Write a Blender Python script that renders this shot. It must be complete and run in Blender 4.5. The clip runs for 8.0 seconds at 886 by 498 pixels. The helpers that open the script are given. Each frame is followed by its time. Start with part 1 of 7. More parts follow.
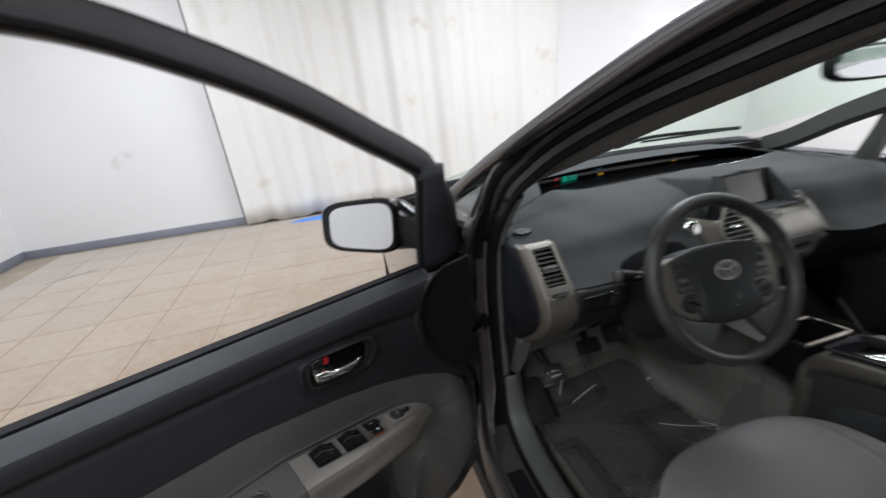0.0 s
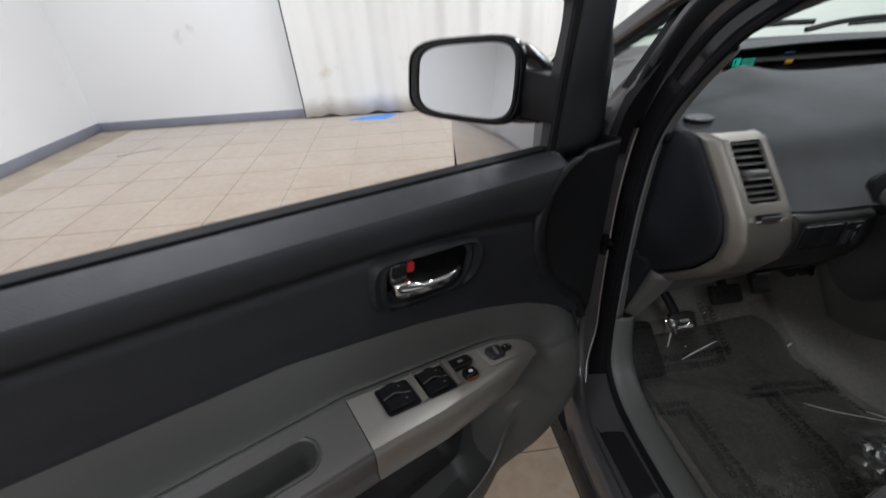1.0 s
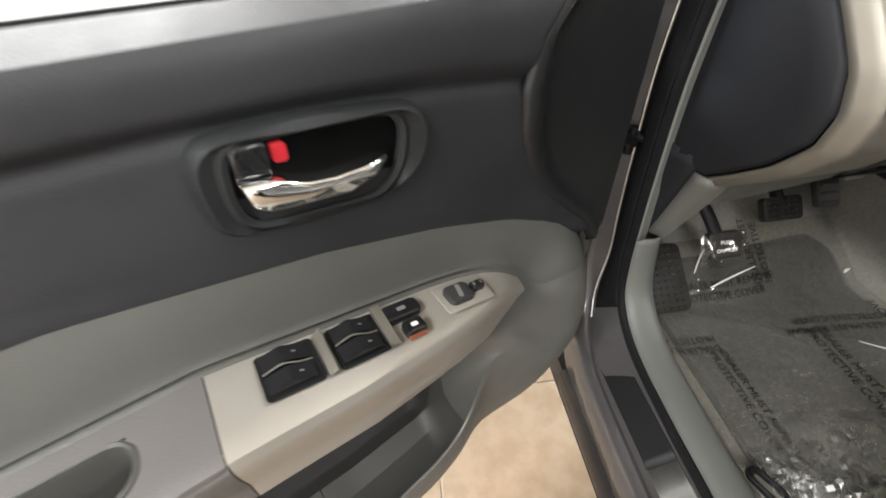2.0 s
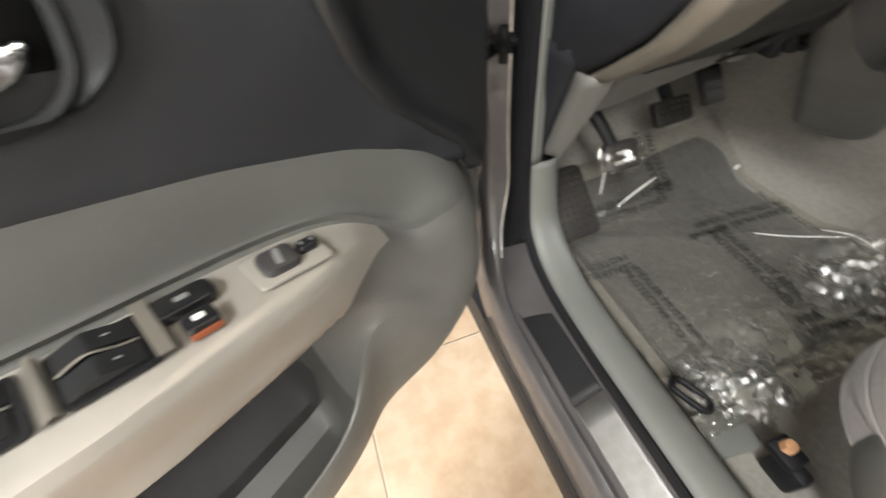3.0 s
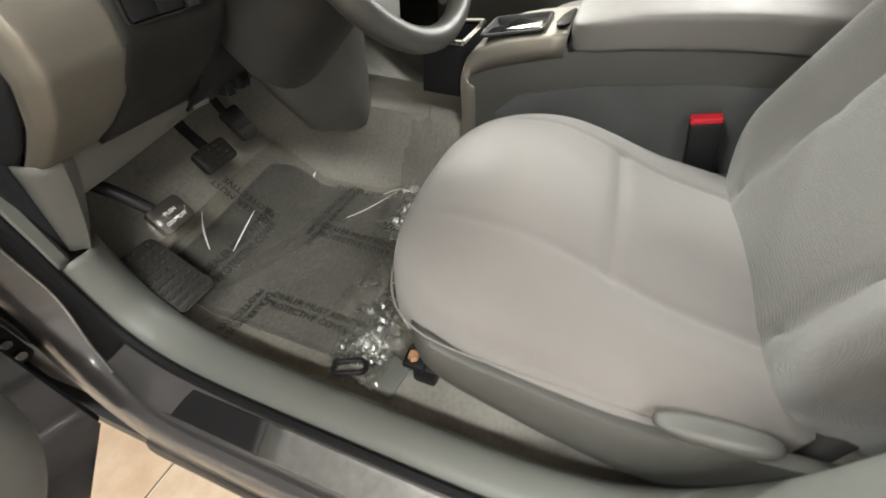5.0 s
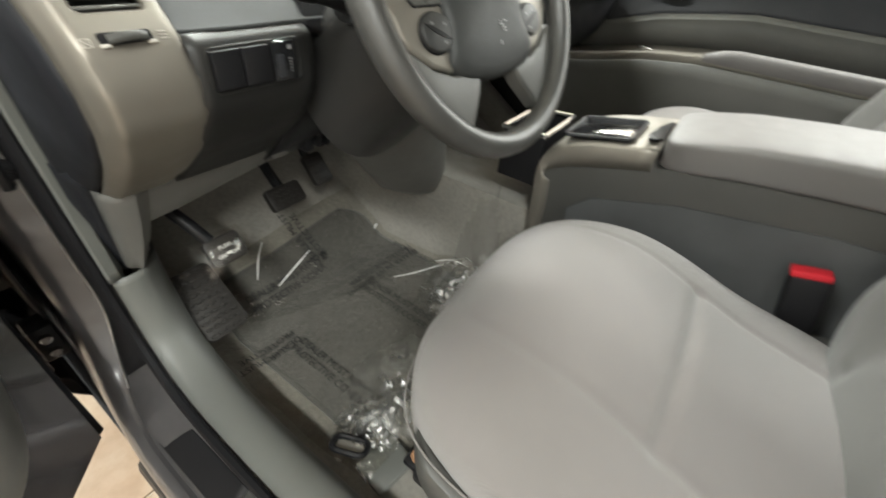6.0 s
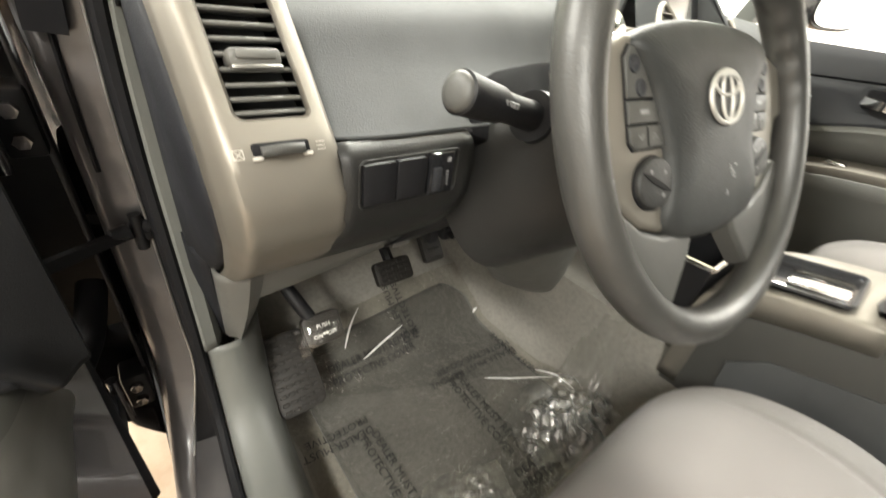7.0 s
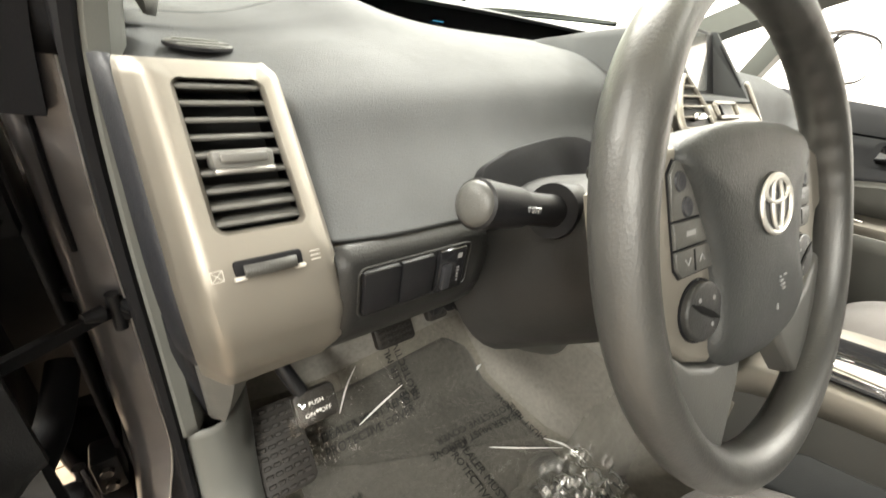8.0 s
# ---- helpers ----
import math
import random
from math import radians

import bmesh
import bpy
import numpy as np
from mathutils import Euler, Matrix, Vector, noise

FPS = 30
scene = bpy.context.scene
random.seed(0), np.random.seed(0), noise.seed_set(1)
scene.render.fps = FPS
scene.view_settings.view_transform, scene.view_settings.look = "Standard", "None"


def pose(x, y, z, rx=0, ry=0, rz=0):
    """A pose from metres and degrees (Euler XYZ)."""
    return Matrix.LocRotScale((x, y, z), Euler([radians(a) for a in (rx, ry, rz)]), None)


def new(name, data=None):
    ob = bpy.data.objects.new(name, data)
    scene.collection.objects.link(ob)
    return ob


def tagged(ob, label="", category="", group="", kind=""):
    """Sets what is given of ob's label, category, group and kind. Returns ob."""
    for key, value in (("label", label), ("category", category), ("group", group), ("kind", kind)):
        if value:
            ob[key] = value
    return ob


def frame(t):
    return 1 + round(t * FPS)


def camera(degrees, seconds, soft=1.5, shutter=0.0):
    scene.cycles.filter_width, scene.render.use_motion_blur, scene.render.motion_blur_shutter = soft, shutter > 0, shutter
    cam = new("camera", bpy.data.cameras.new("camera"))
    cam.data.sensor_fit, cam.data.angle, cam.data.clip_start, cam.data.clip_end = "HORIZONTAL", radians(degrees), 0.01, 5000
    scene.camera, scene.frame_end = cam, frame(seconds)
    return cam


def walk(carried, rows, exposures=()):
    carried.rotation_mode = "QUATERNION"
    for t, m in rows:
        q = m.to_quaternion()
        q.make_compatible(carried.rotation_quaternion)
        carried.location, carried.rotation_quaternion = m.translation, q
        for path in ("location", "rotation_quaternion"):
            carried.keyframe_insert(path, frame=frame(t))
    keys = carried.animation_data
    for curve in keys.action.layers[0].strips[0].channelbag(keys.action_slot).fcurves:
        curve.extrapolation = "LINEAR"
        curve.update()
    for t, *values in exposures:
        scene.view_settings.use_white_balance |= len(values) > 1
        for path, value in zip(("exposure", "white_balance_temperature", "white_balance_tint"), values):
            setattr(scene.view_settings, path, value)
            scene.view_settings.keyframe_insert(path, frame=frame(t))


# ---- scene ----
cam = camera(96.2, 8.0, shutter=0.5)
# seconds, x, y, z in metres (y: the car's nose, z: up), three turns in degrees
ROWS = [
    (0, -1.0866, -0.7690, 1.3290, 69.00, 5.33, -17.43),
    (0.2, -1.1141, -0.6908, 1.3030, 67.42, 4.68, -14.65),
    (0.5, -1.1482, -0.6059, 1.2552, 64.61, 2.92, -10.80),
    (0.8, -1.1604, -0.5457, 1.2016, 60.57, 2.48, -8.96),
    (1, -1.1530, -0.5177, 1.1712, 58.13, 2.20, -8.16),
    (1.2, -1.1355, -0.4810, 1.1423, 55.54, 2.37, -7.47),
    (2.3, -1.0438, -0.3456, 1.0051, 44.44, 3.41, -7.77),
    (2.5, -1.0270, -0.3337, 0.9883, 42.93, 3.82, -9.46),
    (2.7, -1.0106, -0.3320, 0.9695, 40.84, 4.61, -13.50),
    (3, -0.9829, -0.3317, 0.9473, 40.73, 3.77, -20.86),
    (3.2, -0.9687, -0.3299, 0.9391, 41.33, 3.43, -27.43),
    (3.5, -0.9527, -0.3323, 0.9391, 41.13, 3.52, -39.34),
    (3.9, -0.9350, -0.3534, 0.9492, 41.49, 2.52, -53.52),
    (4.2, -0.9254, -0.3954, 0.9577, 42.41, 1.67, -62.18),
    (4.5, -0.9075, -0.4529, 0.9588, 43.34, 1.13, -67.53),
    (4.7, -0.8901, -0.4914, 0.9572, 43.89, 0.67, -69.83),
    (5.8, -0.7950, -0.5074, 0.9829, 49.91, -4.51, -59.07),
    (6, -0.7864, -0.4888, 0.9859, 51.21, -4.98, -54.50),
    (6.2, -0.7801, -0.4677, 0.9897, 52.23, -5.72, -50.63),
    (6.5, -0.7680, -0.4310, 0.9910, 53.77, -6.45, -44.87),
    (7, -0.7293, -0.3539, 1.0043, 56.16, -7.52, -38.00),
    (7.2, -0.7160, -0.3329, 1.0085, 57.01, -8.09, -36.60),
    (7.5, -0.7016, -0.3113, 1.0136, 57.77, -8.27, -35.94),
    (8, -0.6987, -0.2967, 1.0342, 59.89, -8.22, -37.47),
]
EXPOSURES = [(0.0, 0.08, 5850, 9), (1.2, 0.08, 5850, 9), (2.3, 2.48, 6500, 6), (2.5, 2.48, 6500, 6), (3.0, 2.56, 6450, 6), (4.0, 2.68, 6550, 5), (4.5, 2.45, 6650, 5), (5.8, 2.15, 6450, 2), (6.0, 2.15, 6450, 2), (6.5, 2.5, 6700, 4), (8.0, 2.58, 6950, 5)]
walk(cam, [(t, pose(x, y, z, rx, ry, rz)) for t, x, y, z, rx, ry, rz in ROWS], EXPOSURES)

# ---- light: a closed showroom; unseen strip lights are assumed on its ceiling ----
world = bpy.data.worlds.new("world")
scene.world = world
world.use_nodes = True
world.node_tree.nodes["Background"].inputs[0].default_value = (0.9, 0.93, 1.0, 1)
world.node_tree.nodes["Background"].inputs[1].default_value = 0.12
LAMPS = [(-2.6, 2.2), (-2.6, -2.2), (1.2, 2.2), (1.2, -2.2), (4.6, 2.2), (4.6, -2.2)]
LAMP_Z = 3.35
for lx, ly in LAMPS:
    lamp = bpy.data.lights.new("strip_lamp", "AREA")
    lamp.shape, lamp.size, lamp.size_y = "RECTANGLE", 0.3, 2.4
    lamp.energy, lamp.color = (112.0 if ly > 0 else 72.0) if lx < 2 else 125.0, (1.0, 0.985, 0.97)
    new("strip_lamp", lamp).matrix_world = pose(lx, ly, LAMP_Z - 0.03)

# ---- materials ----
def nodes_of(name):
    m = bpy.data.materials.new(name)
    m.use_nodes = True
    nt = m.node_tree
    return m, nt, nt.nodes["Principled BSDF"]


def noise_node(nt, scale, detail=3.0, coord="Object", rough=0.55):
    tc, nz = nt.nodes.new("ShaderNodeTexCoord"), nt.nodes.new("ShaderNodeTexNoise")
    nz.inputs["Scale"].default_value, nz.inputs["Detail"].default_value = scale, detail
    nz.inputs["Roughness"].default_value = rough
    nt.links.new(tc.outputs[coord], nz.inputs["Vector"])
    return nz


def ramp_node(nt, src, stops):
    r = nt.nodes.new("ShaderNodeValToRGB")
    while len(r.color_ramp.elements) < len(stops):
        r.color_ramp.elements.new(0.5)
    for el, (p, c) in zip(r.color_ramp.elements, stops):
        el.position, el.color = p, (*c, 1)
    nt.links.new(src, r.inputs[0])
    return r


def surface(name, colour, rough=0.5, metal=0.0, grain=0.0, grain_scale=900.0, vary=0.12, vary_scale=9.0, coat=0.0, sheen=0.0, spec=0.5, rough_vary=0.08):
    """A paint, plastic or cloth: colour clouded at a large scale, gloss at a middle one, relief at a fine one."""
    m, nt, b = nodes_of(name)
    cloud = noise_node(nt, vary_scale, 4.0)
    lo, hi = [c * (1 - vary) for c in colour], [min(1.0, c * (1 + vary)) for c in colour]
    nt.links.new(ramp_node(nt, cloud.outputs["Fac"], [(0.3, lo), (0.7, hi)]).outputs[0], b.inputs["Base Color"])
    smear = noise_node(nt, vary_scale * 4.3, 3.0)
    mr = nt.nodes.new("ShaderNodeMapRange")
    mr.inputs["To Min"].default_value, mr.inputs["To Max"].default_value = max(0.02, rough - rough_vary), min(1.0, rough + rough_vary)
    nt.links.new(smear.outputs["Fac"], mr.inputs["Value"])
    nt.links.new(mr.outputs[0], b.inputs["Roughness"])
    b.inputs["Metallic"].default_value = metal
    b.inputs["Specular IOR Level"].default_value = spec
    b.inputs["Coat Weight"].default_value = coat
    b.inputs["Coat Roughness"].default_value = 0.06
    b.inputs["Sheen Weight"].default_value = sheen
    if grain:
        fine, bp = noise_node(nt, grain_scale, 2.0), nt.nodes.new("ShaderNodeBump")
        bp.inputs["Strength"].default_value, bp.inputs["Distance"].default_value = grain, 0.0006
        nt.links.new(fine.outputs["Fac"], bp.inputs["Height"])
        nt.links.new(bp.outputs[0], b.inputs["Normal"])
    return m


MAT = {
    "paint": surface("dark_metallic_paint", (0.09, 0.086, 0.089), 0.2, 0.6, coat=1.0, vary=0.03, rough_vary=0.03),
    "rubber": surface("black_rubber", (0.007, 0.007, 0.008), 0.65, grain=0.2, grain_scale=500, spec=0.12),
    "black": surface("black_plastic", (0.009, 0.009, 0.010), 0.45, grain=0.3, spec=0.2),
    "gloss_black": surface("gloss_black_plastic", (0.01, 0.01, 0.011), 0.12, grain=0.0),
    "charcoal": surface("charcoal_soft_plastic", (0.0175, 0.0182, 0.0208), 0.58, grain=0.55, grain_scale=700, spec=0.3),
    "cap": surface("navy_black_plastic", (0.0112, 0.0120, 0.0146), 0.58, grain=0.5, grain_scale=700, spec=0.2),
    "front_black": surface("black_grained_plastic", (0.0105, 0.0108, 0.0118), 0.34, grain=0.4, grain_scale=700, spec=0.4),
    "dash": surface("slate_soft_plastic", (0.068, 0.0705, 0.0717), 0.75, grain=0.85, grain_scale=800, spec=0.13),
    "gray": surface("mid_gray_plastic", (0.087, 0.0855, 0.079), 0.52, grain=0.4, grain_scale=800, vary=0.07),
    "door_gray": surface("dark_gray_door_plastic", (0.073, 0.0735, 0.068), 0.55, grain=0.4, grain_scale=800, vary=0.07, spec=0.3),
    "sill_gray": surface("pale_gray_plastic", (0.098, 0.1005, 0.093), 0.52, grain=0.3, grain_scale=800, vary=0.06),
    "arm": surface("warm_gray_vinyl", (0.088, 0.082, 0.079), 0.55, grain=0.4, grain_scale=800, vary=0.05),
    "silver": surface("champagne_silver_plastic", (0.198, 0.183, 0.158), 0.48, 0.68, vary=0.05, grain=0.1, grain_scale=1500),
    # champagne silver made lighter: light on the tilted door plate is put into it
    "plate_silver": surface("lightened_silver_plastic", (0.36, 0.338, 0.305), 0.36, 0.5, vary=0.05, grain=0.1, grain_scale=1500),
    "chrome": surface("chrome", (0.85, 0.85, 0.85), 0.07, 1.0, vary=0.03, rough_vary=0.03),
    "emblem": surface("satin_chrome", (0.55, 0.54, 0.51), 0.38, 0.6, vary=0.03),
    "gap_shade": surface("seat_gap_shade", (0.02, 0.019, 0.018), 0.8, vary=0.1),
    "steel": surface("worn_steel", (0.45, 0.44, 0.42), 0.35, 0.9, vary=0.25, vary_scale=40),
    "leather": surface("dark_gray_leather", (0.031, 0.0305, 0.0285), 0.42, grain=0.35, grain_scale=700, vary=0.15, vary_scale=30),
    "red": surface("red_plastic", (0.43, 0.018, 0.028), 0.45, vary=0.05, spec=0.2),
    "orange": surface("orange_plastic", (0.22, 0.06, 0.024), 0.4, vary=0.05),
    "white_print": surface("white_print", (0.75, 0.75, 0.73), 0.5, vary=0.03),
    "print": surface("black_print", (0.012, 0.012, 0.012), 0.4, vary=0.03),
    "base": surface("gray_baseboard_vinyl", (0.2, 0.21, 0.25), 0.5, vary=0.1, vary_scale=3),
    "blue": surface("blue_masking_tape", (0.1, 0.28, 0.75), 0.6),
    "lens_gray": surface("pale_gray_lens", (0.10, 0.105, 0.10), 0.16, coat=1.0, spec=0.8, vary=0.05),
    "grout": surface("tan_grout", (0.34, 0.287, 0.224), 0.85, vary=0.15, vary_scale=5),
    "brown": surface("brown_rubber", (0.0105, 0.0086, 0.0070), 0.6, grain=0.3, grain_scale=500),
    "rust": surface("rusty_steel", (0.35, 0.19, 0.1), 0.6, vary=0.3, vary_scale=120),
    "slate_dark": surface("dark_slate_soft_plastic", (0.0154, 0.0165, 0.0176), 0.55, grain=0.5, grain_scale=800, spec=0.2),
    "brushed": surface("brushed_scuff_metal", (0.235, 0.233, 0.229), 0.42, 0.8, vary=0.12, vary_scale=60, grain=0.3, grain_scale=300),
    "graphite": surface("graphite_plastic", (0.01823, 0.01823, 0.01782), 0.48, grain=0.5, grain_scale=600, spec=0.35),
    "hub": surface("slate_grained_hub_plastic", (0.020, 0.021, 0.0205), 0.55, grain=0.6, grain_scale=600, spec=0.3),
    "fascia": surface("dark_gray_fascia_plastic", (0.0118, 0.0118, 0.0114), 0.5, grain=0.5, grain_scale=600, spec=0.3),
    "rim_gray": surface("gray_switch_print", (0.15, 0.15, 0.15), 0.5),
    # near-black for hollows: the shade of their depth is put into the colour
    "recess_shade": surface("recess_shade_black", (0.0022, 0.0022, 0.0023), 0.4, spec=0.08),
    "print_silver": surface("pale_print", (0.42, 0.40, 0.36), 0.5, vary=0.03),
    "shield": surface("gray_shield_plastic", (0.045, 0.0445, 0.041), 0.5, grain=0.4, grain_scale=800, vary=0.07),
    "satin": surface("satin_dark_gray_trim", (0.032, 0.031, 0.032), 0.5, grain=0.2, grain_scale=700, spec=0.3),
}


def pressed_paint():
    """Paint over a pressed door post: glossy, slightly uneven sheet metal."""
    m = surface("pressed_metal_paint", (0.066, 0.063, 0.065), 0.3, 0.3, coat=0.22, vary=0.06, rough_vary=0.05)
    nt = m.node_tree
    b, nz, bp = nt.nodes["Principled BSDF"], noise_node(nt, 14, 2.0), nt.nodes.new("ShaderNodeBump")
    bp.inputs["Strength"].default_value, bp.inputs["Distance"].default_value = 0.25, 0.02
    nt.links.new(nz.outputs["Fac"], bp.inputs["Height"])
    nt.links.new(bp.outputs[0], b.inputs["Normal"])
    nt.links.new(bp.outputs[0], b.inputs["Coat Normal"])
    return m


MAT["pressed"] = pressed_paint()
# ---- modelling helpers ----
def part(name, bm, mat, parent=None, label="", smooth=True, sharp=40.0):
    bmesh.ops.recalc_face_normals(bm, faces=bm.faces[:])
    me = bpy.data.meshes.new(name)
    bm.to_mesh(me)
    bm.free()
    me.materials.append(MAT[mat] if isinstance(mat, str) else mat)
    if smooth:
        me.shade_smooth()
        me.set_sharp_from_angle(angle=radians(sharp))
    ob = new(name, me)
    if parent:
        ob.parent = parent
    if label:
        ob["label"] = label
    return ob


def thing(name, label, category, group="", m=None):
    ob = new(name)
    ob.empty_display_size = 0.05
    if m is not None:
        ob.matrix_world = m
    return tagged(ob, label, category, group)


def smooth_line(pts, n=6, closed=False):
    """A curve through the points (Catmull-Rom)."""
    p = [Vector(q) for q in pts]
    out, k = [], len(p)
    for i in range(k if closed else k - 1):
        a, b, c, d = (p[(i + j) % k] if closed else p[min(max(i + j, 0), k - 1)] for j in (-1, 0, 1, 2))
        for s in range(n):
            t = s / n
            out.append(0.5 * (2 * b + (c - a) * t + (2 * a - 5 * b + 4 * c - d) * t * t + (3 * b - a - 3 * c + d) * t ** 3))
    if not closed:
        out.append(p[-1])
    return out


def loft(bm, rows, wrap=False, caps=False, close=False):
    """Skin rows of equally many points; wrap joins each row's ends, close the last row with the first."""
    vs = [[bm.verts.new(q) for q in r] for r in rows]
    n = len(vs[0])
    pairs = list(zip(vs, vs[1:])) + ([(vs[-1], vs[0])] if close else [])
    for a, b in pairs:
        for i in range(n if wrap else n - 1):
            j = (i + 1) % n
            bm.faces.new((a[i], a[j], b[j], b[i]))
    if caps and wrap:
        bm.faces.new(vs[0][::-1])
        bm.faces.new(vs[-1])
    return vs


def sweep(bm, path, section, closed=False, up=(0, 0, 1), caps=True):
    """Sweep a closed 2D section (side, up) along a path. section: points, or a function of the fraction along it."""
    p = [Vector(q) for q in path]
    rows, k = [], len(p)
    for i, q in enumerate(p):
        a, b = (p[i - 1], p[(i + 1) % k]) if closed else (p[max(i - 1, 0)], p[min(i + 1, k - 1)])
        t = (b - a).normalized()
        side = t.cross(Vector(up)).normalized()
        top = side.cross(t)
        sec = section(i / max(k - 1, 1)) if callable(section) else section
        rows.append([q + side * u + top * v for u, v in sec])
    loft(bm, rows, wrap=True, caps=caps and not closed, close=closed)


def ring(rx, ry=None, n=10):
    ry = ry or rx
    return [(rx * math.cos(2 * math.pi * i / n), ry * math.sin(2 * math.pi * i / n)) for i in range(n)]


def tube(bm, path, r, n=10, closed=False, up=(0, 0, 1)):
    sweep(bm, path, ring(r, n=n), closed, up)


def rod(bm, a, b, r0, r1=None, n=14):
    a, b = Vector(a), Vector(b)
    up = (0, 0, 1) if abs((b - a).normalized().z) < 0.9 else (0, 1, 0)
    sweep(bm, [a, b], lambda f: ring(r0 + ((r1 if r1 is not None else r0) - r0) * f, n=n), up=up)


def box(bm, lo, hi, bevel=0.0, m=None, seg=2):
    """A bevelled box between two corners, put through the matrix m."""
    lo, hi = Vector(lo), Vector(hi)
    made = bmesh.ops.create_cube(bm, size=1.0, matrix=Matrix.LocRotScale((lo + hi) / 2, None, hi - lo))["verts"]
    if bevel:
        edges = list({e for v in made for e in v.link_edges})
        made = bmesh.ops.bevel(bm, geom=edges, offset=bevel, segments=seg, affect="EDGES", profile=0.5)["verts"]
    if m is not None:
        bmesh.ops.transform(bm, matrix=m, verts=made)
    return made


def slab(bm, outline, thick, m=None, bevel=0.0, seg=2):
    """A flat piece: the outline in its own x, y plane, thick from 0 up along z, put through m."""
    vs = [bm.verts.new((x, y, 0)) for x, y in outline]
    f = bm.faces.new(vs)
    top = bmesh.ops.extrude_face_region(bm, geom=[f])["geom"]
    tv = [g for g in top if isinstance(g, bmesh.types.BMVert)]
    bmesh.ops.translate(bm, vec=(0, 0, thick), verts=tv)
    allv = vs + tv
    if bevel:
        es = [e for v in tv for e in v.link_edges if e.other_vert(v) in tv]
        r = bmesh.ops.bevel(bm, geom=list(set(es)), offset=bevel, segments=seg, affect="EDGES", profile=0.5)
        allv = list({v for v in vs} | set(r["verts"]) | {v for v in tv if v.is_valid})
    if m is not None:
        bmesh.ops.transform(bm, matrix=m, verts=[v for v in allv if v.is_valid])


def rounded(w, h, r, n=5):
    """The outline of a rounded rectangle about the origin."""
    out = []
    for cx, cy, a0 in ((w / 2 - r, h / 2 - r, 0), (r - w / 2, h / 2 - r, 90), (r - w / 2, r - h / 2, 180), (w / 2 - r, r - h / 2, 270)):
        out += [(cx + r * math.cos(radians(a0 + 90 * i / n)), cy + r * math.sin(radians(a0 + 90 * i / n))) for i in range(n + 1)]
    return out


def basis(o, x, y):
    """A frame at o whose x and y axes point so; z is square to both."""
    x = Vector(x).normalized()
    z = x.cross(Vector(y)).normalized()
    y = z.cross(x)
    return Matrix((( x.x, y.x, z.x, o[0]), (x.y, y.y, z.y, o[1]), (x.z, y.z, z.z, o[2]), (0, 0, 0, 1)))


def cushion(bm, size, power, n, bend):
    """A puffed block: a rounded box of that size about the origin, its points moved by bend(x, y, z in -1..1, point)."""
    bmesh.ops.create_cube(bm, size=2.0)
    bmesh.ops.subdivide_edges(bm, edges=bm.edges[:], cuts=n, use_grid_fill=True)
    for v in bm.verts:
        c = v.co.copy()
        k = (abs(c.x) ** power + abs(c.y) ** power + abs(c.z) ** power) ** (1 / power)
        s = c / k
        q = Vector((s.x * size[0] / 2, s.y * size[1] / 2, s.z * size[2] / 2))
        v.co = bend(s.x, s.y, s.z, q)


def lettering(text, size, align="LEFT"):
    """Words as a flat bmesh in the x, y plane."""
    cu = bpy.data.curves.new("lettering", "FONT")
    cu.body, cu.size, cu.align_x, cu.resolution_u = text, size, align, 2
    ob = bpy.data.objects.new("lettering", cu)
    scene.collection.objects.link(ob)
    dg = bpy.context.evaluated_depsgraph_get()
    me = bpy.data.meshes.new_from_object(ob.evaluated_get(dg))
    bm = bmesh.new()
    bm.from_mesh(me)
    bpy.data.objects.remove(ob)
    bpy.data.curves.remove(cu)
    bpy.data.meshes.remove(me)
    return bm


def lerp(a, b, t):
    return a + (b - a) * t


def table(x, pts):
    """Straight-line look-up in rising (x, value) pairs."""
    if x <= pts[0][0]:
        return pts[0][1]
    for (x0, y0), (x1, y1) in zip(pts, pts[1:]):
        if x <= x1:
            return lerp(y0, y1, (x - x0) / (x1 - x0))
    return pts[-1][1]


def step(a, b, x):
    t = min(1.0, max(0.0, (x - a) / (b - a)))
    return t * t * (3 - 2 * t)

# ---- materials with a pattern of their own ----
def glass(name, tint, gloss, power=7.0):
    m, nt, b = nodes_of(name)
    nt.nodes.remove(b)
    tr, gl, mx = (nt.nodes.new(k) for k in ("ShaderNodeBsdfTransparent", "ShaderNodeBsdfGlossy", "ShaderNodeMixShader"))
    tr.inputs[0].default_value = (*tint, 1)
    gl.inputs["Roughness"].default_value = 0.02
    lw, pw, ad = nt.nodes.new("ShaderNodeLayerWeight"), nt.nodes.new("ShaderNodeMath"), nt.nodes.new("ShaderNodeMath")
    lw.inputs["Blend"].default_value = 0.5
    pw.operation, ad.operation, ad.use_clamp = "POWER", "ADD", True
    pw.inputs[1].default_value, ad.inputs[1].default_value = power, gloss
    nt.links.new(lw.outputs["Facing"], pw.inputs[0])
    nt.links.new(pw.outputs[0], ad.inputs[0])
    nt.links.new(ad.outputs[0], mx.inputs[0])
    nt.links.new(tr.outputs[0], mx.inputs[1])
    nt.links.new(gl.outputs[0], mx.inputs[2])
    nt.links.new(mx.outputs[0], nt.nodes["Material Output"].inputs[0])
    return m


MAT["dark_glass"] = glass("light_blocking_glass", (0.16, 0.19, 0.18), 0.05)
MAT["bright_glass"] = glass("tinted_quarter_glass", (0.75, 0.82, 0.79), 0.3)
MAT["screen_green"] = glass("greenish_windscreen_glass", (0.84, 0.94, 0.87), 0.02, 22.0)


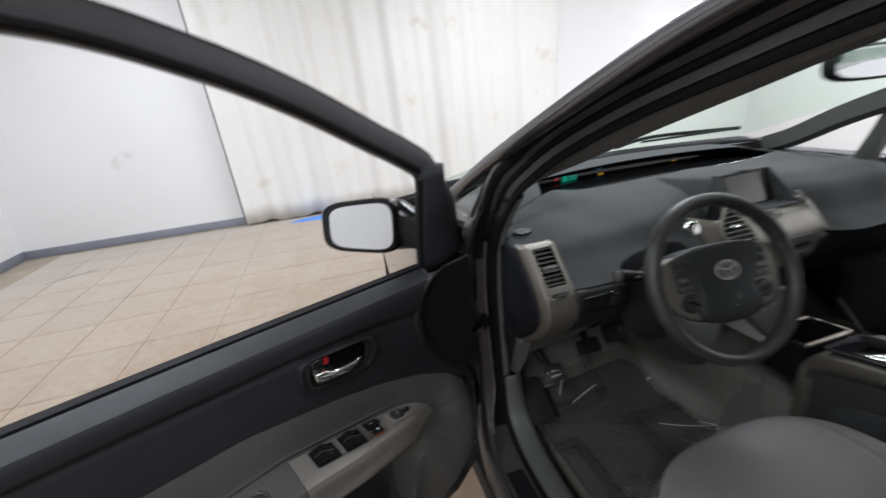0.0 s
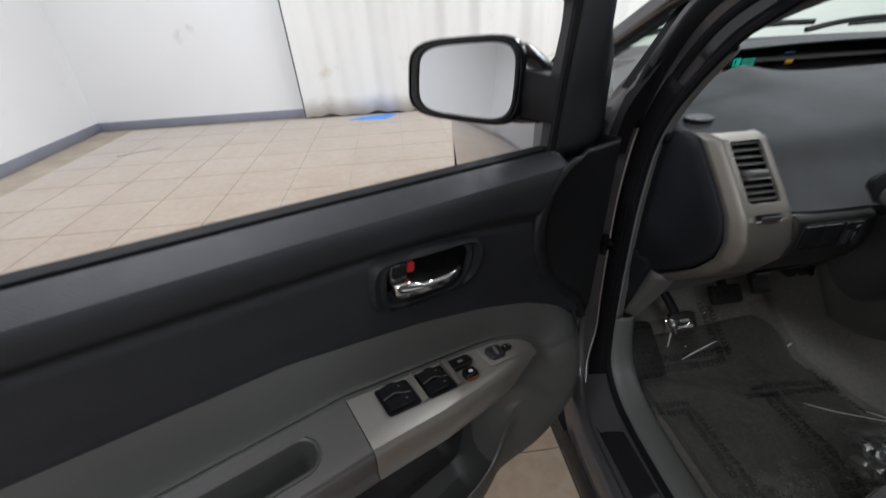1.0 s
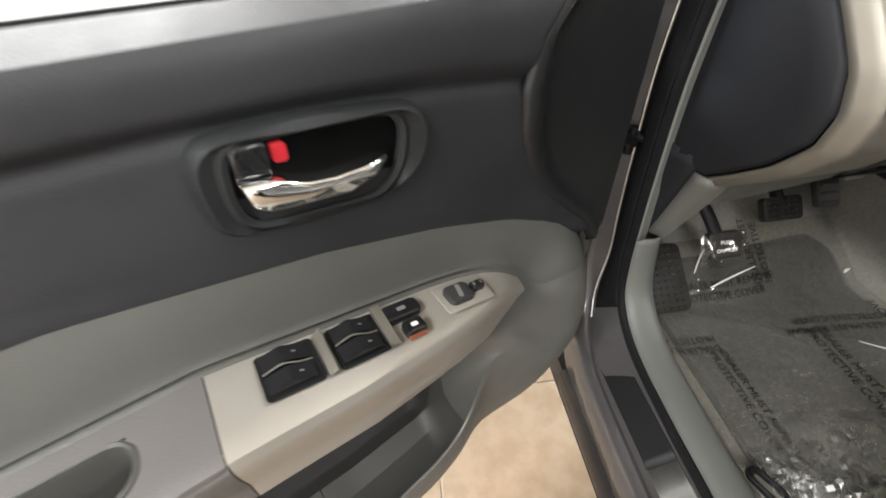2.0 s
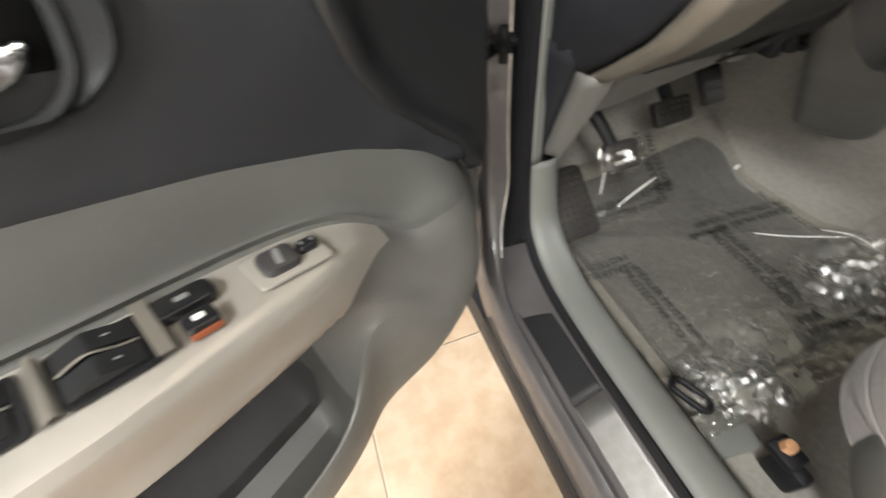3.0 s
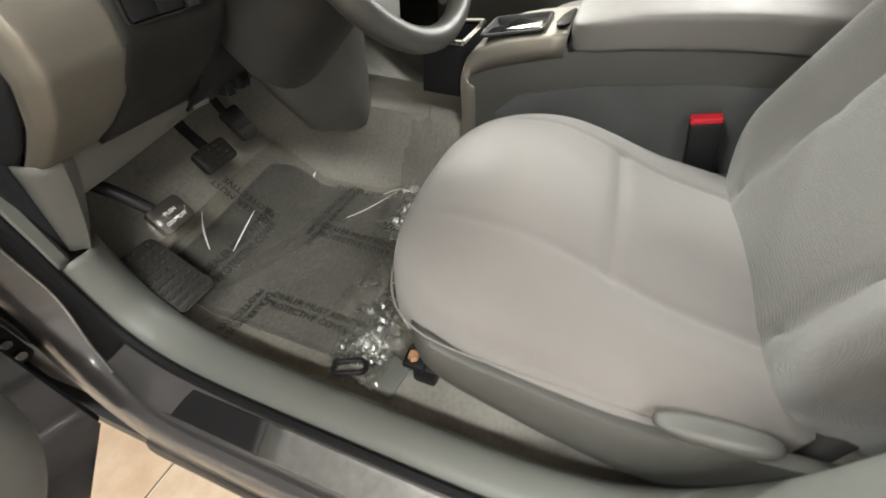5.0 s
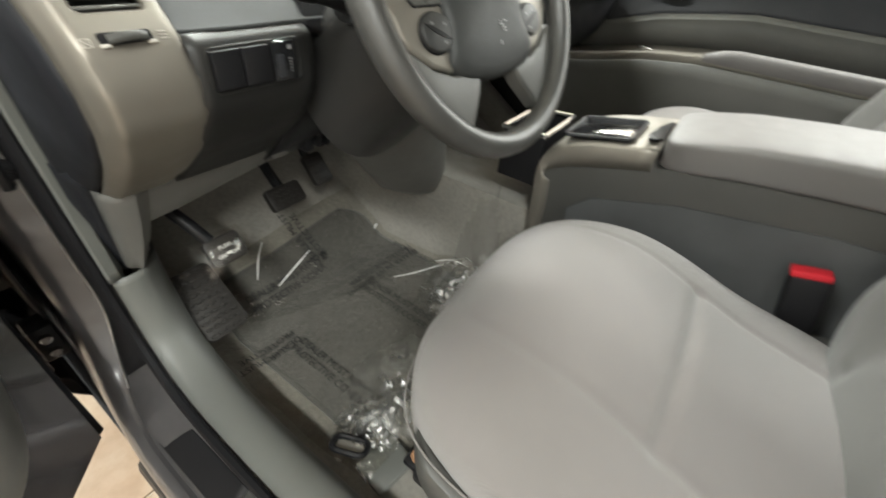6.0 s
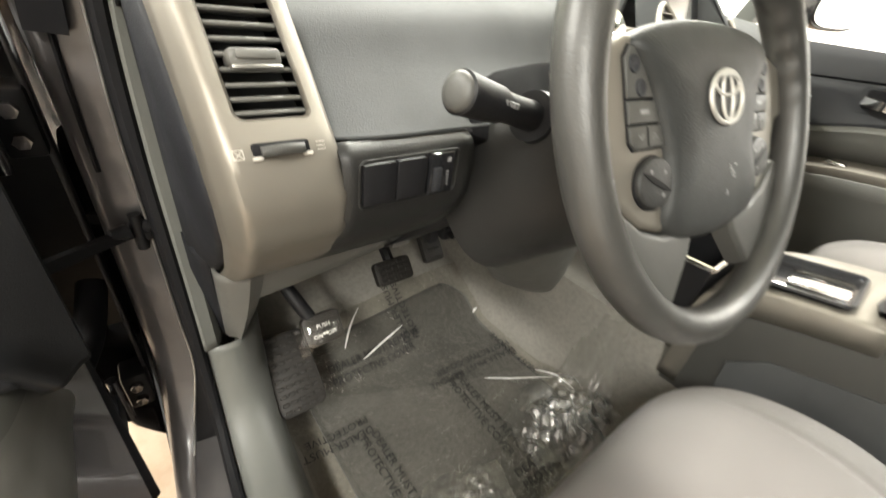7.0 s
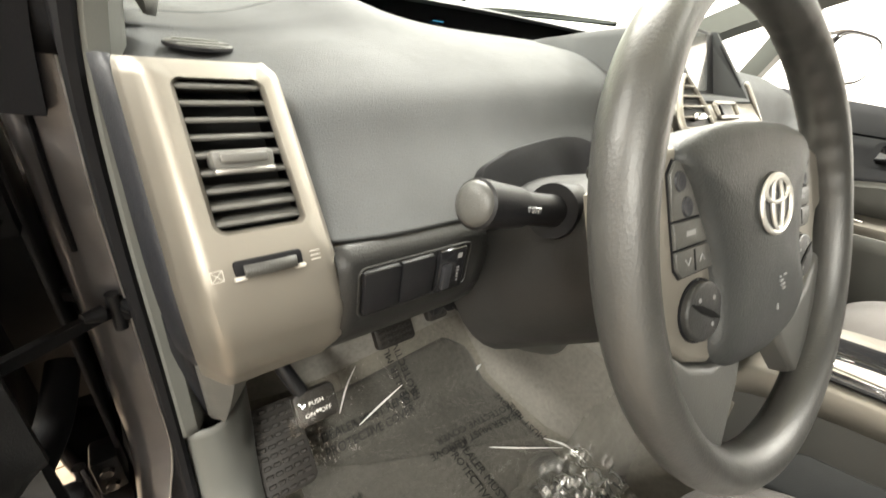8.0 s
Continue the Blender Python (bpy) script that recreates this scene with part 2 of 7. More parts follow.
def film():
    """Thin clear plastic: crumpled, mostly see-through, glinting."""
    # tint darker than the film alone: footwell shade is put into it
    m = glass("clear_plastic_film", (0.85, 0.835, 0.80), 0.12)
    nt = m.node_tree
    gl = [n for n in nt.nodes if n.type == "BSDF_GLOSSY"][0]
    gl.inputs["Roughness"].default_value = 0.08
    a, c, bp, add = noise_node(nt, 16, 3.0), noise_node(nt, 55, 2.0), nt.nodes.new("ShaderNodeBump"), nt.nodes.new("ShaderNodeMath")
    add.operation = "ADD"
    nt.links.new(a.outputs["Fac"], add.inputs[0])
    nt.links.new(c.outputs["Fac"], add.inputs[1])
    nt.links.new(add.outputs[0], bp.inputs["Height"])
    bp.inputs["Strength"].default_value, bp.inputs["Distance"].default_value = 0.35, 0.02
    nt.links.new(bp.outputs[0], gl.inputs["Normal"])
    return m


MAT["film"] = film()
MAT["film_crumple"] = glass("crumpled_clear_film", (0.97, 0.97, 0.95), 0.22, 3.0)
[n for n in MAT["film_crumple"].node_tree.nodes if n.type == "BSDF_GLOSSY"][0].inputs["Roughness"].default_value = 0.36
# white base colour stands for glints along the film's creases
MAT["film_glint"] = surface("painted_film_glint", (0.72, 0.72, 0.7), 0.15, vary=0.2, vary_scale=90)
MAT["clear_wrap"] = glass("clear_wrap", (0.93, 0.92, 0.9), 0.05)


def cloth(name, colour, scale=900.0):
    """Woven cloth: crossed fine ribs over clouded colour."""
    m = surface(name, colour, 0.85, grain=0.0, vary=0.06, vary_scale=6, sheen=0.25, spec=0.2)
    nt = m.node_tree
    b = nt.nodes["Principled BSDF"]
    tc = nt.nodes.new("ShaderNodeTexCoord")
    add = nt.nodes.new("ShaderNodeMath")
    add.operation = "ADD"
    for i, axis in enumerate(("X", "Y")):
        wv = nt.nodes.new("ShaderNodeTexWave")
        wv.bands_direction = axis
        wv.inputs["Scale"].default_value, wv.inputs["Distortion"].default_value = scale / 3, 1.2
        nt.links.new(tc.outputs["Object"], wv.inputs["Vector"])
        nt.links.new(wv.outputs["Fac"], add.inputs[i])
    bp = nt.nodes.new("ShaderNodeBump")
    bp.inputs["Strength"].default_value, bp.inputs["Distance"].default_value = 0.35, 0.0008
    nt.links.new(add.outputs[0], bp.inputs["Height"])
    nt.links.new(bp.outputs[0], b.inputs["Normal"])
    return m


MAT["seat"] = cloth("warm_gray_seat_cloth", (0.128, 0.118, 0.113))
# darker copy of the seat cloth: the backrest's shade is put into its colour
MAT["seat_shaded"] = cloth("shaded_seat_cloth", (0.066, 0.064, 0.060))


def carpet(name, colour):
    m, nt, b = nodes_of(name)
    big, mid, fine = noise_node(nt, 9, 4.0), noise_node(nt, 120, 3.0), noise_node(nt, 700, 2.0)
    mixed = nt.nodes.new("ShaderNodeMath")
    mixed.operation = "ADD"
    nt.links.new(big.outputs["Fac"], mixed.inputs[0])
    nt.links.new(mid.outputs["Fac"], mixed.inputs[1])
    half = nt.nodes.new("ShaderNodeMath")
    half.operation = "MULTIPLY"
    half.inputs[1].default_value = 0.5
    nt.links.new(mixed.outputs[0], half.inputs[0])
    r = ramp_node(nt, half.outputs[0], [(0.34, [c * 0.80 for c in colour]), (0.5, colour), (0.66, [c * 1.16 for c in colour])])
    nt.links.new(r.outputs[0], b.inputs["Base Color"])
    b.inputs["Roughness"].default_value, b.inputs["Sheen Weight"].default_value = 0.95, 0.3
    b.inputs["Specular IOR Level"].default_value = 0.1
    bp = nt.nodes.new("ShaderNodeBump")
    bp.inputs["Strength"].default_value, bp.inputs["Distance"].default_value = 0.5, 0.002
    nt.links.new(fine.outputs["Fac"], bp.inputs["Height"])
    nt.links.new(bp.outputs[0], b.inputs["Normal"])
    return m


MAT["carpet"] = carpet("mottled_gray_carpet", (0.19, 0.180, 0.160))
MAT["mat"] = carpet("dark_gray_mat", (0.088, 0.086, 0.080))
MAT["heel"] = carpet("paler_gray_mat", (0.108, 0.105, 0.098))


def tile_mat():
    """Glazed stone-look tile: each tile a little different, clouded and veined."""
    m, nt, b = nodes_of("beige_ceramic_tile")
    oi = nt.nodes.new("ShaderNodeObjectInfo")
    a, c, v = noise_node(nt, 60, 4.0), noise_node(nt, 17, 6.0), noise_node(nt, 3.2, 4.0)
    place = nt.nodes.new("ShaderNodeNewGeometry")
    for nz in (a, c, v):
        nt.links.new(place.outputs["Position"], nz.inputs["Vector"])
    r = ramp_node(nt, v.outputs["Fac"], [(0.3, (0.205, 0.138, 0.082)), (0.55, (0.232, 0.178, 0.122)), (0.75, (0.26, 0.208, 0.152))])
    r2 = ramp_node(nt, c.outputs["Fac"], [(0.38, (0.86, 0.77, 0.68)), (0.6, (1.03, 1.0, 0.98))])
    mul = nt.nodes.new("ShaderNodeMix")
    mul.data_type, mul.blend_type = "RGBA", "MULTIPLY"
    mul.inputs[0].default_value = 1.0
    nt.links.new(r.outputs[0], mul.inputs[6])
    nt.links.new(r2.outputs[0], mul.inputs[7])
    hs = nt.nodes.new("ShaderNodeHueSaturation")
    mr = nt.nodes.new("ShaderNodeMapRange")
    mr.inputs["To Min"].default_value, mr.inputs["To Max"].default_value = 0.96, 1.05
    nt.links.new(oi.outputs["Random"], mr.inputs["Value"])
    nt.links.new(mr.outputs[0], hs.inputs["Value"])
    nt.links.new(mul.outputs[2], hs.inputs["Color"])
    nt.links.new(hs.outputs[0], b.inputs["Base Color"])
    b.inputs["Roughness"].default_value = 0.6
    b.inputs["Specular IOR Level"].default_value = 0.5
    b.inputs["Sheen Weight"].default_value, b.inputs["Sheen Roughness"].default_value = 1.0, 0.45
    b.inputs["Sheen Tint"].default_value = (1.0, 0.97, 0.93, 1)
    bp = nt.nodes.new("ShaderNodeBump")
    bp.inputs["Strength"].default_value, bp.inputs["Distance"].default_value = 0.12, 0.002
    nt.links.new(a.outputs["Fac"], bp.inputs["Height"])
    nt.links.new(bp.outputs[0], b.inputs["Normal"])
    return m


MAT["tile"] = tile_mat()


def stained(name, colour, stain, scale, amount, rough=0.85):
    """White paint or cloth with faint smudges and stains."""
    m, nt, b = nodes_of(name)
    a, c = noise_node(nt, scale, 6.0, rough=0.65), noise_node(nt, scale * 0.27, 4.0)
    r = ramp_node(nt, a.outputs["Fac"], [(0.28, stain), (0.28 + amount, colour)])
    r2 = ramp_node(nt, c.outputs["Fac"], [(0.3, (0.94, 0.93, 0.92)), (0.6, (1, 1, 1))])
    mul = nt.nodes.new("ShaderNodeMix")
    mul.data_type, mul.blend_type = "RGBA", "MULTIPLY"
    mul.inputs[0].default_value = 1.0
    nt.links.new(r.outputs[0], mul.inputs[6])
    nt.links.new(r2.outputs[0], mul.inputs[7])
    nt.links.new(mul.outputs[2], b.inputs["Base Color"])
    b.inputs["Roughness"].default_value = rough
    bp = nt.nodes.new("ShaderNodeBump")
    bp.inputs["Strength"].default_value, bp.inputs["Distance"].default_value = 0.12, 0.01
    nt.links.new(a.outputs["Fac"], bp.inputs["Height"])
    nt.links.new(bp.outputs[0], b.inputs["Normal"])
    return m


MAT["wall"] = stained("smudged_white_paint", (0.73, 0.725, 0.72), (0.63, 0.62, 0.61), 2.2, 0.08)
MAT["curtain"] = stained("stained_white_curtain_cloth", (0.71, 0.70, 0.67), (0.62, 0.58, 0.51), 2.6, 0.12, 0.9)


def glow(name, colour, strength):
    m, nt, b = nodes_of(name)
    b.inputs["Base Color"].default_value = (0.01, 0.01, 0.01, 1)
    b.inputs["Emission Color"].default_value = (*colour, 1)
    b.inputs["Emission Strength"].default_value = strength
    return m


MAT["led_green"] = glow("green_display_digits", (0.05, 0.9, 0.55), 0.32)
MAT["led_red"] = glow("red_warning_lamp", (0.9, 0.03, 0.03), 0.45)
MAT["led_amber"] = glow("amber_warning_lamp", (0.9, 0.45, 0.03), 0.4)
MAT["led_blue"] = glow("blue_warning_lamp", (0.05, 0.35, 0.6), 0.2)


def mirror_mat():
    m, nt, b = nodes_of("mirror_glass")
    b.inputs["Base Color"].default_value = (0.86, 0.88, 0.9, 1)
    b.inputs["Metallic"].default_value, b.inputs["Roughness"].default_value = 1.0, 0.015
    return m


MAT["mirror"] = mirror_mat()

# ---- the room ----
X0, X1, Y0, Y1, ZC = -4.6, 6.4, -5.0, 4.85, 3.4


def wall(name, lo, hi):
    bm = bmesh.new()
    box(bm, lo, hi)
    tagged(part(name, bm, "wall", smooth=False), "smudged white painted showroom wall", "wall", kind="structure")


wall("wall_north", (X0 - 0.15, Y1, 0), (X1 + 0.15, Y1 + 0.15, ZC))
wall("wall_south", (X0 - 0.15, Y0 - 0.15, 0), (X1 + 0.15, Y0, ZC))
wall("wall_west", (X0 - 0.15, Y0, 0), (X0, Y1, ZC))
wall("wall_east", (X1, Y0, 0), (X1 + 0.15, Y1, ZC))
bm = bmesh.new()
box(bm, (X0 - 0.15, Y0 - 0.15, ZC), (X1 + 0.15, Y1 + 0.15, ZC + 0.12))
tagged(part("ceiling", bm, "wall", smooth=False), "plain white showroom ceiling", "ceiling", kind="structure")
bm = bmesh.new()
box(bm, (X0 - 0.15, Y0 - 0.15, -0.12), (X1 + 0.15, Y1 + 0.15, -0.004))
floor = tagged(part("floor", bm, "grout", smooth=False), "beige ceramic tile floor with tan grout joints", "floor", kind="structure")
for name, lo, hi in (("baseboard", (X0, Y0, 0), (X0 + 0.015, Y1, 0.1)), ("baseboard", (X0 + 0.016, Y1 - 0.015, 0), (X1, Y1, 0.1))):
    bm = bmesh.new()
    box(bm, lo, hi, 0.004)
    tagged(part(name, bm, "base"), "gray vinyl baseboard along the white wall", "baseboard", kind="structure")

# housings of the assumed strip lights over the car, all out of view
for lx, ly in LAMPS:
    lightbox = thing("ceiling_light", "assumed long white strip light on the ceiling, out of view", "ceiling light", "strip lights on the ceiling")
    lightbox.location = (lx, ly, ZC)
    bm = bmesh.new()
    box(bm, (-0.18, -1.25, -0.03), (0.18, 1.25, 0.0), 0.005)
    part("housing", bm, "wall", lightbox)

# the curtain: hangs in folds in front of the north wall
CURTAIN_X0, CURTAIN_X1 = -2.15, 2.38


def curtain_y(x, z):
    s = math.sin(x * 11.0) * 0.5 + math.sin(x * 17.3 + 1.1) * 0.35 + math.sin(x * 6.1 + 2.0) * 0.5 + 0.25 * math.sin(x * 31 + z * 0.8)
    return Y1 - 0.12 - 0.050 * s * (0.75 + 0.25 * math.sin(z * 1.3 + x))


bm = bmesh.new()
rows = []
for i in range(421):
    x = lerp(CURTAIN_X0, CURTAIN_X1, i / 420)
    hem = 0.02 + 0.012 * math.sin(x * 9.0) + 0.01 * math.sin(x * 23)
    drift = 0.07 * max(0.0, 1 - i / 150)
    rows.append([(x - drift * k / 14, curtain_y(x, lerp(hem, ZC - 0.08, k / 14)), lerp(hem, ZC - 0.08, k / 14)) for k in range(15)])
loft(bm, rows)
curtain = part("curtain", bm, "curtain")
tagged(curtain, "stained white cloth curtain hanging in soft folds", "curtain")
md = curtain.modifiers.new("thick", "SOLIDIFY")
md.thickness = 0.003
bm = bmesh.new()
sweep(bm, [Vector(p) + Vector((-0.004, -0.004, 0)) for p in rows[0]], ring(0.008, n=6), up=(0, 1, 0))
part("bound_edge", bm, "arm", curtain, "thin gray line along the curtain's edge")
bm = bmesh.new()
rod(bm, (CURTAIN_X0 - 0.55, Y1 - 0.08, ZC - 0.06), (CURTAIN_X1 + 0.1, Y1 - 0.08, ZC - 0.06), 0.015)
tagged(part("curtain_rail", bm, "steel"), "thin steel rail carrying the curtain", "rail")
bm = bmesh.new()
rod(bm, (CURTAIN_X1 + 0.03, Y1 - 0.05, 0), (CURTAIN_X1 + 0.03, Y1 - 0.05, ZC - 0.08), 0.03)
tagged(part("wall_pipe", bm, "curtain"), "off-white pipe down the wall beside the curtain", "pipe")
bm = bmesh.new()
slab(bm, [(-1.62, 4.5), (-1.2, 4.44), (-1.05, 4.62), (-1.1, 4.68), (-1.5, 4.6)], 0.006)
tagged(part("blue_sheet", bm, "blue"), "crumpled bright blue plastic sheet on the floor under the curtain", "sheet")
bm = bmesh.new()
box(bm, (-0.2, -0.008, 0), (0.2, 0.008, 0.006), 0.002, pose(-3.67, 3.82, 0, 0, 0, 32))
tagged(part("floor_strip", bm, "steel"), "thin gray strip lying on the tile floor", "strip")

# tiles: 0.457 m, laid almost in line with the car
TILE, JOINT, TURN = 0.457, 0.004, -0.017
bm = bmesh.new()
box(bm, (JOINT / 2, JOINT / 2, -0.01), (TILE - JOINT / 2, TILE - JOINT / 2, 0.0), 0.0015, seg=1)
first = part("tile", bm, "tile", floor, sharp=25)
tile_mesh = first.data
ca, sa = math.cos(TURN), math.sin(TURN)
near, far = [], []
for i in range(-9, 18):
    for j in range(-12, 12):
        x = -1.092 + TILE * i
        y = 0.13 + TILE * j
        px, py = x * ca - y * sa, x * sa + y * ca
        cx, cy = px + TILE / 2, py + TILE / 2
        if X0 < px and cx < X1 and Y0 < py and cy + 0.1 < Y1:
            (near if cx < 0.3 and cy > -1.5 else far).append((px, py))
first.location, first.rotation_euler = (*near[0], 0), (0, 0, TURN)
for px, py in near[1:]:
    t = new("tile", tile_mesh)
    t.parent, t.location, t.rotation_euler = floor, (px, py, 0), (0, 0, TURN)
bm = bmesh.new()
for px, py in far:
    box(bm, (JOINT / 2, JOINT / 2, -0.01), (TILE - JOINT / 2, TILE - JOINT / 2, 0.0), 0, pose(px, py, 0, 0, 0, math.degrees(TURN)))
rest = part("tiles", bm, "tile", floor, smooth=False)
rest["kind"] = "stuff"

# ---- the car's body round the open door ----
body = thing("car", "dark gray metallic hatchback, driver's door standing open", "car")

# the edge of the door opening: place, the way out of the opening, and how much it is pillar, post or sill there
EDGE = [
    ((-0.565, -0.75, 1.425), (0, 0.12, 1.0), "p"), ((-0.575, -0.62, 1.402), (0, 0.3, 0.95), "p"), ((-0.589, -0.498, 1.366), (0, 0.36, 0.93), "p"), ((-0.600, -0.396, 1.333), (0, 0.42, 0.91), "p"),
    ((-0.615, -0.245, 1.280), (0, 0.45, 0.89), "p"), ((-0.640, -0.100, 1.213), (0, 0.5, 0.87), "p"), ((-0.663, -0.020, 1.158), (0, 0.62, 0.78), "p"),
    ((-0.690, 0.030, 1.102), (0, 0.72, 0.66), "p"), ((-0.712, 0.090, 0.985), (0, 0.95, 0.25), "a"), ((-0.718, 0.103, 0.85), (0, 1, 0), "a"),
    ((-0.718, 0.098, 0.70), (0, 1, 0), "a"), ((-0.718, 0.090, 0.60), (0, 0.99, -0.1), "a"), ((-0.719, 0.080, 0.52), (0, 0.97, -0.25), "a"),
    ((-0.721, 0.055, 0.448), (0, 0.75, -0.66), "m"), ((-0.726, -0.020, 0.408), (0, 0.3, -0.95), "s"), ((-0.729, -0.14, 0.398), (0, 0, -1), "s"),
    ((-0.729, -0.32, 0.397), (0, 0, -1), "s"), ((-0.729, -0.48, 0.399), (0, -0.05, -1), "s"), ((-0.729, -0.585, 0.412), (0, -0.22, -0.97), "s"),
    ((-0.729, -0.665, 0.448), (0, -0.6, -0.8), "s"), ((-0.728, -0.725, 0.525), (0, -0.9, -0.42), "m"), ((-0.725, -0.765, 0.65), (0, -1, -0.1), "a"),
    ((-0.712, -0.80, 0.95), (0, -1, 0), "p"), ((-0.645, -0.83, 1.25), (0, -1, 0.2), "p"), ((-0.590, -0.86, 1.40), (0, -0.8, 0.6), "p"),
]
# how far each line of the jamb lies outboard and away from the opening
JAMB = {
    "p": [(0, 0), (0.008, 0.006), (0.014, 0.02), (0.022, 0.026), (0.028, 0.040), (0.036, 0.044), (0.042, 0.056), (0.038, 0.068), (0.012, 0.084), (-0.02, 0.09)],
    "a": [(0, 0), (0.003, 0.006), (0.004, 0.020), (0.005, 0.034), (0.008, 0.040), (0.018, 0.043), (0.030, 0.046), (0.042, 0.050), (0.049, 0.060), (0.052, 0.09)],
    "s": [(0, 0), (0.003, 0.004), (0.006, 0.009), (0.043, 0.040), (0.049, 0.050), (0.055, 0.048), (0.064, 0.052), (0.072, 0.066), (0.075, 0.095), (0.077, 0.14)],
}
JAMB["m"] = [(lerp(a[0], s[0], 0.5), lerp(a[1], s[1], 0.5)) for a, s in zip(JAMB["a"], JAMB["s"])]
edge_p = smooth_line([e[0] for e in EDGE], 6)
edge_n = [v.normalized() for v in smooth_line([e[1] for e in EDGE], 6)]
jamb_lines = [smooth_line([(JAMB[e[2]][k][0], JAMB[e[2]][k][1], 0) for e in EDGE], 6) for k in range(10)]


def jamb(i, k, lift=0.0):
    a, b = jamb_lines[k][i].x, jamb_lines[k][i].y
    return edge_p[i] + Vector((-a, 0, 0)) + edge_n[i] * (b - lift)


bm = bmesh.new()
loft(bm, [[jamb(i, k) for k in range(10)] for i in range(len(edge_p))])
door_jamb = part("door_jamb", bm, "pressed", body, "dark gray metallic painted door jamb")
md = door_jamb.modifiers.new("thick", "SOLIDIFY")
md.thickness, md.offset = 0.004, -1
# rubber seal round the opening, with its lip, and a second one along pillar and roof
bm = bmesh.new()
sweep(bm, [p - n * 0.004 for p, n in zip(edge_p, edge_n)], [(0.007, -0.003), (0.008, 0.003), (0.004, 0.007), (-0.002, 0.0065), (-0.005, 0.003), (-0.005, -0.004), (0.001, -0.006)], up=(1, 0, 0))
part("door_seal", bm, "rubber", body, "black rubber door seal")
bm = bmesh.new()
loft(bm, [[jamb(i, 2, 0.001), jamb(i, 2, 0.006), lerp(jamb(i, 2, 0.008), jamb(i, 3, 0.008), 0.5), jamb(i, 3, 0.006), jamb(i, 3, 0.001)] for i in range(50)])
part("pillar_seal", bm, "rubber", body, "black rubber pillar seal").modifiers.new("thick", "SOLIDIFY").thickness = 0.002
bm = bmesh.new()
loft(bm, [[jamb(i, 4, 0.001), jamb(i, 4, 0.005), jamb(i, 5, 0.005), jamb(i, 6, 0.005), jamb(i, 6, 0.001)] for i in range(50)])
part("pillar_seal", bm, "rubber", body).modifiers.new("thick", "SOLIDIFY").thickness = 0.002
bm = bmesh.new()
loft(bm, [[jamb(i, 1, 0.001), jamb(i, 1, 0.004), jamb(i, 2, 0.004), jamb(i, 2, 0.001)] for i in range(44)])
part("pillar_lip", bm, "dash", body, "gray lip beside the door seal").modifiers.new("thick", "SOLIDIFY").thickness = 0.002
# black drain groove down the upper post
bm = bmesh.new()
groove = [lerp(jamb(i, 6), jamb(i, 7), 0.3) + Vector((-0.001, -0.0005, 0)) for i in range(45, 57)]
sweep(bm, groove, lambda f: ring(0.0055 * min(1.0, 0.4 + 6 * (1 - f)), 0.0025, 8), up=(1, 0, 0))
part("post_groove", bm, "rubber", body, "black groove down the post")
# wide post seal; a steel line stands for the paint edge's highlight
bm = bmesh.new()
loft(bm, [[jamb(i, k) + Vector((-0.003, 0, 0)) - edge_n[i] * 0.001 for k in (0, 1, 2, 3)] for i in range(45, 80)])
part("post_seal", bm, "rubber", body, "wide black rubber seal on the post").modifiers.new("thick", "SOLIDIFY").thickness = 0.002
bm = bmesh.new()
sweep(bm, [jamb(i, 4, 0.003) + Vector((-0.001, 0, 0)) for i in range(47, 81)], ring(0.0016, n=6), up=(1, 0, 0))
part("sill_bead", bm, "steel", body, "thin steel line for the highlight on the paint's edge")

# scuff plate on the sill: black end that includes a dark reflection, ribbed middle
def scuff(y0, y1, mat, label, ribs):
    bm = bmesh.new()
    sec = []
    for k in range(25):
        f = k / 24
        x, z = lerp(-0.7345, -0.7725, f), lerp(0.388, 0.3585, f)
        bump = 0.0006 if ribs and k % 2 and 1 < k < 24 else 0.0
        sec.append((x - 0.001 - bump * 0.5, z + 0.003 + bump * 0.8))
    loft(bm, [[(x, y, z) for x, z in sec] for y in np.linspace(y0, y1, 12)])
    p = part("scuff_plate", bm, mat, body, label)
    p.modifiers.new("thick", "SOLIDIFY").thickness = 0.004


scuff(-0.03, -0.200, "black", "black end of the scuff plate, with a dark reflection painted in", False)
scuff(-0.2005, -0.56, "brushed", "brushed ribbed metal scuff plate", True)

# outer rocker and fender
bm = bmesh.new()
loft(bm, [[(-0.802, y, 0.275), (-0.808, y, 0.268), (-0.812, y, 0.25), (-0.812, y, 0.22), (-0.80, y, 0.17), (-0.77, y, 0.15), (-0.70, y, 0.15)] for y in np.linspace(0.03, -1.1, 8)])
part("rocker_panel", bm, "black", body, "dark lower rocker panel").modifiers.new("thick", "SOLIDIFY").thickness = 0.004
bm = bmesh.new()
rows = []
for y in np.linspace(0.235, 1.35, 24):
    drop = 0.10 * step(0.35, 1.35, y)
    pts = [(-0.80, 0.25), (-0.845, 0.35), (-0.862, 0.6), (-0.862, 0.78), (-0.85, 0.88), (-0.82, 0.955), (-0.775, 1.0 - 0.1 * step(0.3, 0.6, y)), (-0.745, 1.008 - 0.14 * step(0.3, 0.7, y)), (lerp(-0.725, -0.5, step(0.60, 0.72, y)), 1.01 - 0.12 * step(0.4, 0.8, y))]
    rows.append(smooth_line([(x, y, z - drop * step(0.5, 1.0, z)) for x, z in pts], 3))
loft(bm, rows)
part("fender", bm, "paint", body, "dark gray metallic front fender").modifiers.new("thick", "SOLIDIFY").thickness = 0.003
bm = bmesh.new()
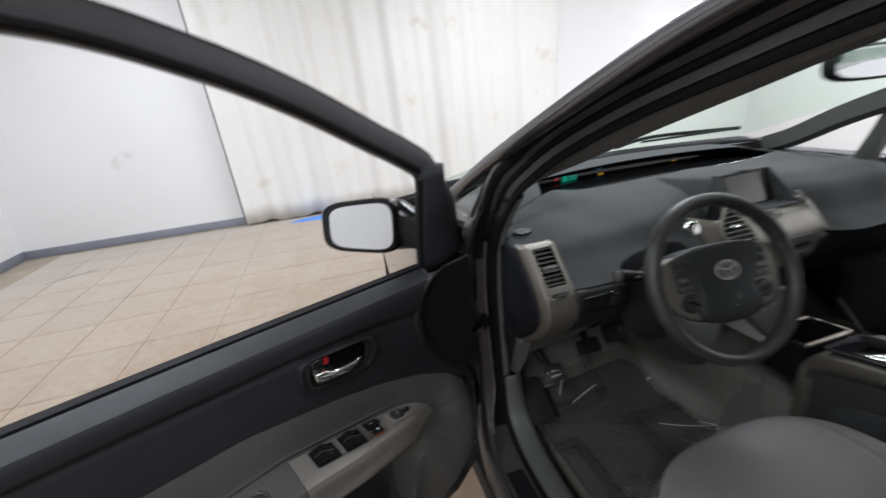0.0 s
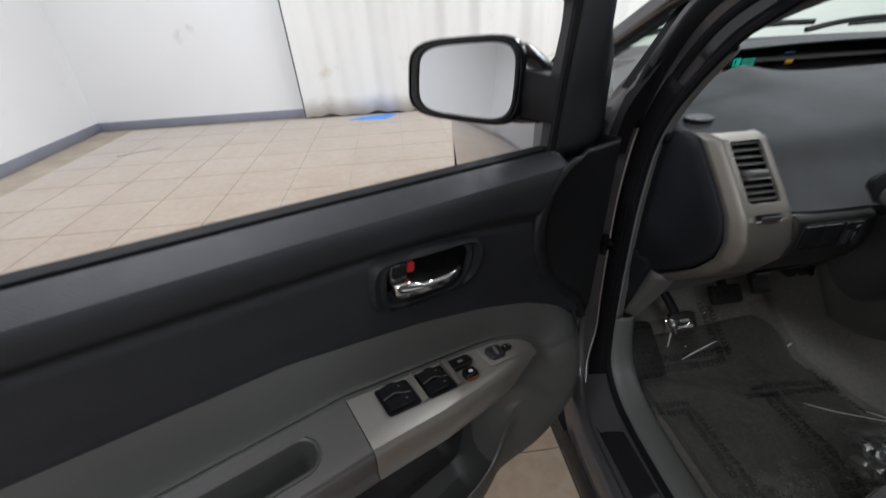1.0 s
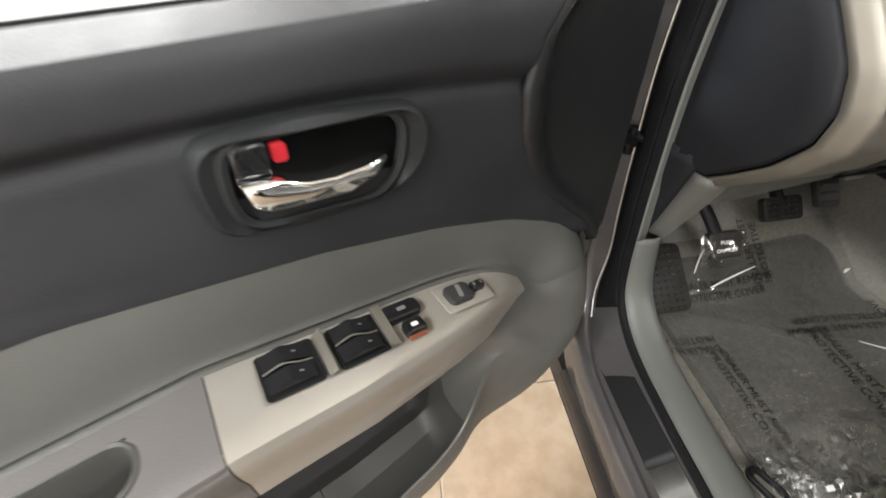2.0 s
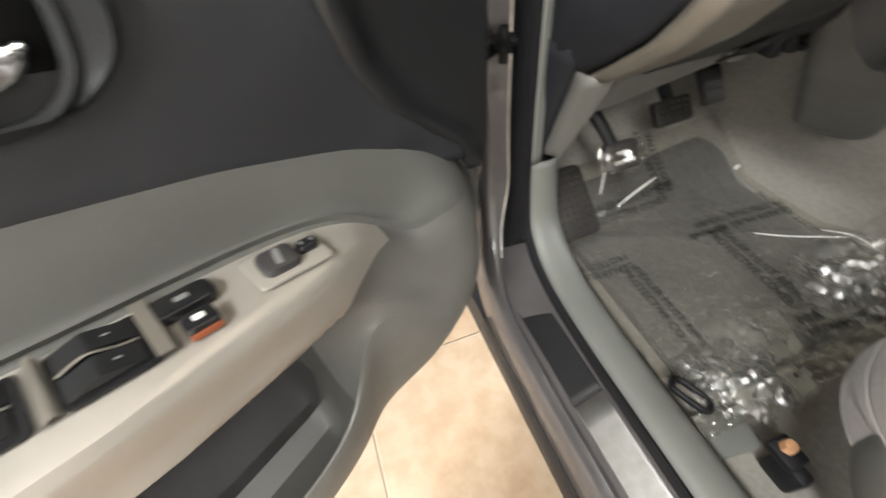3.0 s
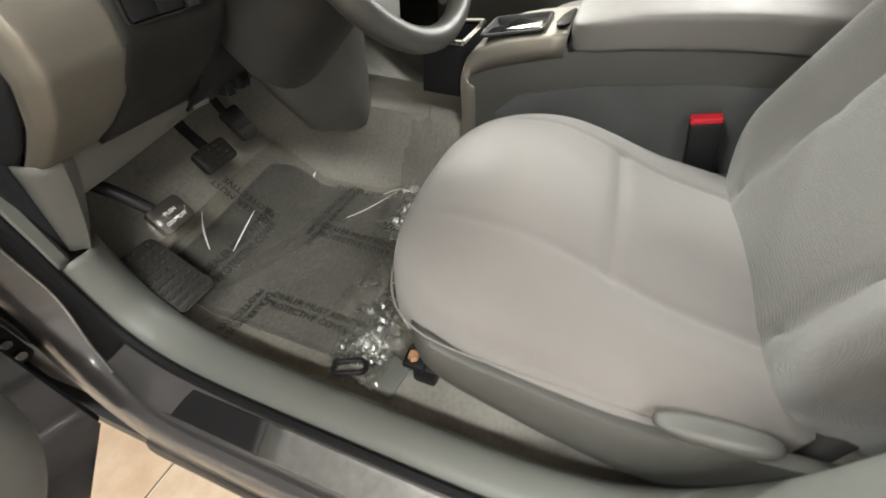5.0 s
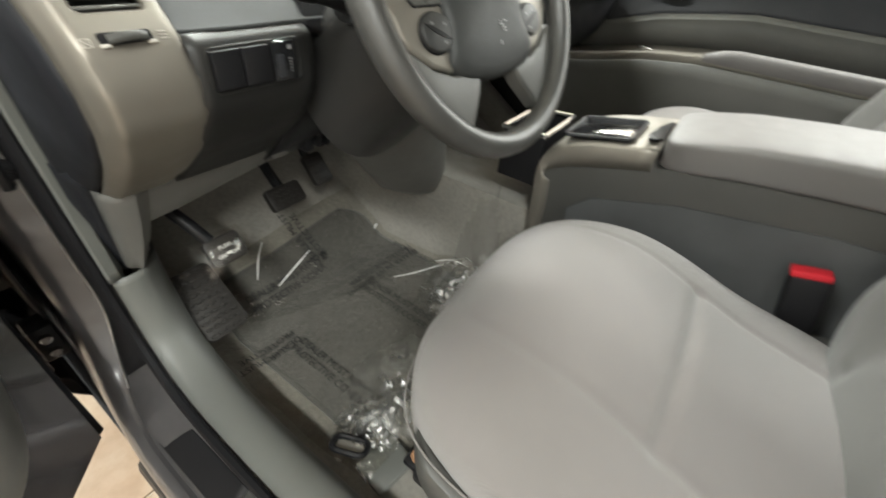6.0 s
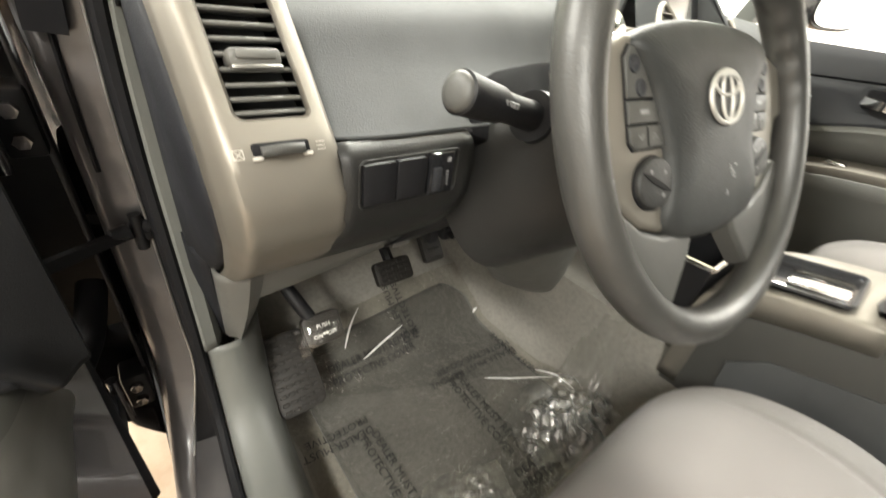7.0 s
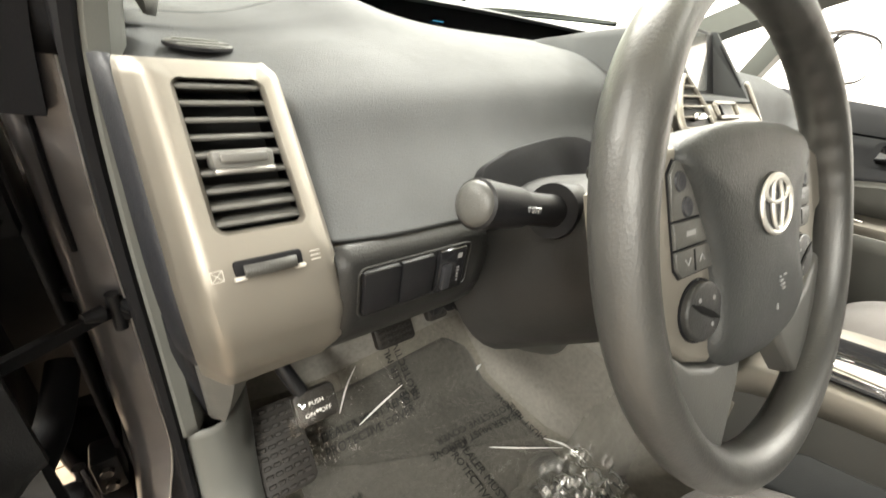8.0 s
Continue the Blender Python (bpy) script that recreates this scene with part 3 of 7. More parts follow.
rows = [[(x, y, 0.99 - 0.12 * step(0.6, 1.35, y) - 0.05 * (x / 0.6) ** 2) for x in np.linspace(-0.52, 0.86, 20)] for y in np.linspace(0.78, 1.35, 12)]
loft(bm, rows)
part("hood", bm, "paint", body, "dark gray metallic hood").modifiers.new("thick", "SOLIDIFY").thickness = 0.003

# the dark slot between post and door: wiring boot, hinge, check arm
# recess sheet darker than the body paint: its shade is put into the colour
bm = bmesh.new()
loft(bm, [[(-0.781, 0.165, z), (-0.788, 0.28, z), (-0.856, 0.28, z), (-0.853, 0.15, z)] for z in (0.5, 0.7, 1.0)])
loft(bm, [[(-0.772, 0.165, z), (-0.776, 0.32, z)] for z in (0.15, 0.5)])
part("hinge_recess", bm, "satin", body, "recess behind the door hinges, painted dark for its shade").modifiers.new("thick", "SOLIDIFY").thickness = 0.004
for hz in (0.47, 0.85):
    bm = bmesh.new()
    box(bm, (-0.812, 0.15, hz - 0.032), (-0.782, 0.19, hz + 0.032), 0.005)
    box(bm, (-0.845, 0.075, hz - 0.022), (-0.818, 0.15, hz + 0.022), 0.004)
    hinge = part("door_hinge", bm, "black", body, "dark steel door hinge")
    bm = bmesh.new()
    rod(bm, (-0.818, 0.148, hz - 0.042), (-0.818, 0.148, hz + 0.042), 0.007)
    rod(bm, (-0.797, 0.150, hz + 0.014), (-0.797, 0.142, hz + 0.014), 0.008, 0.007, 6)
    rod(bm, (-0.797, 0.150, hz - 0.014), (-0.797, 0.142, hz - 0.014), 0.008, 0.007, 6)
    part("hinge_pin", bm, "paint", hinge, "painted hinge pin and bolts")
bm = bmesh.new()
ARM = [Vector(q) for q in ((-0.730, 0.146, 0.728), (-0.752, 0.130, 0.732), (-0.785, 0.098, 0.740), (-0.822, 0.064, 0.748))]
sweep(bm, ARM, [(0.004, -0.006), (0.004, 0.006), (-0.004, 0.006), (-0.004, -0.006)])
sweep(bm, [(-0.734, 0.146, 0.735), (-0.752, 0.165, 0.733), (-0.777, 0.188, 0.730)], [(0.004, -0.006), (0.004, 0.006), (-0.004, 0.006), (-0.004, -0.006)])
box(bm, (-0.744, 0.132, 0.716), (-0.722, 0.156, 0.744), 0.006)
rod(bm, (-0.737, 0.136, 0.708), (-0.737, 0.136, 0.752), 0.006)
rod(bm, (-0.748, 0.128, 0.737), (-0.762, 0.120, 0.741), 0.009, 0.005, 10)
rod(bm, (-0.727, 0.134, 0.735), (-0.723, 0.124, 0.735), 0.007, 0.005, 10)
part("check_arm", bm, "black", body, "black greasy door check arm")
bm = bmesh.new()
tube(bm, smooth_line([(-0.80, 0.19, 0.64), (-0.815, 0.13, 0.61), (-0.835, 0.08, 0.60), (-0.85, 0.05, 0.60)], 6), 0.016, 12)
part("cable_boot", bm, "rubber", body, "ribbed black rubber cable boot")

# fixed quarter window ahead of the door, with its black divider
QW = [(-0.703, 0.085, 1.165), (-0.755, 0.175, 1.005), (-0.765, 0.40, 1.005), (-0.752, 0.31, 1.068), (-0.735, 0.225, 1.105)]
bm = bmesh.new()
bm.faces.new([bm.verts.new(q) for q in QW])
qw = part("quarter_window", bm, "bright_glass", body, "small triangular quarter window", smooth=False)
qw.visible_shadow = False
bm = bmesh.new()
sweep(bm, smooth_line([(-0.752, 0.150, 0.93), (-0.742, 0.142, 1.01), (-0.722, 0.115, 1.08), (-0.696, 0.075, 1.165), (-0.684, 0.045, 1.20)], 5), [(0.022, -0.014), (0.022, 0.014), (-0.022, 0.014), (-0.022, -0.014)], up=(1, 0, 0))
part("window_divider", bm, "rubber", body, "black divider bar of the quarter window")
bm = bmesh.new()
sweep(bm, smooth_line([(-0.79, 0.50, 0.995), (-0.768, 0.40, 1.012), (-0.755, 0.31, 1.072), (-0.738, 0.225, 1.110), (-0.706, 0.085, 1.172)], 5), ring(0.006, n=6))
sweep(bm, smooth_line([(-0.757, 0.16, 1.0), (-0.765, 0.27, 1.0), (-0.77, 0.42, 1.0)], 4), ring(0.007, n=6))
part("window_gasket", bm, "rubber", body)
# outer A-pillar skin
OUT = [(-0.79, 0.52, 1.0), (-0.765, 0.34, 1.065), (-0.748, 0.25, 1.105), (-0.718, 0.09, 1.195), (-0.69, -0.10, 1.285), (-0.668, -0.25, 1.352), (-0.65, -0.38, 1.405), (-0.63, -0.55, 1.452), (-0.61, -0.8, 1.482)]
bm = bmesh.new()
rows = []
for q in smooth_line(OUT, 5):
    rows.append([q + Vector((0, 0, -0.012)) + Vector(d) for d in ((-0.004, -0.012, -0.022), (-0.012, 0.0, -0.006), (-0.008, 0.012, 0.006), (0.01, 0.022, 0.012), (0.05, 0.03, 0.014), (0.075, 0.022, 0.0))])
loft(bm, rows)
part("a_pillar", bm, "paint", body, "dark gray metallic windscreen pillar").modifiers.new("thick", "SOLIDIFY").thickness = 0.004
# inner pillar trim
TRIM_OUT = [(-0.672, 0.10, 1.02), (-0.675, 0.068, 1.10), (-0.652, 0.02, 1.155), (-0.628, -0.10, 1.218), (-0.603, -0.245, 1.286), (-0.588, -0.396, 1.338), (-0.577, -0.50, 1.372), (-0.56, -0.65, 1.41)]
TRIM_IN = [(-0.655, 0.14, 1.01), (-0.635, 0.11, 1.09), (-0.612, 0.045, 1.138), (-0.592, -0.08, 1.186), (-0.575, -0.22, 1.244), (-0.556, -0.36, 1.302), (-0.546, -0.46, 1.342), (-0.53, -0.62, 1.395)]
bm = bmesh.new()
ta, tb = smooth_line(TRIM_OUT, 5), smooth_line(TRIM_IN, 5)
rows = [[a, lerp(a, b, 0.35) + Vector((0.0, -0.012, -0.010)), lerp(a, b, 0.75) + Vector((0.0, -0.010, -0.008)), b, b + Vector((-0.01, 0.04, 0.018)), b + Vector((-0.03, 0.07, 0.035))] for a, b in zip(ta, tb)]
loft(bm, rows)
part("pillar_trim", bm, "gray", body, "gray plastic trim of the windscreen pillar").modifiers.new("thick", "SOLIDIFY").thickness = 0.003

# windscreen, cowl and wipers
bm = bmesh.new()
WS = [(0.74, 1.030, 0.72), (0.66, 1.055, 0.70), (0.30, 1.175, 0.625), (-0.05, 1.285, 0.60), (-0.42, 1.385, 0.555)]
loft(bm, [[(f * hw, y - 0.10 * f * f, z) for f in np.linspace(-1, 1, 17)] for y, z, hw in WS])
ws = part("windscreen", bm, "screen_green", body, "greenish clear windscreen")
ws.visible_shadow = False
bm = bmesh.new()
loft(bm, [[(f * 0.70, y - 0.10 * f * f, z) for f in np.linspace(-1, 1, 13)] for y, z in ((0.60, 1.035), (0.68, 1.045), (0.78, 0.985))])
part("cowl", bm, "rubber", body, "black plastic cowl below the windscreen").modifiers.new("thick", "SOLIDIFY").thickness = 0.004
for wx, tip in ((-0.5, (0.05, 0.60, 1.085)), (0.1, (0.58, 0.50, 1.095))):
    bm = bmesh.new()
    tube(bm, smooth_line([(wx, 0.66, 1.06), (wx + 0.2, 0.665, 1.082), tip], 6), 0.008, 6)
    tube(bm, [(wx + 0.12, 0.645, 1.07), tip], 0.005, 6)
    part("wiper", bm, "black", body, "black windscreen wiper")

# roof and the closed rest of the cabin
bm = bmesh.new()
loft(bm, [[(x, y, z + 0.045 * (1 - (x / 0.58) ** 2)) for x in np.linspace(-0.585, 0.585, 15)] for y, z in ((-0.36, 1.375), (-0.6, 1.425), (-0.9, 1.45), (-1.3, 1.44), (-1.8, 1.36), (-2.2, 1.15))])
part("roof", bm, "paint", body, "dark gray metallic roof").modifiers.new("thick", "SOLIDIFY").thickness = 0.03
bm = bmesh.new()
loft(bm, [[(0.86, y, 0.2), (0.86, y, 0.95), (0.78, y, 0.99), (0.72, y, 1.0)] for y in np.linspace(0.2, -2.2, 9)])
loft(bm, [[(-0.86, y, 0.2), (-0.86, y, 0.95), (-0.78, y, 0.99)] for y in np.linspace(-1.06, -2.2, 5)])
loft(bm, [[(x, -2.2, z) for x in np.linspace(-0.86, 0.86, 5)] for z in (0.2, 0.99)])
part("body_side", bm, "paint", body, "dark gray metallic body side").modifiers.new("thick", "SOLIDIFY").thickness = 0.02
bm = bmesh.new()
sweep(bm, [(-0.72, -0.86, 0.4), (-0.715, -0.86, 0.98), (-0.60, -0.92, 1.42)], [(0.06, -0.03), (0.06, 0.03), (-0.06, 0.03), (-0.06, -0.03)], up=(1, 0, 0))
part("b_pillar", bm, "gray", body, "gray trimmed centre pillar")
# rear windows out of view, added dark to hold light off the seats
for sx, y0 in ((-1, -1.06), (1, -1.06)):
    bm = bmesh.new()
    loft(bm, [[(sx * 0.78, y, 0.985), (sx * 0.70, y, lerp(1.25, 1.10, f)), (sx * 0.585, y, lerp(1.44, 1.14, f))] for f, y in ((0, y0), (0.5, -1.6), (1, -2.2))])
    part("rear_side_window", bm, "dark_glass", body, "unseen rear side window, made dark to block light")
bm = bmesh.new()
loft(bm, [[(x, y, z) for x in np.linspace(-0.8, 0.8, 9)] for y, z in ((-1.95, 1.30), (-2.2, 0.985))])
part("rear_window", bm, "dark_glass", body, "unseen rear window, made dark to block light")
# right windscreen pillar, quarter window frame
bm = bmesh.new()
RP = [(0.72, 0.47, 1.015), (0.675, 0.345, 1.060), (0.645, 0.18, 1.146), (0.615, 0.0, 1.224), (0.58, -0.25, 1.335), (0.55, -0.5, 1.41)]
sweep(bm, smooth_line(RP, 5), [(0.035, -0.03), (0.04, 0.0), (0.03, 0.03), (-0.02, 0.03), (-0.035, 0.0), (-0.02, -0.03)], up=(1, 0, 0))
part("pillar_trim", bm, "sill_gray", body, "pale gray trim of the far windscreen pillar")
bm = bmesh.new()
sweep(bm, smooth_line([(0.655, 0.055, 1.19), (0.672, 0.090, 1.09), (0.684, 0.117, 1.025), (0.70, 0.135, 0.98)], 4), [(0.022, -0.024), (0.022, 0.024), (0.006, 0.029), (-0.022, 0.024), (-0.022, -0.024), (0.006, -0.029)], up=(1, 0, 0))
part("pillar_trim", bm, "sill_gray", body, "pale gray post of the far quarter window")

# sill and kick trim inside the seal
bm = bmesh.new()
rows = []
for i in range(68, 132):
    p, n = edge_p[i], edge_n[i]
    k = step(86, 68, i)
    rows.append(smooth_line([p + Vector((a, 0, 0)) + n * b for a, b in ((0.008, 0.004), (0.020, -0.006), (0.044, -0.008), (0.064, lerp(0.0, 0.012, k)), (0.078, lerp(0.028, 0.035, k)), (0.088, lerp(0.075, 0.07, k)), (0.095, lerp(0.115, 0.12, k)))], 3))
loft(bm, rows)
part("sill_trim", bm, "sill_gray", body, "pale gray plastic sill and kick trim").modifiers.new("thick", "SOLIDIFY").thickness = 0.003
# light trim strip up the post between seal and dash
bm = bmesh.new()
rows = []
for i in range(42, 69):
    p, n = edge_p[i], edge_n[i]
    rows.append([p + Vector((a, 0, 0)) + n * b for a, b in ((0.005, 0.004), (0.006, -0.005), (0.010, -0.008), (0.020, -0.006), (0.026, 0.004), (0.030, 0.02), (0.032, 0.04))])
loft(bm, rows)
part("post_trim", bm, "sill_gray", body, "pale gray plastic post trim").modifiers.new("thick", "SOLIDIFY").thickness = 0.003


# nose and wheels that carry the car
bm = bmesh.new()
loft(bm, [smooth_line([(-0.86, 1.30 - o, z), (-0.80, 1.40 + o, z), (-0.5, 1.50 + o, z), (0, 1.54 + o, z), (0.5, 1.50 + o, z), (0.80, 1.40 + o, z), (0.86, 1.30 - o, z)], 4) for z, o in ((0.18, -0.06), (0.24, 0.0), (0.5, 0.02), (0.66, 0.0), (0.78, -0.06), (0.86, -0.16))])
part("front_bumper", bm, "paint", body, "dark gray metallic front bumper").modifiers.new("thick", "SOLIDIFY").thickness = 0.004
for wx, wy in ((-0.745, 0.86), (0.745, 0.86), (-0.745, -1.72), (0.745, -1.72)):
    bm = bmesh.new()
    loft(bm, [[(wx + dx, wy + r * math.cos(a), 0.312 + r * math.sin(a)) for a in np.linspace(0, 2 * math.pi, 41)[:-1]] for dx, r in ((-0.09, 0.2), (-0.095, 0.25), (-0.09, 0.295), (-0.07, 0.312), (0.07, 0.312), (0.09, 0.295), (0.095, 0.25), (0.09, 0.2))], wrap=True)
    wh = part("wheel", bm, "rubber", body, "black tyre on a silver wheel")
    bm = bmesh.new()
    for dx in (-0.07, 0.07):
        rod(bm, (wx + dx - 0.01, wy, 0.312), (wx + dx + 0.01, wy, 0.312), 0.205, 0.2, 32)
    part("rim", bm, "silver", wh)
# ---- the open driver's door, in its own frame: x to its rear edge, y inwards, z up ----
DOOR = basis((-0.80, 0.03, 0), (-0.894, -0.447, 0), (0.447, -0.894, 0))


def belt(u):
    return table(u, [(0, 0.968), (0.1, 0.978), (0.5, 0.994), (0.75, 1.002), (1.05, 1.008)])


def gray_top(u):
    return table(u, [(0.02, 0.672), (0.05, 0.69), (0.09, 0.706), (0.15, 0.746), (0.19, 0.769), (0.28, 0.804), (0.38, 0.832), (0.54, 0.862), (0.76, 0.870), (1.05, 0.86)])


def plate_z(u):
    return table(u, [(0.15, 0.648), (0.174, 0.668), (0.2, 0.704), (0.225, 0.722), (0.25, 0.732), (0.307, 0.744), (0.40, 0.760), (0.4925, 0.777), (0.7, 0.777), (1.05, 0.77)])


def plate_w(u):
    """How far the armrest's edge stands in from the panel."""
    return table(u, [(0.10, 0.018), (0.16, 0.022), (0.2, 0.034), (0.25, 0.05), (0.3, 0.064), (0.4, 0.078), (0.5, 0.084), (0.8, 0.084), (1.05, 0.05)])


# painted shell
bm = bmesh.new()
slab(bm, [(0.01, 0.36), (0.10, 0.31), (0.98, 0.31), (1.05, 0.4), (1.08, 0.7), (1.07, 0.965), (0.5, 0.955), (0.05, 0.93), (0.0, 0.8)], 0.11, basis((0, -0.020, 0), (1, 0, 0), (0, 0, 1)), 0.02)
door = part("door", bm, "paint", body, "open driver's door in dark gray metallic paint")
door.matrix_basis = DOOR

# upper trim: bolster, crease, inset band; ends in a curved edge at the front


def front_u(z):
    """The curved front edge of the upper trim."""
    return table(z, [(0.66, 0.03), (0.70, 0.052), (0.74, 0.095), (0.78, 0.135), (0.82, 0.158), (0.86, 0.17), (0.90, 0.172), (0.94, 0.160), (0.965, 0.135), (0.985, 0.10), (1.05, 0.06)])


def crease(u):
    return table(u, [(0.0, 0.87), (0.187, 0.907), (0.27, 0.924), (0.36, 0.936), (0.45, 0.942), (0.716, 0.956), (1.05, 0.97)])


def upper_w(u, z):
    """How far the upper trim stands in from the door's plane: band below, crease, bolster above."""
    b, c, g = belt(u), crease(u), gray_top(max(u, 0.15))
    seam = -0.0032 * math.exp(-((z - c) / 0.0065) ** 2)
    if z < g + 0.012:
        return table(z, [(0.66, 0.001), (g - 0.012, -0.001), (g + 0.002, 0.001), (g + 0.012, 0.0)])
    if z < c:
        return -0.005 * step(g + 0.012, c, z) + seam
    q = (z - c) / max(b - c, 0.01)
    return -0.005 * (1 - step(0.0, 0.3, q)) + 0.006 * q * (1 - q) - 0.010 * q ** 6 + seam


bm = bmesh.new()
rows = []
for um in np.concatenate([np.linspace(0.052, 0.2, 38), np.linspace(0.21, 1.05, 44)]):
    col = []
    b, g = belt(um), gray_top(um)
    c = crease(um)
    levels = np.concatenate([np.linspace(g - 0.012, c - 0.02, 22)[:-1], np.linspace(c - 0.02, c + 0.02, 17)[:-1], np.linspace(c + 0.02, b - 0.006, 20)])
    for z in levels:
        u = max(um, front_u(z))
        fall = 0.004 * (1 - step(0.0, 0.012, u - front_u(z)))
        col.append((u, upper_w(u, z) - fall, z))
    ut = max(um, front_u(b))
    rows.append(col + [(ut, -0.035, b + 0.001), (ut, -0.052, b + 0.001), (ut, -0.062, b - 0.02)])
loft(bm, rows)
bmesh.ops.remove_doubles(bm, verts=bm.verts, dist=0.0002)
part("upper_trim", bm, "charcoal", door, "charcoal grained soft upper trim").modifiers.new("thick", "SOLIDIFY").thickness = 0.003
# the dark front field before that edge, round to the hinge side, with a soft ridge along the edge
bm = bmesh.new()
rows = []
for z in np.linspace(0.655, 0.984, 44):
    far = front_u(z) + 0.014
    row = [(-0.004, -0.05, z), (-0.004, -0.018, z), (-0.001, -0.013, z)]
    for f in np.linspace(0.04, 1, 26):
        u = lerp(0.0, far, f)
        d = u - front_u(z) - 0.001
        row.append((u, -0.013 + 0.0155 * math.exp(-(d / 0.017) ** 2), z))
    rows.append(row)
loft(bm, rows)
part("front_trim", bm, "front_black", door, "dark plastic hinge-side trim").modifiers.new("thick", "SOLIDIFY").thickness = 0.003

# lower trim: one skin over nose, armrest and pocket; the silver plate is its own mesh
def lower_raw(u):
    g, p, w = gray_top(u), plate_z(u), plate_w(u)
    nose = step(0.02, 0.08, u) * 0.014 * (1 - step(0.14, 0.30, u))
    d = step(0.165, 0.26, u)         # armrest shape comes in
    k = step(0.24, 0.31, u)        # pocket opens
    rim = table(u, [(0.15, 0.66), (0.22, 0.66), (0.25, 0.64), (0.27, 0.585), (0.29, 0.555), (0.33, 0.532), (0.45, 0.51), (0.9, 0.50), (1.05, 0.52)])
    out = table(u, [(0.2, 0.045), (0.27, 0.060), (0.36, 0.078), (0.5, 0.088), (0.9, 0.088), (1.05, 0.05)])
    low = table(u, [(0.02, 0.60), (0.05, 0.545), (0.075, 0.50), (0.118, 0.452), (0.19, 0.408), (0.28, 0.382), (0.5, 0.365), (1.05, 0.36)])
    end = -0.075 * (1 - step(0.005, 0.115, u)) ** 1.4 - 0.03 * step(0.98, 1.05, u)
    face = p - 0.068
    arm = step(0.10, 0.195, u)
    frac = [0, 0.05, 0.1, 0.16, 0.2, 0.24, 0.28, 0.33, 0.4, 0.47, 0.54, 0.6, 0.66, 0.72, 0.79, 0.88, 0.96, 1]
    full = [0, 0.006, 0.012, 0.018, 0.022, 0.026, 0.03, 0.034, 0.037, 0.04, 0.042, 0.043, 0.043, 0.042, 0.039, 0.032, 0.018, -0.02]
    rim = lerp(min(rim, face - 0.05), rim, k)
    zz = [g, lerp(g, p, 0.3), lerp(g, p, 0.75), p + 0.012, p + 0.004, p, p - 0.006, p - 0.016, p - 0.04, face, lerp(face, rim, 0.35), lerp(lerp(face, rim, 0.7), rim - 0.09, k), lerp(lerp(face, rim, 0.85), rim - 0.085, k), rim, lerp(rim, low, 0.2), lerp(rim, low, 0.7), low + 0.018, low]
    ww = [0.0, 0.004, 0.008, 0.011, 0.013, lerp(0.02, w - 0.008, d), lerp(0.024, w, d), lerp(0.028, w + 0.002, d), lerp(0.032, w - 0.001, d), lerp(0.036, w - 0.006, d), lerp(0.04, -0.012, k), lerp(0.042, -0.02, k), lerp(0.0425, out - 0.012, k), lerp(0.043, out, k), lerp(0.044, out + 0.004, k), lerp(0.036, out - 0.012, k), lerp(0.022, out - 0.035, k), -0.02]
    zz = [lerp(lerp(g, low, f), z, arm) for f, z in zip(frac, zz)]
    ww = [lerp(a, b, arm) for a, b in zip(full, ww)]
    return [(w_ + nose * (1 if i > 2 else i / 3) + end, z) for i, (w_, z) in enumerate(zip(ww, zz))]


def lower(u):
    """The trim's section at u, eased along the nose so that its forms run into one another."""
    d = 0.012 * (1 - step(0.30, 0.36, u))
    near = [lower_raw(max(0.02, u + k * d)) for k in (-2, -1, 0, 1, 2)]
    return [tuple(sum(g * n[i][j] for g, n in zip((0.1, 0.25, 0.3, 0.25, 0.1), near)) for j in (0, 1)) for i in range(len(near[0]))]


us = np.concatenate([np.linspace(0.022, 0.075, 12), np.linspace(0.08, 0.34, 44), np.linspace(0.35, 1.05, 44)])


def lower_rows(ul, i0, i1, n=3):
    rows = []
    for u in ul:
        pr = smooth_line([(u, w, z) for w, z in lower(u)], n)
        rows.append(pr[i0 * n:i1 * n + 1])
    return rows


bm = bmesh.new()
loft(bm, lower_rows(us, 0, 4))
part("lower_trim", bm, "door_gray", door, "mid-gray plastic lower trim")
seam = 0.495
bm = bmesh.new()
loft(bm, lower_rows([u for u in us if u < 0.197] + [0.197], 4, 17))
part("door_nose", bm, "gray", door, "rounded gray front end of the lower trim")
mid = [0.197] + [u for u in us if 0.197 < u < seam] + [seam]


def share(row, f0, f1, n=18):
    """The part of a row of points between two fractions of it."""
    out = []
    for f in np.linspace(f0, f1, n + 1):
        k = f * (len(row) - 1)
        i = min(int(k), len(row) - 2)
        out.append(row[i].lerp(row[i + 1], k - i))
    return out


def plate_part(u):
    """How far the silver reaches down the armrest's face: it runs out towards the tip."""
    return table(u, [(0.197, 0.30), (0.205, 0.42), (0.225, 0.58), (0.26, 0.80), (0.30, 0.95), (0.33, 1.0)])


tip = [u for u in mid if u <= 0.335]
bm = bmesh.new()
loft(bm, [share(r, plate_part(u), 1.0, 8) for u, r in zip(tip, lower_rows(tip, 4, 10))])
part("plate_surround", bm, "gray", door)
bm = bmesh.new()
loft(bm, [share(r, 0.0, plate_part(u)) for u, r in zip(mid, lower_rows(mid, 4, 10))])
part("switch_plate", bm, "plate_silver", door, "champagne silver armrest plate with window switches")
# darker gray than the pocket itself: the shade inside is put into the colour
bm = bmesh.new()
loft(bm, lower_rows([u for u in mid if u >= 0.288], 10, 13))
part("pocket_inside", bm, "shield", door, "inside of the map pocket, a darker gray for its shade")
bm = bmesh.new()
loft(bm, lower_rows([u for u in mid if u < 0.2945], 10, 13))
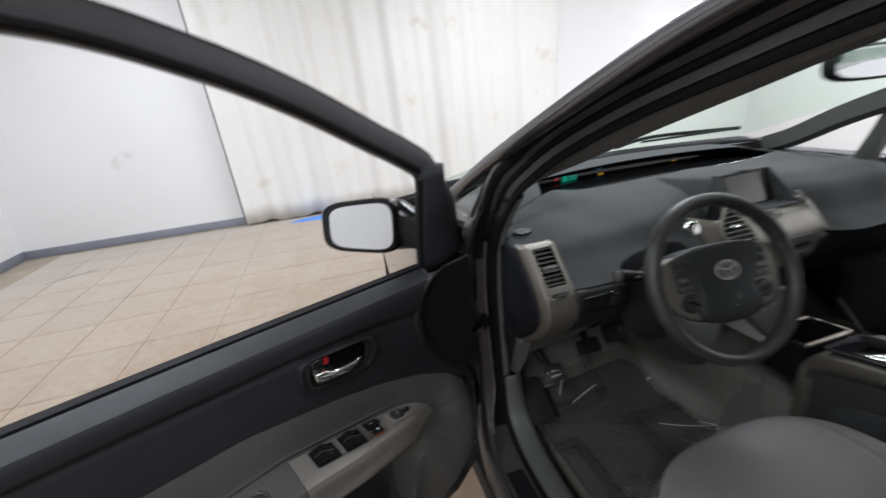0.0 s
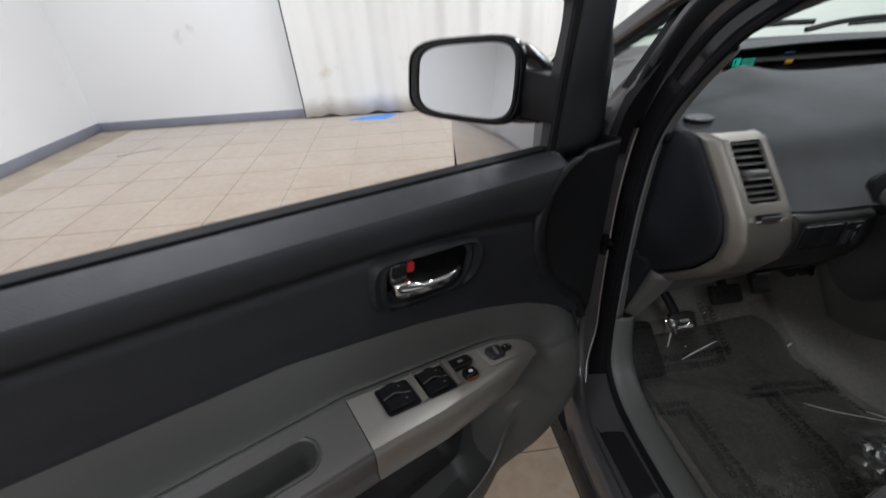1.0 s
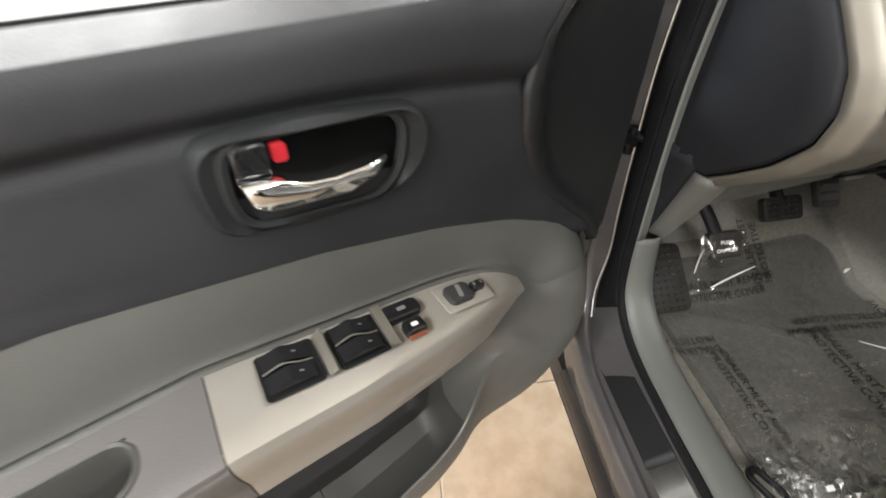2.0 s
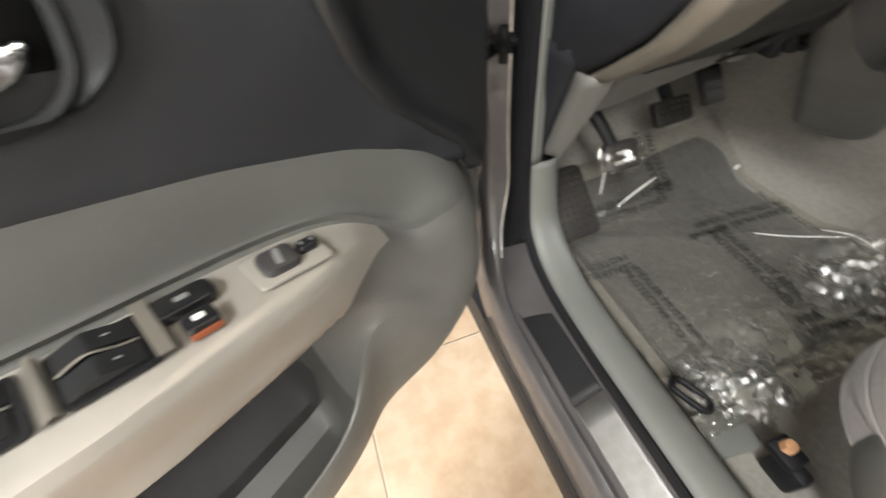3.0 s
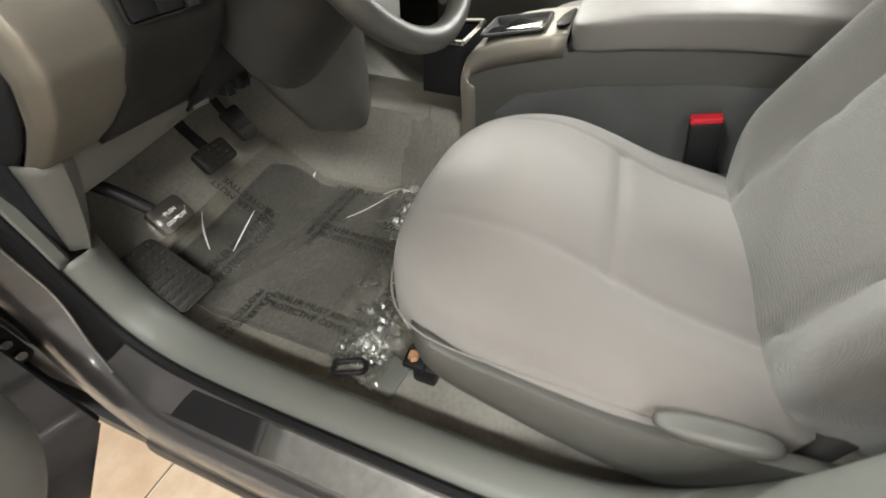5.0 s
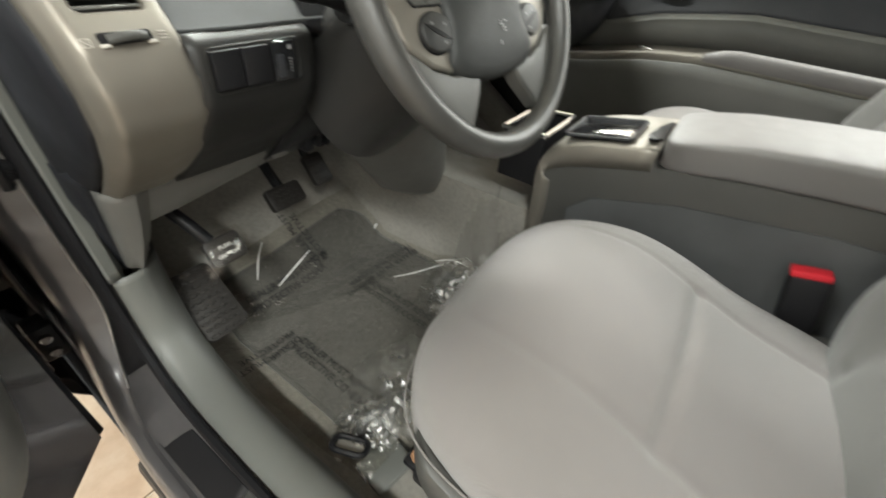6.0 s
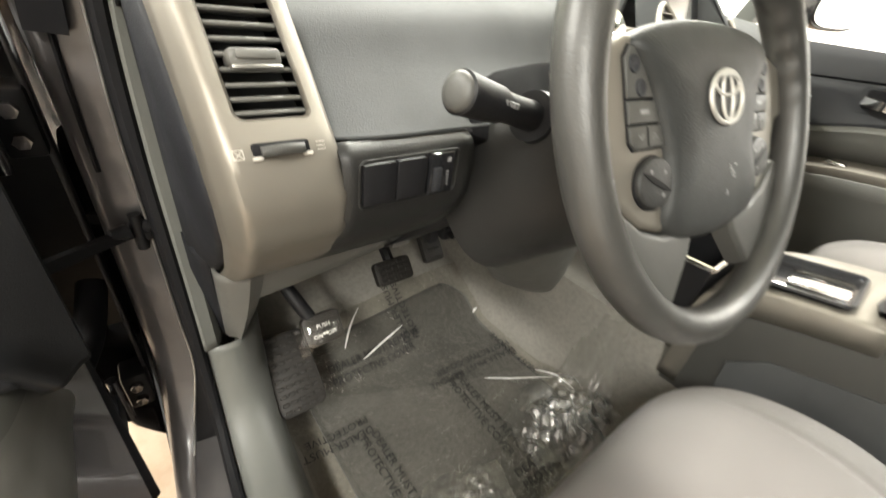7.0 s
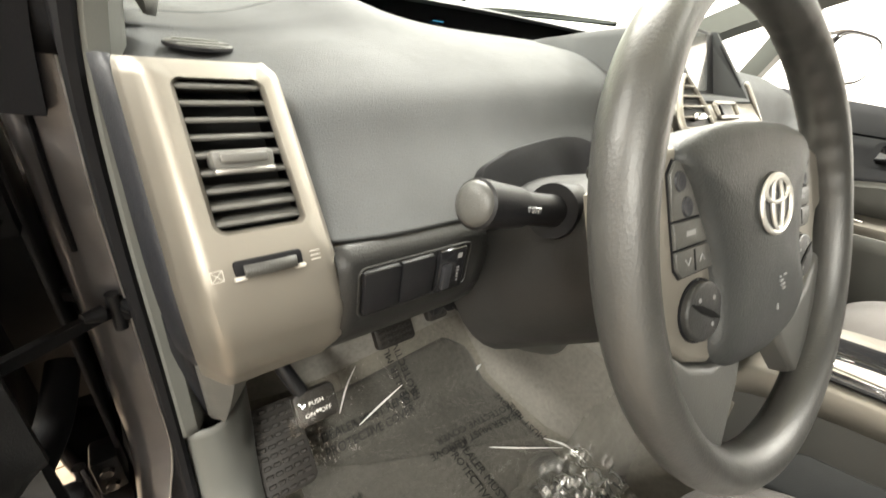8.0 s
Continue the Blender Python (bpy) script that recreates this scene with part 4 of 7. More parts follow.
loft(bm, lower_rows(mid, 13, 17))
part("door_pocket", bm, "gray", door, "gray map pocket, open at the top")
rear = [seam + 0.001] + [u for u in us if u > seam]
bm = bmesh.new()
fine = np.concatenate([np.linspace(seam + 0.001, 0.76, 90), np.linspace(0.78, 1.05, 12)])
loft(bm, [share(r, 0.0, 1.0, 44) for r in lower_rows(fine, 4, 10)])


def in_cup(c, grow=0.0):
    # inside the rounded mouth of the pull cup
    du, dw, r = abs(c.x - CUP[0]) - (0.085 - 0.019), abs(c.y - CUP[1]) - (0.021 - 0.019), 0.019 + grow
    return math.hypot(max(du, 0.0), max(dw, 0.0)) < r and c.z > 0.75


CUP = (0.627, 0.047)
bmesh.ops.delete(bm, geom=[f for f in bm.faces if in_cup(f.calc_center_median())], context="FACES")
part("armrest", bm, "arm", door, "warm gray armrest with a pull cup")
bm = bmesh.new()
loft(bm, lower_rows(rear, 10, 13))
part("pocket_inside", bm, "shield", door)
bm = bmesh.new()
loft(bm, lower_rows(rear, 13, 17))
part("door_pocket", bm, "gray", door)
# pull cup: rolled rim, walls and bottom
bm = bmesh.new()
loft(bm, [[(CUP[0] + x, CUP[1] + y, plate_z(CUP[0] + x) + dz) for x, y in rounded(0.170 - 2 * g, 0.042 - 2 * g, 0.019 - g, 8)] for g, dz in ((-0.003, 0.0), (-0.0022, 0.0022), (0.0, 0.003), (0.0022, 0.0014), (0.0035, -0.004), (0.006, -0.030), (0.010, -0.042), (0.014, -0.044))], wrap=True, caps=False)
bmesh.ops.contextual_create(bm, geom=[e for e in bm.edges if e.is_boundary and all(v.co.z < 0.745 for v in e.verts)])
part("pull_cup", bm, "shield", door, "deep gray pull cup in the armrest")

# switches
def plate_frame(u, w):
    s = (plate_z(u + 0.02) - plate_z(u - 0.02)) / 0.04
    return basis((u, w, plate_z(u) + 0.003), (1, 0, s), (0, 1, -0.02))


def bank(u, name):
    m = plate_frame(u, 0.037)
    bm = bmesh.new()
    slab(bm, rounded(0.044, 0.042, 0.004), 0.0015, m)
    tray = part(name, bm, "gloss_black", door, "window switch tray")
    for s in (-1, 1):
        bm = bmesh.new()
        k = m @ pose(0, s * 0.010, 0.0015)
        for x0, x1, z0, z1 in ((-0.016, 0.003, 0.002, 0.008), (0.003, 0.019, 0.008, 0.003)):
            vs = [bm.verts.new(k @ Vector(q)) for q in ((x0, -0.008, 0), (x1, -0.008, 0), (x1, 0.008, 0), (x0, 0.008, 0), (x0, -0.0075, z0), (x1, -0.0075, z1), (x1, 0.0075, z1), (x0, 0.0075, z0))]
            for f in ((0, 1, 2, 3), (4, 5, 6, 7), (0, 1, 5, 4), (1, 2, 6, 5), (2, 3, 7, 6), (3, 0, 4, 7)):
                bm.faces.new([vs[i] for i in f])
        part("window_switch", bm, "gloss_black", door, smooth=False)
        bm = bmesh.new()
        slab(bm, rounded(0.003, 0.0014, 0.0006), 0.0005, k @ pose(-0.006, 0, 0.0055, 0, -16, 0))
        part("switch_mark", bm, "rim_gray", door)
    bm = bmesh.new()
    tube(bm, smooth_line([m @ Vector(q) for q in ((-0.017, 0, 0.003), (-0.008, 0.0006, 0.0055), (0.002, 0, 0.0095), (0.008, -0.0006, 0.0088), (0.019, 0, 0.005))], 3), 0.0008, 6)
    part("switch_seam", bm, "silver", door)


bank(0.441, "switch_bank")
bank(0.387, "switch_bank")
for u, hw, lean in ((0.4135, 0.0045, 0.002), (0.3615, 0.0055, -0.004)):
    m = plate_frame(u, 0.037)
    bm = bmesh.new()
    loft(bm, [[m @ Vector(q) for q in ((-hw, y, 0.0), (-hw * 0.5, y, h), (hw * 0.3 - lean, y, h), (hw, y, 0.0005))] for y, h in ((-0.021, 0.0085), (-0.012, 0.0075), (0.0, 0.0062), (0.012, 0.005), (0.021, 0.004))])
    part("bank_divider", bm, "silver", door, sharp=25)
m = plate_frame(0.343, 0.028)
bm = bmesh.new()
slab(bm, rounded(0.036, 0.018, 0.006), 0.007, m, 0.002)
part("lock_switch", bm, "gloss_black", door, "black door lock switch")
bm = bmesh.new()
slab(bm, rounded(0.008, 0.004, 0.001), 0.0006, m @ pose(0, 0, 0.0071))
part("switch_mark", bm, "rim_gray", door)
m = plate_frame(0.342, 0.050)
bm = bmesh.new()
slab(bm, rounded(0.019, 0.015, 0.003), 0.008, m, 0.002)
wl = part("window_lock_button", bm, "gloss_black", door, "black window lock button with an orange edge")
bm = bmesh.new()
slab(bm, rounded(0.0175, 0.0016, 0.0007), 0.0042, m @ pose(0, 0.0078, 0))
part("orange_edge", bm, "orange", door)
bm = bmesh.new()
slab(bm, rounded(0.006, 0.004, 0.001), 0.0006, m @ pose(0, 0, 0.0081))
part("switch_mark", bm, "white_print", door)
m = plate_frame(0.279, 0.034)
bm = bmesh.new()
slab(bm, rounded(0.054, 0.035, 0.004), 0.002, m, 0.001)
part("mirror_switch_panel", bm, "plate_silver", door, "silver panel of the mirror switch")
bm = bmesh.new()
slab(bm, rounded(0.027, 0.022, 0.006), 0.006, m @ pose(0.007, 0.001, 0.002), 0.0025)
part("mirror_knob", bm, "satin", door, "black mirror adjusting knob")
bm = bmesh.new()
slab(bm, rounded(0.0045, 0.016, 0.0015), 0.0006, m @ pose(0.007, 0.001, 0.0081, 0, 0, -14))
part("switch_mark", bm, "rim_gray", door)
bm = bmesh.new()
slab(bm, rounded(0.016, 0.010, 0.004), 0.006, m @ pose(-0.0155, 0.0, 0.002), 0.002)
part("mirror_selector", bm, "gloss_black", door)
for dx in (-0.004, 0.004):
    bm = bmesh.new()
    slab(bm, rounded(0.002, 0.0035, 0.0008), 0.0006, m @ pose(-0.0155 + dx, 0.0, 0.0081))
    part("switch_mark", bm, "rim_gray", door)

# inside handle in its bezel
def resample(poly, n=56, grow=0.0):
    p = [Vector((x, y)) for x, y in poly]
    k = [(p[i] - p[i - 1]).length for i in range(len(p))]
    total, out = sum(k), []
    c = sum(p, Vector((0, 0))) / len(p)
    for i in range(n):
        d = total * i / n
        j = 1
        while d > k[j % len(p)] and j < len(p):
            d -= k[j]
            j += 1
        q = p[j - 1].lerp(p[j % len(p)], d / max(k[j % len(p)], 1e-6))
        out.append(q)
    out = [(out[i - 2] + 2 * out[i - 1] + 3 * out[i] + 2 * out[(i + 1) % n] + out[(i + 2) % n]) / 9 for i in range(n)]
    return [q + (q - c).normalized() * grow for q in out]


def plaque(outline, w0, thick, bevel):
    bm = bmesh.new()
    slab(bm, [(-u, z) for u, z in outline], thick, basis((0, w0, 0), (-1, 0, 0), (0, 0, 1)), bevel, 3)
    return bm


BEZEL = [(0.4327, 0.9354), (0.4224, 0.9384), (0.3654, 0.9329), (0.2934, 0.9232), (0.280, 0.9055), (0.2872, 0.8777), (0.3164, 0.8594), (0.4336, 0.8725), (0.4399, 0.8807), (0.4400, 0.9200)]
MOUTH = [(0.416, 0.9266), (0.4086, 0.9305), (0.360, 0.9260), (0.3109, 0.9206), (0.3041, 0.9083), (0.3128, 0.8781), (0.3304, 0.8643), (0.4136, 0.8755), (0.4206, 0.885), (0.4206, 0.9057)]
bm = bmesh.new()
loft(bm, [[(q.x, w, q.y) for q in resample(o, 56, g)] for o, g, w in ((BEZEL, 0.004, -0.012), (BEZEL, 0.0, 0.002), (BEZEL, -0.004, 0.006), (MOUTH, 0.008, 0.002), (MOUTH, 0.004, 0.004), (MOUTH, 0.0, 0.002), (MOUTH, -0.002, -0.052))], wrap=True)
part("handle_bezel", bm, "slate_dark", door, "dark bezel of the inside door handle")
# flat near-black sheet over the mouth, in place of a deep shaded cup
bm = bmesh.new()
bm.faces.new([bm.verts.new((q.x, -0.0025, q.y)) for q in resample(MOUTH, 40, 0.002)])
part("handle_cup", bm, "recess_shade", door, "flat black sheet for the shaded handle recess", smooth=False)
LEVER = [(0.4170, 0.9115), (0.4040, 0.9092), (0.3954, 0.9078), (0.3878, 0.9035), (0.3775, 0.8985), (0.3608, 0.8948), (0.340, 0.8938), (0.3195, 0.8938), (0.3190, 0.8895), (0.3225, 0.8835), (0.3300, 0.8790), (0.3520, 0.8755), (0.391, 0.8809), (0.4085, 0.8850), (0.4154, 0.8942)]
bm = plaque(LEVER, -0.004, 0.019, 0.005)
for v in bm.verts:
    v.co.y -= 0.006 * (1 - step(0.319, 0.342, v.co.x)) + (0.006 * step(0.900, 0.880, v.co.z) if v.co.y > 0.008 else 0)
part("handle_lever", bm, "chrome", door, "chrome pull lever", sharp=60)
bm = plaque([(0.4150, 0.9290), (0.4110, 0.9315), (0.3960, 0.9300), (0.3935, 0.9270), (0.3955, 0.9078), (0.4168, 0.9108)], -0.004, 0.010, 0.003)
part("lock_lever", bm, "gloss_black", door, "dark lock lever")
bm = plaque([(0.3920, 0.9238), (0.3903, 0.9252), (0.3845, 0.9248), (0.3823, 0.9222), (0.3832, 0.9130), (0.3858, 0.9116), (0.3915, 0.9124), (0.3930, 0.9150)], -0.004, 0.0055, 0.001)
part("lock_flag", bm, "red", door, "red lock flag")

# window frame: front post, sail panel, header, glass slot
bm = bmesh.new()
FR = smooth_line([(0.062, -0.075, 0.96), (0.054, -0.075, 1.06), (0.04, -0.075, 1.14), (0.046, -0.077, 1.186), (0.10, -0.078, 1.226), (0.16, -0.08, 1.262), (0.30, -0.085, 1.346), (0.44, -0.09, 1.412), (0.60, -0.10, 1.464), (0.85, -0.115, 1.49), (1.06, -0.115, 1.46)], 6)
sweep(bm, FR, [(0.024, -0.020), (0.030, -0.004), (0.024, 0.012), (0.008, 0.02), (-0.014, 0.02), (-0.026, 0.008), (-0.026, -0.02)], up=(0, 1, 0))
part("window_frame", bm, "satin", door, "satin dark gray window frame")
bm = bmesh.new()
sweep(bm, [p + Vector((0.012, 0.016, -0.014)) for p in FR[18:]], ring(0.007, n=6), up=(0, 1, 0))
sweep(bm, [p + Vector((-0.012, 0.004, 0.018)) for p in FR[18:]], ring(0.009, n=6), up=(0, 1, 0))
part("frame_seal", bm, "rubber", door, "black rubber run channel of the window frame")


def sl(z):
    return 0.03 * step(0.98, 1.2, z)


bm = bmesh.new()
loft(bm, [smooth_line([(0.108 - sl(z), -0.06, z), (0.102 - sl(z), -0.048, z), (0.06 - sl(z) * 0.6, -0.04, z), (0.02, -0.045, z), (table(z, [(0.96, -0.035), (1.1, -0.03), (1.2, 0.02)]), -0.07, z)], 3) for z in np.linspace(0.962, 1.195, 10)])
part("sail_panel", bm, "charcoal", door, "dark sail panel behind the mirror").modifiers.new("thick", "SOLIDIFY").thickness = 0.01
bm = bmesh.new()
sweep(bm, [(0.112, -0.052, 0.975), (0.10, -0.052, 1.08), (0.085, -0.055, 1.17)], ring(0.006, n=6), up=(1, 0, 0))
part("frame_seal", bm, "rubber", door)
bm = bmesh.new()
sweep(bm, [(u, -0.068, belt(u) - 0.006) for u in np.linspace(0.10, 1.05, 12)], [(0.016, -0.03), (0.016, 0.006), (-0.010, 0.009), (-0.016, -0.03)])
part("belt_seal", bm, "rubber", door, "black belt seal along the window slot")

# outside mirror on the door
MM = basis((0.150, -0.205, 1.064), (0.62, -0.785, 0.02), (-0.14, -0.11, 1))


def egg(w, h, s, n=40, p=3.2):
    out = []
    for i in range(n):
        a = 2 * math.pi * i / n
        c, d = math.cos(a), math.sin(a)
        x = abs(c) ** (2 / p) * (1 if c > 0 else -1) * w / 2
        y = abs(d) ** (2 / p) * (1 if d > 0 else -1) * h / 2 * (1 - s * x / w)
        out.append((x, y))
    return out


bm = bmesh.new()
rows = []
for k, (sc, z) in enumerate(((0.98, 0.012), (1.0, 0.016), (1.04, 0.012), (1.06, 0.0), (1.04, -0.03), (0.94, -0.065), (0.72, -0.095), (0.35, -0.11))):
    rows.append([MM @ Vector((x * sc - 0.01 * max(0, k - 4), y * sc, -z)) for x, y in egg(0.178, 0.118, 0.22, p=4.2)])
loft(bm, rows, wrap=True, caps=True)
mirror = part("side_mirror", bm, "gloss_black", door, "black door mirror housing")
bm = bmesh.new()
slab(bm, egg(0.150, 0.103, 0.22, p=4.2), 0.003, MM @ pose(-0.004, 0, -0.0185))
part("mirror_glass", bm, "mirror", door, "mirror glass showing the white wall")
bm = bmesh.new()
sweep(bm, [MM @ Vector((x - 0.004, y, -0.0175)) for x, y in egg(0.156, 0.108, 0.22, p=4.2)], ring(0.0035, n=6), closed=True)
part("mirror_rim", bm, "black", door)
bm = bmesh.new()
sweep(bm, [(0.092, -0.235, 1.052), (0.072, -0.15, 1.046), (0.06, -0.055, 1.04)], [(0.03, -0.03), (0.036, 0.0), (0.03, 0.035), (-0.03, 0.035), (-0.036, 0.0), (-0.03, -0.03)])
part("mirror_arm", bm, "black", door)
bm = bmesh.new()
rows = []
for f in np.linspace(0, 1, 10):
    x, h, c = lerp(-0.060, -0.150, f), table(f, [(0, 0.061), (0.35, 0.059), (0.6, 0.051), (0.85, 0.040), (1, 0.030)]), table(f, [(0, 0.0), (0.4, -0.004), (1, -0.022)])
    rows.append([MM @ Vector((x, c + h * math.copysign(abs(math.sin(a)) ** 0.7, math.sin(a)), 0.028 + 0.034 * math.copysign(abs(math.cos(a)) ** 0.7, math.cos(a)))) for a in np.linspace(0, 2 * math.pi, 25)[:-1]])
loft(bm, rows, wrap=True, caps=True)
part("mirror_cheek", bm, "gloss_black", door, "black inner end of the mirror housing")


# black rubber-lined front edge of the door
bm = bmesh.new()
box(bm, (-0.006, -0.115, 0.35), (0.014, -0.03, 0.965), 0.006)
part("front_edge", bm, "rubber", door, "black front edge of the door")
# ---- the dashboard ----
dash = thing("dashboard", "slate gray dashboard with champagne silver trim and slotted air vents", "dashboard")


def brow_z(x):
    return 1.052 + 0.008 * (1 - ((x + 0.02) / 0.45) ** 2) - 0.042 * step(0.40, 0.60, abs(x + 0.02))


def slot_low(x):
    """Lower lip of the display slot; it runs up to the brow at both ends."""
    return brow_z(x) - 0.036 * max(0.0, 1 - abs((x + 0.02) / 0.45) ** 5) - 0.002


def dash_profile(x):
    """Back edge of the upper dash (towards the windscreen) down to the seam, as (y, z)."""
    mid = step(-0.42, -0.2, x) * (1 - step(0.42, 0.60, x))
    side = step(0.55, 0.72, abs(x))
    ya = 0.03 * side - 0.045 * step(0.13, 0.26, x) * (1 - step(0.58, 0.7, x))
    up = table(x, [(-0.62, -0.004), (-0.575, 0.0), (-0.464, 0.010), (-0.30, 0.019), (-0.08, 0.029), (0.3, 0.038), (0.5, 0.034), (0.65, 0.01)])
    zb = slot_low(x) + 0.001
    return [(0.272 - 0.04 * (x / 0.5) ** 2, zb), (0.262 - 0.04 * (x / 0.5) ** 2, zb), (0.21 - 0.03 * (x / 0.5) ** 2, lerp(0.992 + up, zb, 0.62)), (0.15, lerp(0.992 + up, zb, 0.25)), (0.10 + ya, 0.990 + up), (0.056 + ya, 0.980 + up), (0.012 + ya, 0.966 + up * 0.8), (-0.018 + ya, 0.940), (-0.052 + ya, 0.918), (-0.078 + ya, 0.903), (-0.088 + ya, 0.898)]


def skin(xs, prof, n=4):
    return [smooth_line([(x, y, z) for y, z in prof(x)], n) for x in xs]


bm = bmesh.new()
loft(bm, skin(np.linspace(-0.688, 0.70, 57), dash_profile))
part("upper_pad", bm, "dash", dash, "slate gray grained upper dash pad").modifiers.new("thick", "SOLIDIFY").thickness = 0.004
# display slot below the windscreen: black band, brow above it
DX = np.linspace(-0.47, 0.42, 49)


bm = bmesh.new()
loft(bm, [[(x, 0.268 - 0.04 * (x / 0.5) ** 2, slot_low(x) - 0.003), (x, 0.33 - 0.05 * (x / 0.5) ** 2, lerp(slot_low(x), 1.0, 0.6)), (x, 0.47 - 0.05 * (x / 0.5) ** 2, min(slot_low(x), 1.0)), (x, 0.485 - 0.05 * (x / 0.5) ** 2, min(slot_low(x), 1.006)), (x, 0.49 - 0.05 * (x / 0.5) ** 2, brow_z(x))] for x in DX])
slot = part("display_slot", bm, "gloss_black", dash, "long glossy black instrument display")
slot.modifiers.new("thick", "SOLIDIFY").thickness = 0.003
bm = bmesh.new()
rows = []
for x in np.linspace(-0.70, 0.70, 57):
    inside = step(-0.50, -0.44, x) * (1 - step(0.40, 0.46, x))
    ya, yb, h = 0.272 - 0.04 * (x / 0.5) ** 2, 0.375 - 0.05 * (x / 0.5) ** 2, brow_z(x)
    rows.append([(x, lerp(ya + 0.002, yb + 0.035, inside), lerp(slot_low(x), h - 0.006, inside)), (x, lerp(ya + 0.02, yb + 0.02, inside), h), (x, yb + 0.05, h + 0.004), (x, yb + 0.12, h + 0.002), (x, 0.60 - 0.1 * (x / 0.7) ** 2, min(1.036, h))])
loft(bm, rows)
part("display_brow", bm, "dash", dash, "slate gray brow over the display").modifiers.new("thick", "SOLIDIFY").thickness = 0.004


def glyph(x0, x1, z0, z1, mat, name="display_mark"):
    bm = bmesh.new()
    x0, x1, z0, z1 = x0 * 0.86 + 0.055, x1 * 0.86 + 0.055, z0 - 0.014, z1 - 0.014
    yb = 0.478 - 0.05 * ((x0 + x1) / 1.0) ** 2
    xm = -0.27
    x0, x1, z0, z1 = xm + (x0 - xm) * 0.9, xm + (x1 - xm) * 0.9, lerp(z0, 1.012, 0.25), lerp(z1, 1.012, 0.25)
    box(bm, (x0, yb - 0.002, z0), (x1, yb, z1))
    part(name, bm, mat, slot, smooth=False)


for gx in (-0.437, -0.425):
    glyph(gx, gx + 0.008, 1.030, 1.036, "led_red", "warning_lamp")
for gx, w in ((-0.395, 0.012), (-0.378, 0.006)):
    glyph(gx, gx + 0.003, 1.018, 1.040, "led_green", "display_digit")
    glyph(gx + 0.003, gx + w, 1.037, 1.040, "led_green", "display_digit")
    glyph(gx + 0.003, gx + w, 1.018, 1.021, "led_green", "display_digit")
    glyph(gx + w, gx + w + 0.003, 1.018, 1.040, "led_green", "display_digit")
for r in range(3):
    for c in range(4):
        glyph(-0.36 + c * 0.013, -0.351 + c * 0.013, 1.034 - r * 0.008, 1.037 - r * 0.008, "led_green", "display_mark")
glyph(-0.20, -0.165, 1.046, 1.048, "led_blue", "warning_lamp")
glyph(-0.185, -0.160, 1.018, 1.023, "led_amber", "warning_lamp")
glyph(0.235, 0.262, 1.028, 1.031, "led_amber", "warning_lamp")

# defroster outlet
bm = bmesh.new()
OD = basis((-0.633, 0.103, 0.9868), (1, 0, 0), (0, 1, 0.06))
slab(bm, [(0.025 * math.cos(a), 0.019 * math.sin(a)) for a in np.linspace(0, 2 * math.pi, 25)[:-1]], 0.003, OD, 0.001)
outlet = part("defroster_outlet", bm, "black", dash, "oval black defroster outlet")
for k in (-0.011, 0.0, 0.011):
    bm = bmesh.new()
    box(bm, (-0.022 + abs(k) * 0.5, k - 0.0022, 0.0026), (0.022 - abs(k) * 0.5, k + 0.0022, 0.0036), 0, OD)
    part("vane", bm, "shield", outlet)

# left bezel: champagne shell that wraps the end vent, then runs down to the knee
def bezel_row(v):
    """Across the bezel at v from 0 (top) to 1 (foot): left edge, crown, right edge."""
    y = table(v, [(0, 0.020), (0.05, 0.018), (0.10, 0.010), (0.16, -0.008), (0.34, -0.062), (0.46, -0.092), (0.55, -0.104), (0.65, -0.098), (0.78, -0.066), (0.9, -0.022), (1, 0.018)])
    z = table(v, [(0, 0.968), (0.05, 0.984), (0.10, 0.988), (0.16, 0.984), (0.34, 0.930), (0.46, 0.897), (0.55, 0.865), (0.65, 0.830), (0.78, 0.788), (0.9, 0.750), (1, 0.719)])
    xl = table(v, [(0, -0.686), (0.1, -0.692), (0.5, -0.690), (1, -0.680)])
    xr = table(v, [(0, -0.616), (0.16, -0.609), (0.34, -0.608), (0.46, -0.607), (0.6, -0.602), (0.8, -0.601), (0.93, -0.604), (1, -0.616)])
    return xl, xr, y, z


def bezel_grid(v0, v1, u0, u1, nv=14, nu=8):
    rows = []
    for v in (v0 if isinstance(v0, list) else np.linspace(v0, v1, nv)):
        xl, xr, y, z = bezel_row(v)
        row = []
        for u in (u0 if isinstance(u0, list) else np.linspace(u0, u1, nu)):
            x = lerp(xl, xr, u)
            side = max(0.0, 0.15 - u) / 0.15
            edge = max(0.0, u - 0.93) / 0.07
            row.append((x, y + 0.022 * side + 0.004 * edge ** 2, z - 0.003 * side))
        rows.append(row)
    return rows


VT, VB, UL, UR = 0.160, 0.408, 0.245, 0.90
bm = bmesh.new()
gu = [0, 0.05, 0.1, 0.14, 0.16, 0.2, UL] + [lerp(UL, UR, k / 24) for k in range(1, 24)] + [UR, 0.93, 0.965, 1.0]
gv = [VT * k / 6 for k in range(6)] + [lerp(VT, VB, k / 48) for k in range(49)] + [lerp(VB, 1, k / 20) for k in range(1, 21)]
pts = bezel_grid(gv, 0, gu, 0)
vs = [[bm.verts.new(p) for p in r] for r in pts]
iu0, iu1, iv0, iv1 = gu.index(UL), gu.index(UR), 6, 54
for i in range(len(gv) - 1):
    for j in range(len(gu) - 1):
        if not (iv0 <= i < iv1 and iu0 <= j < iu1):
            bm.faces.new((vs[i][j], vs[i + 1][j], vs[i + 1][j + 1], vs[i][j + 1]))
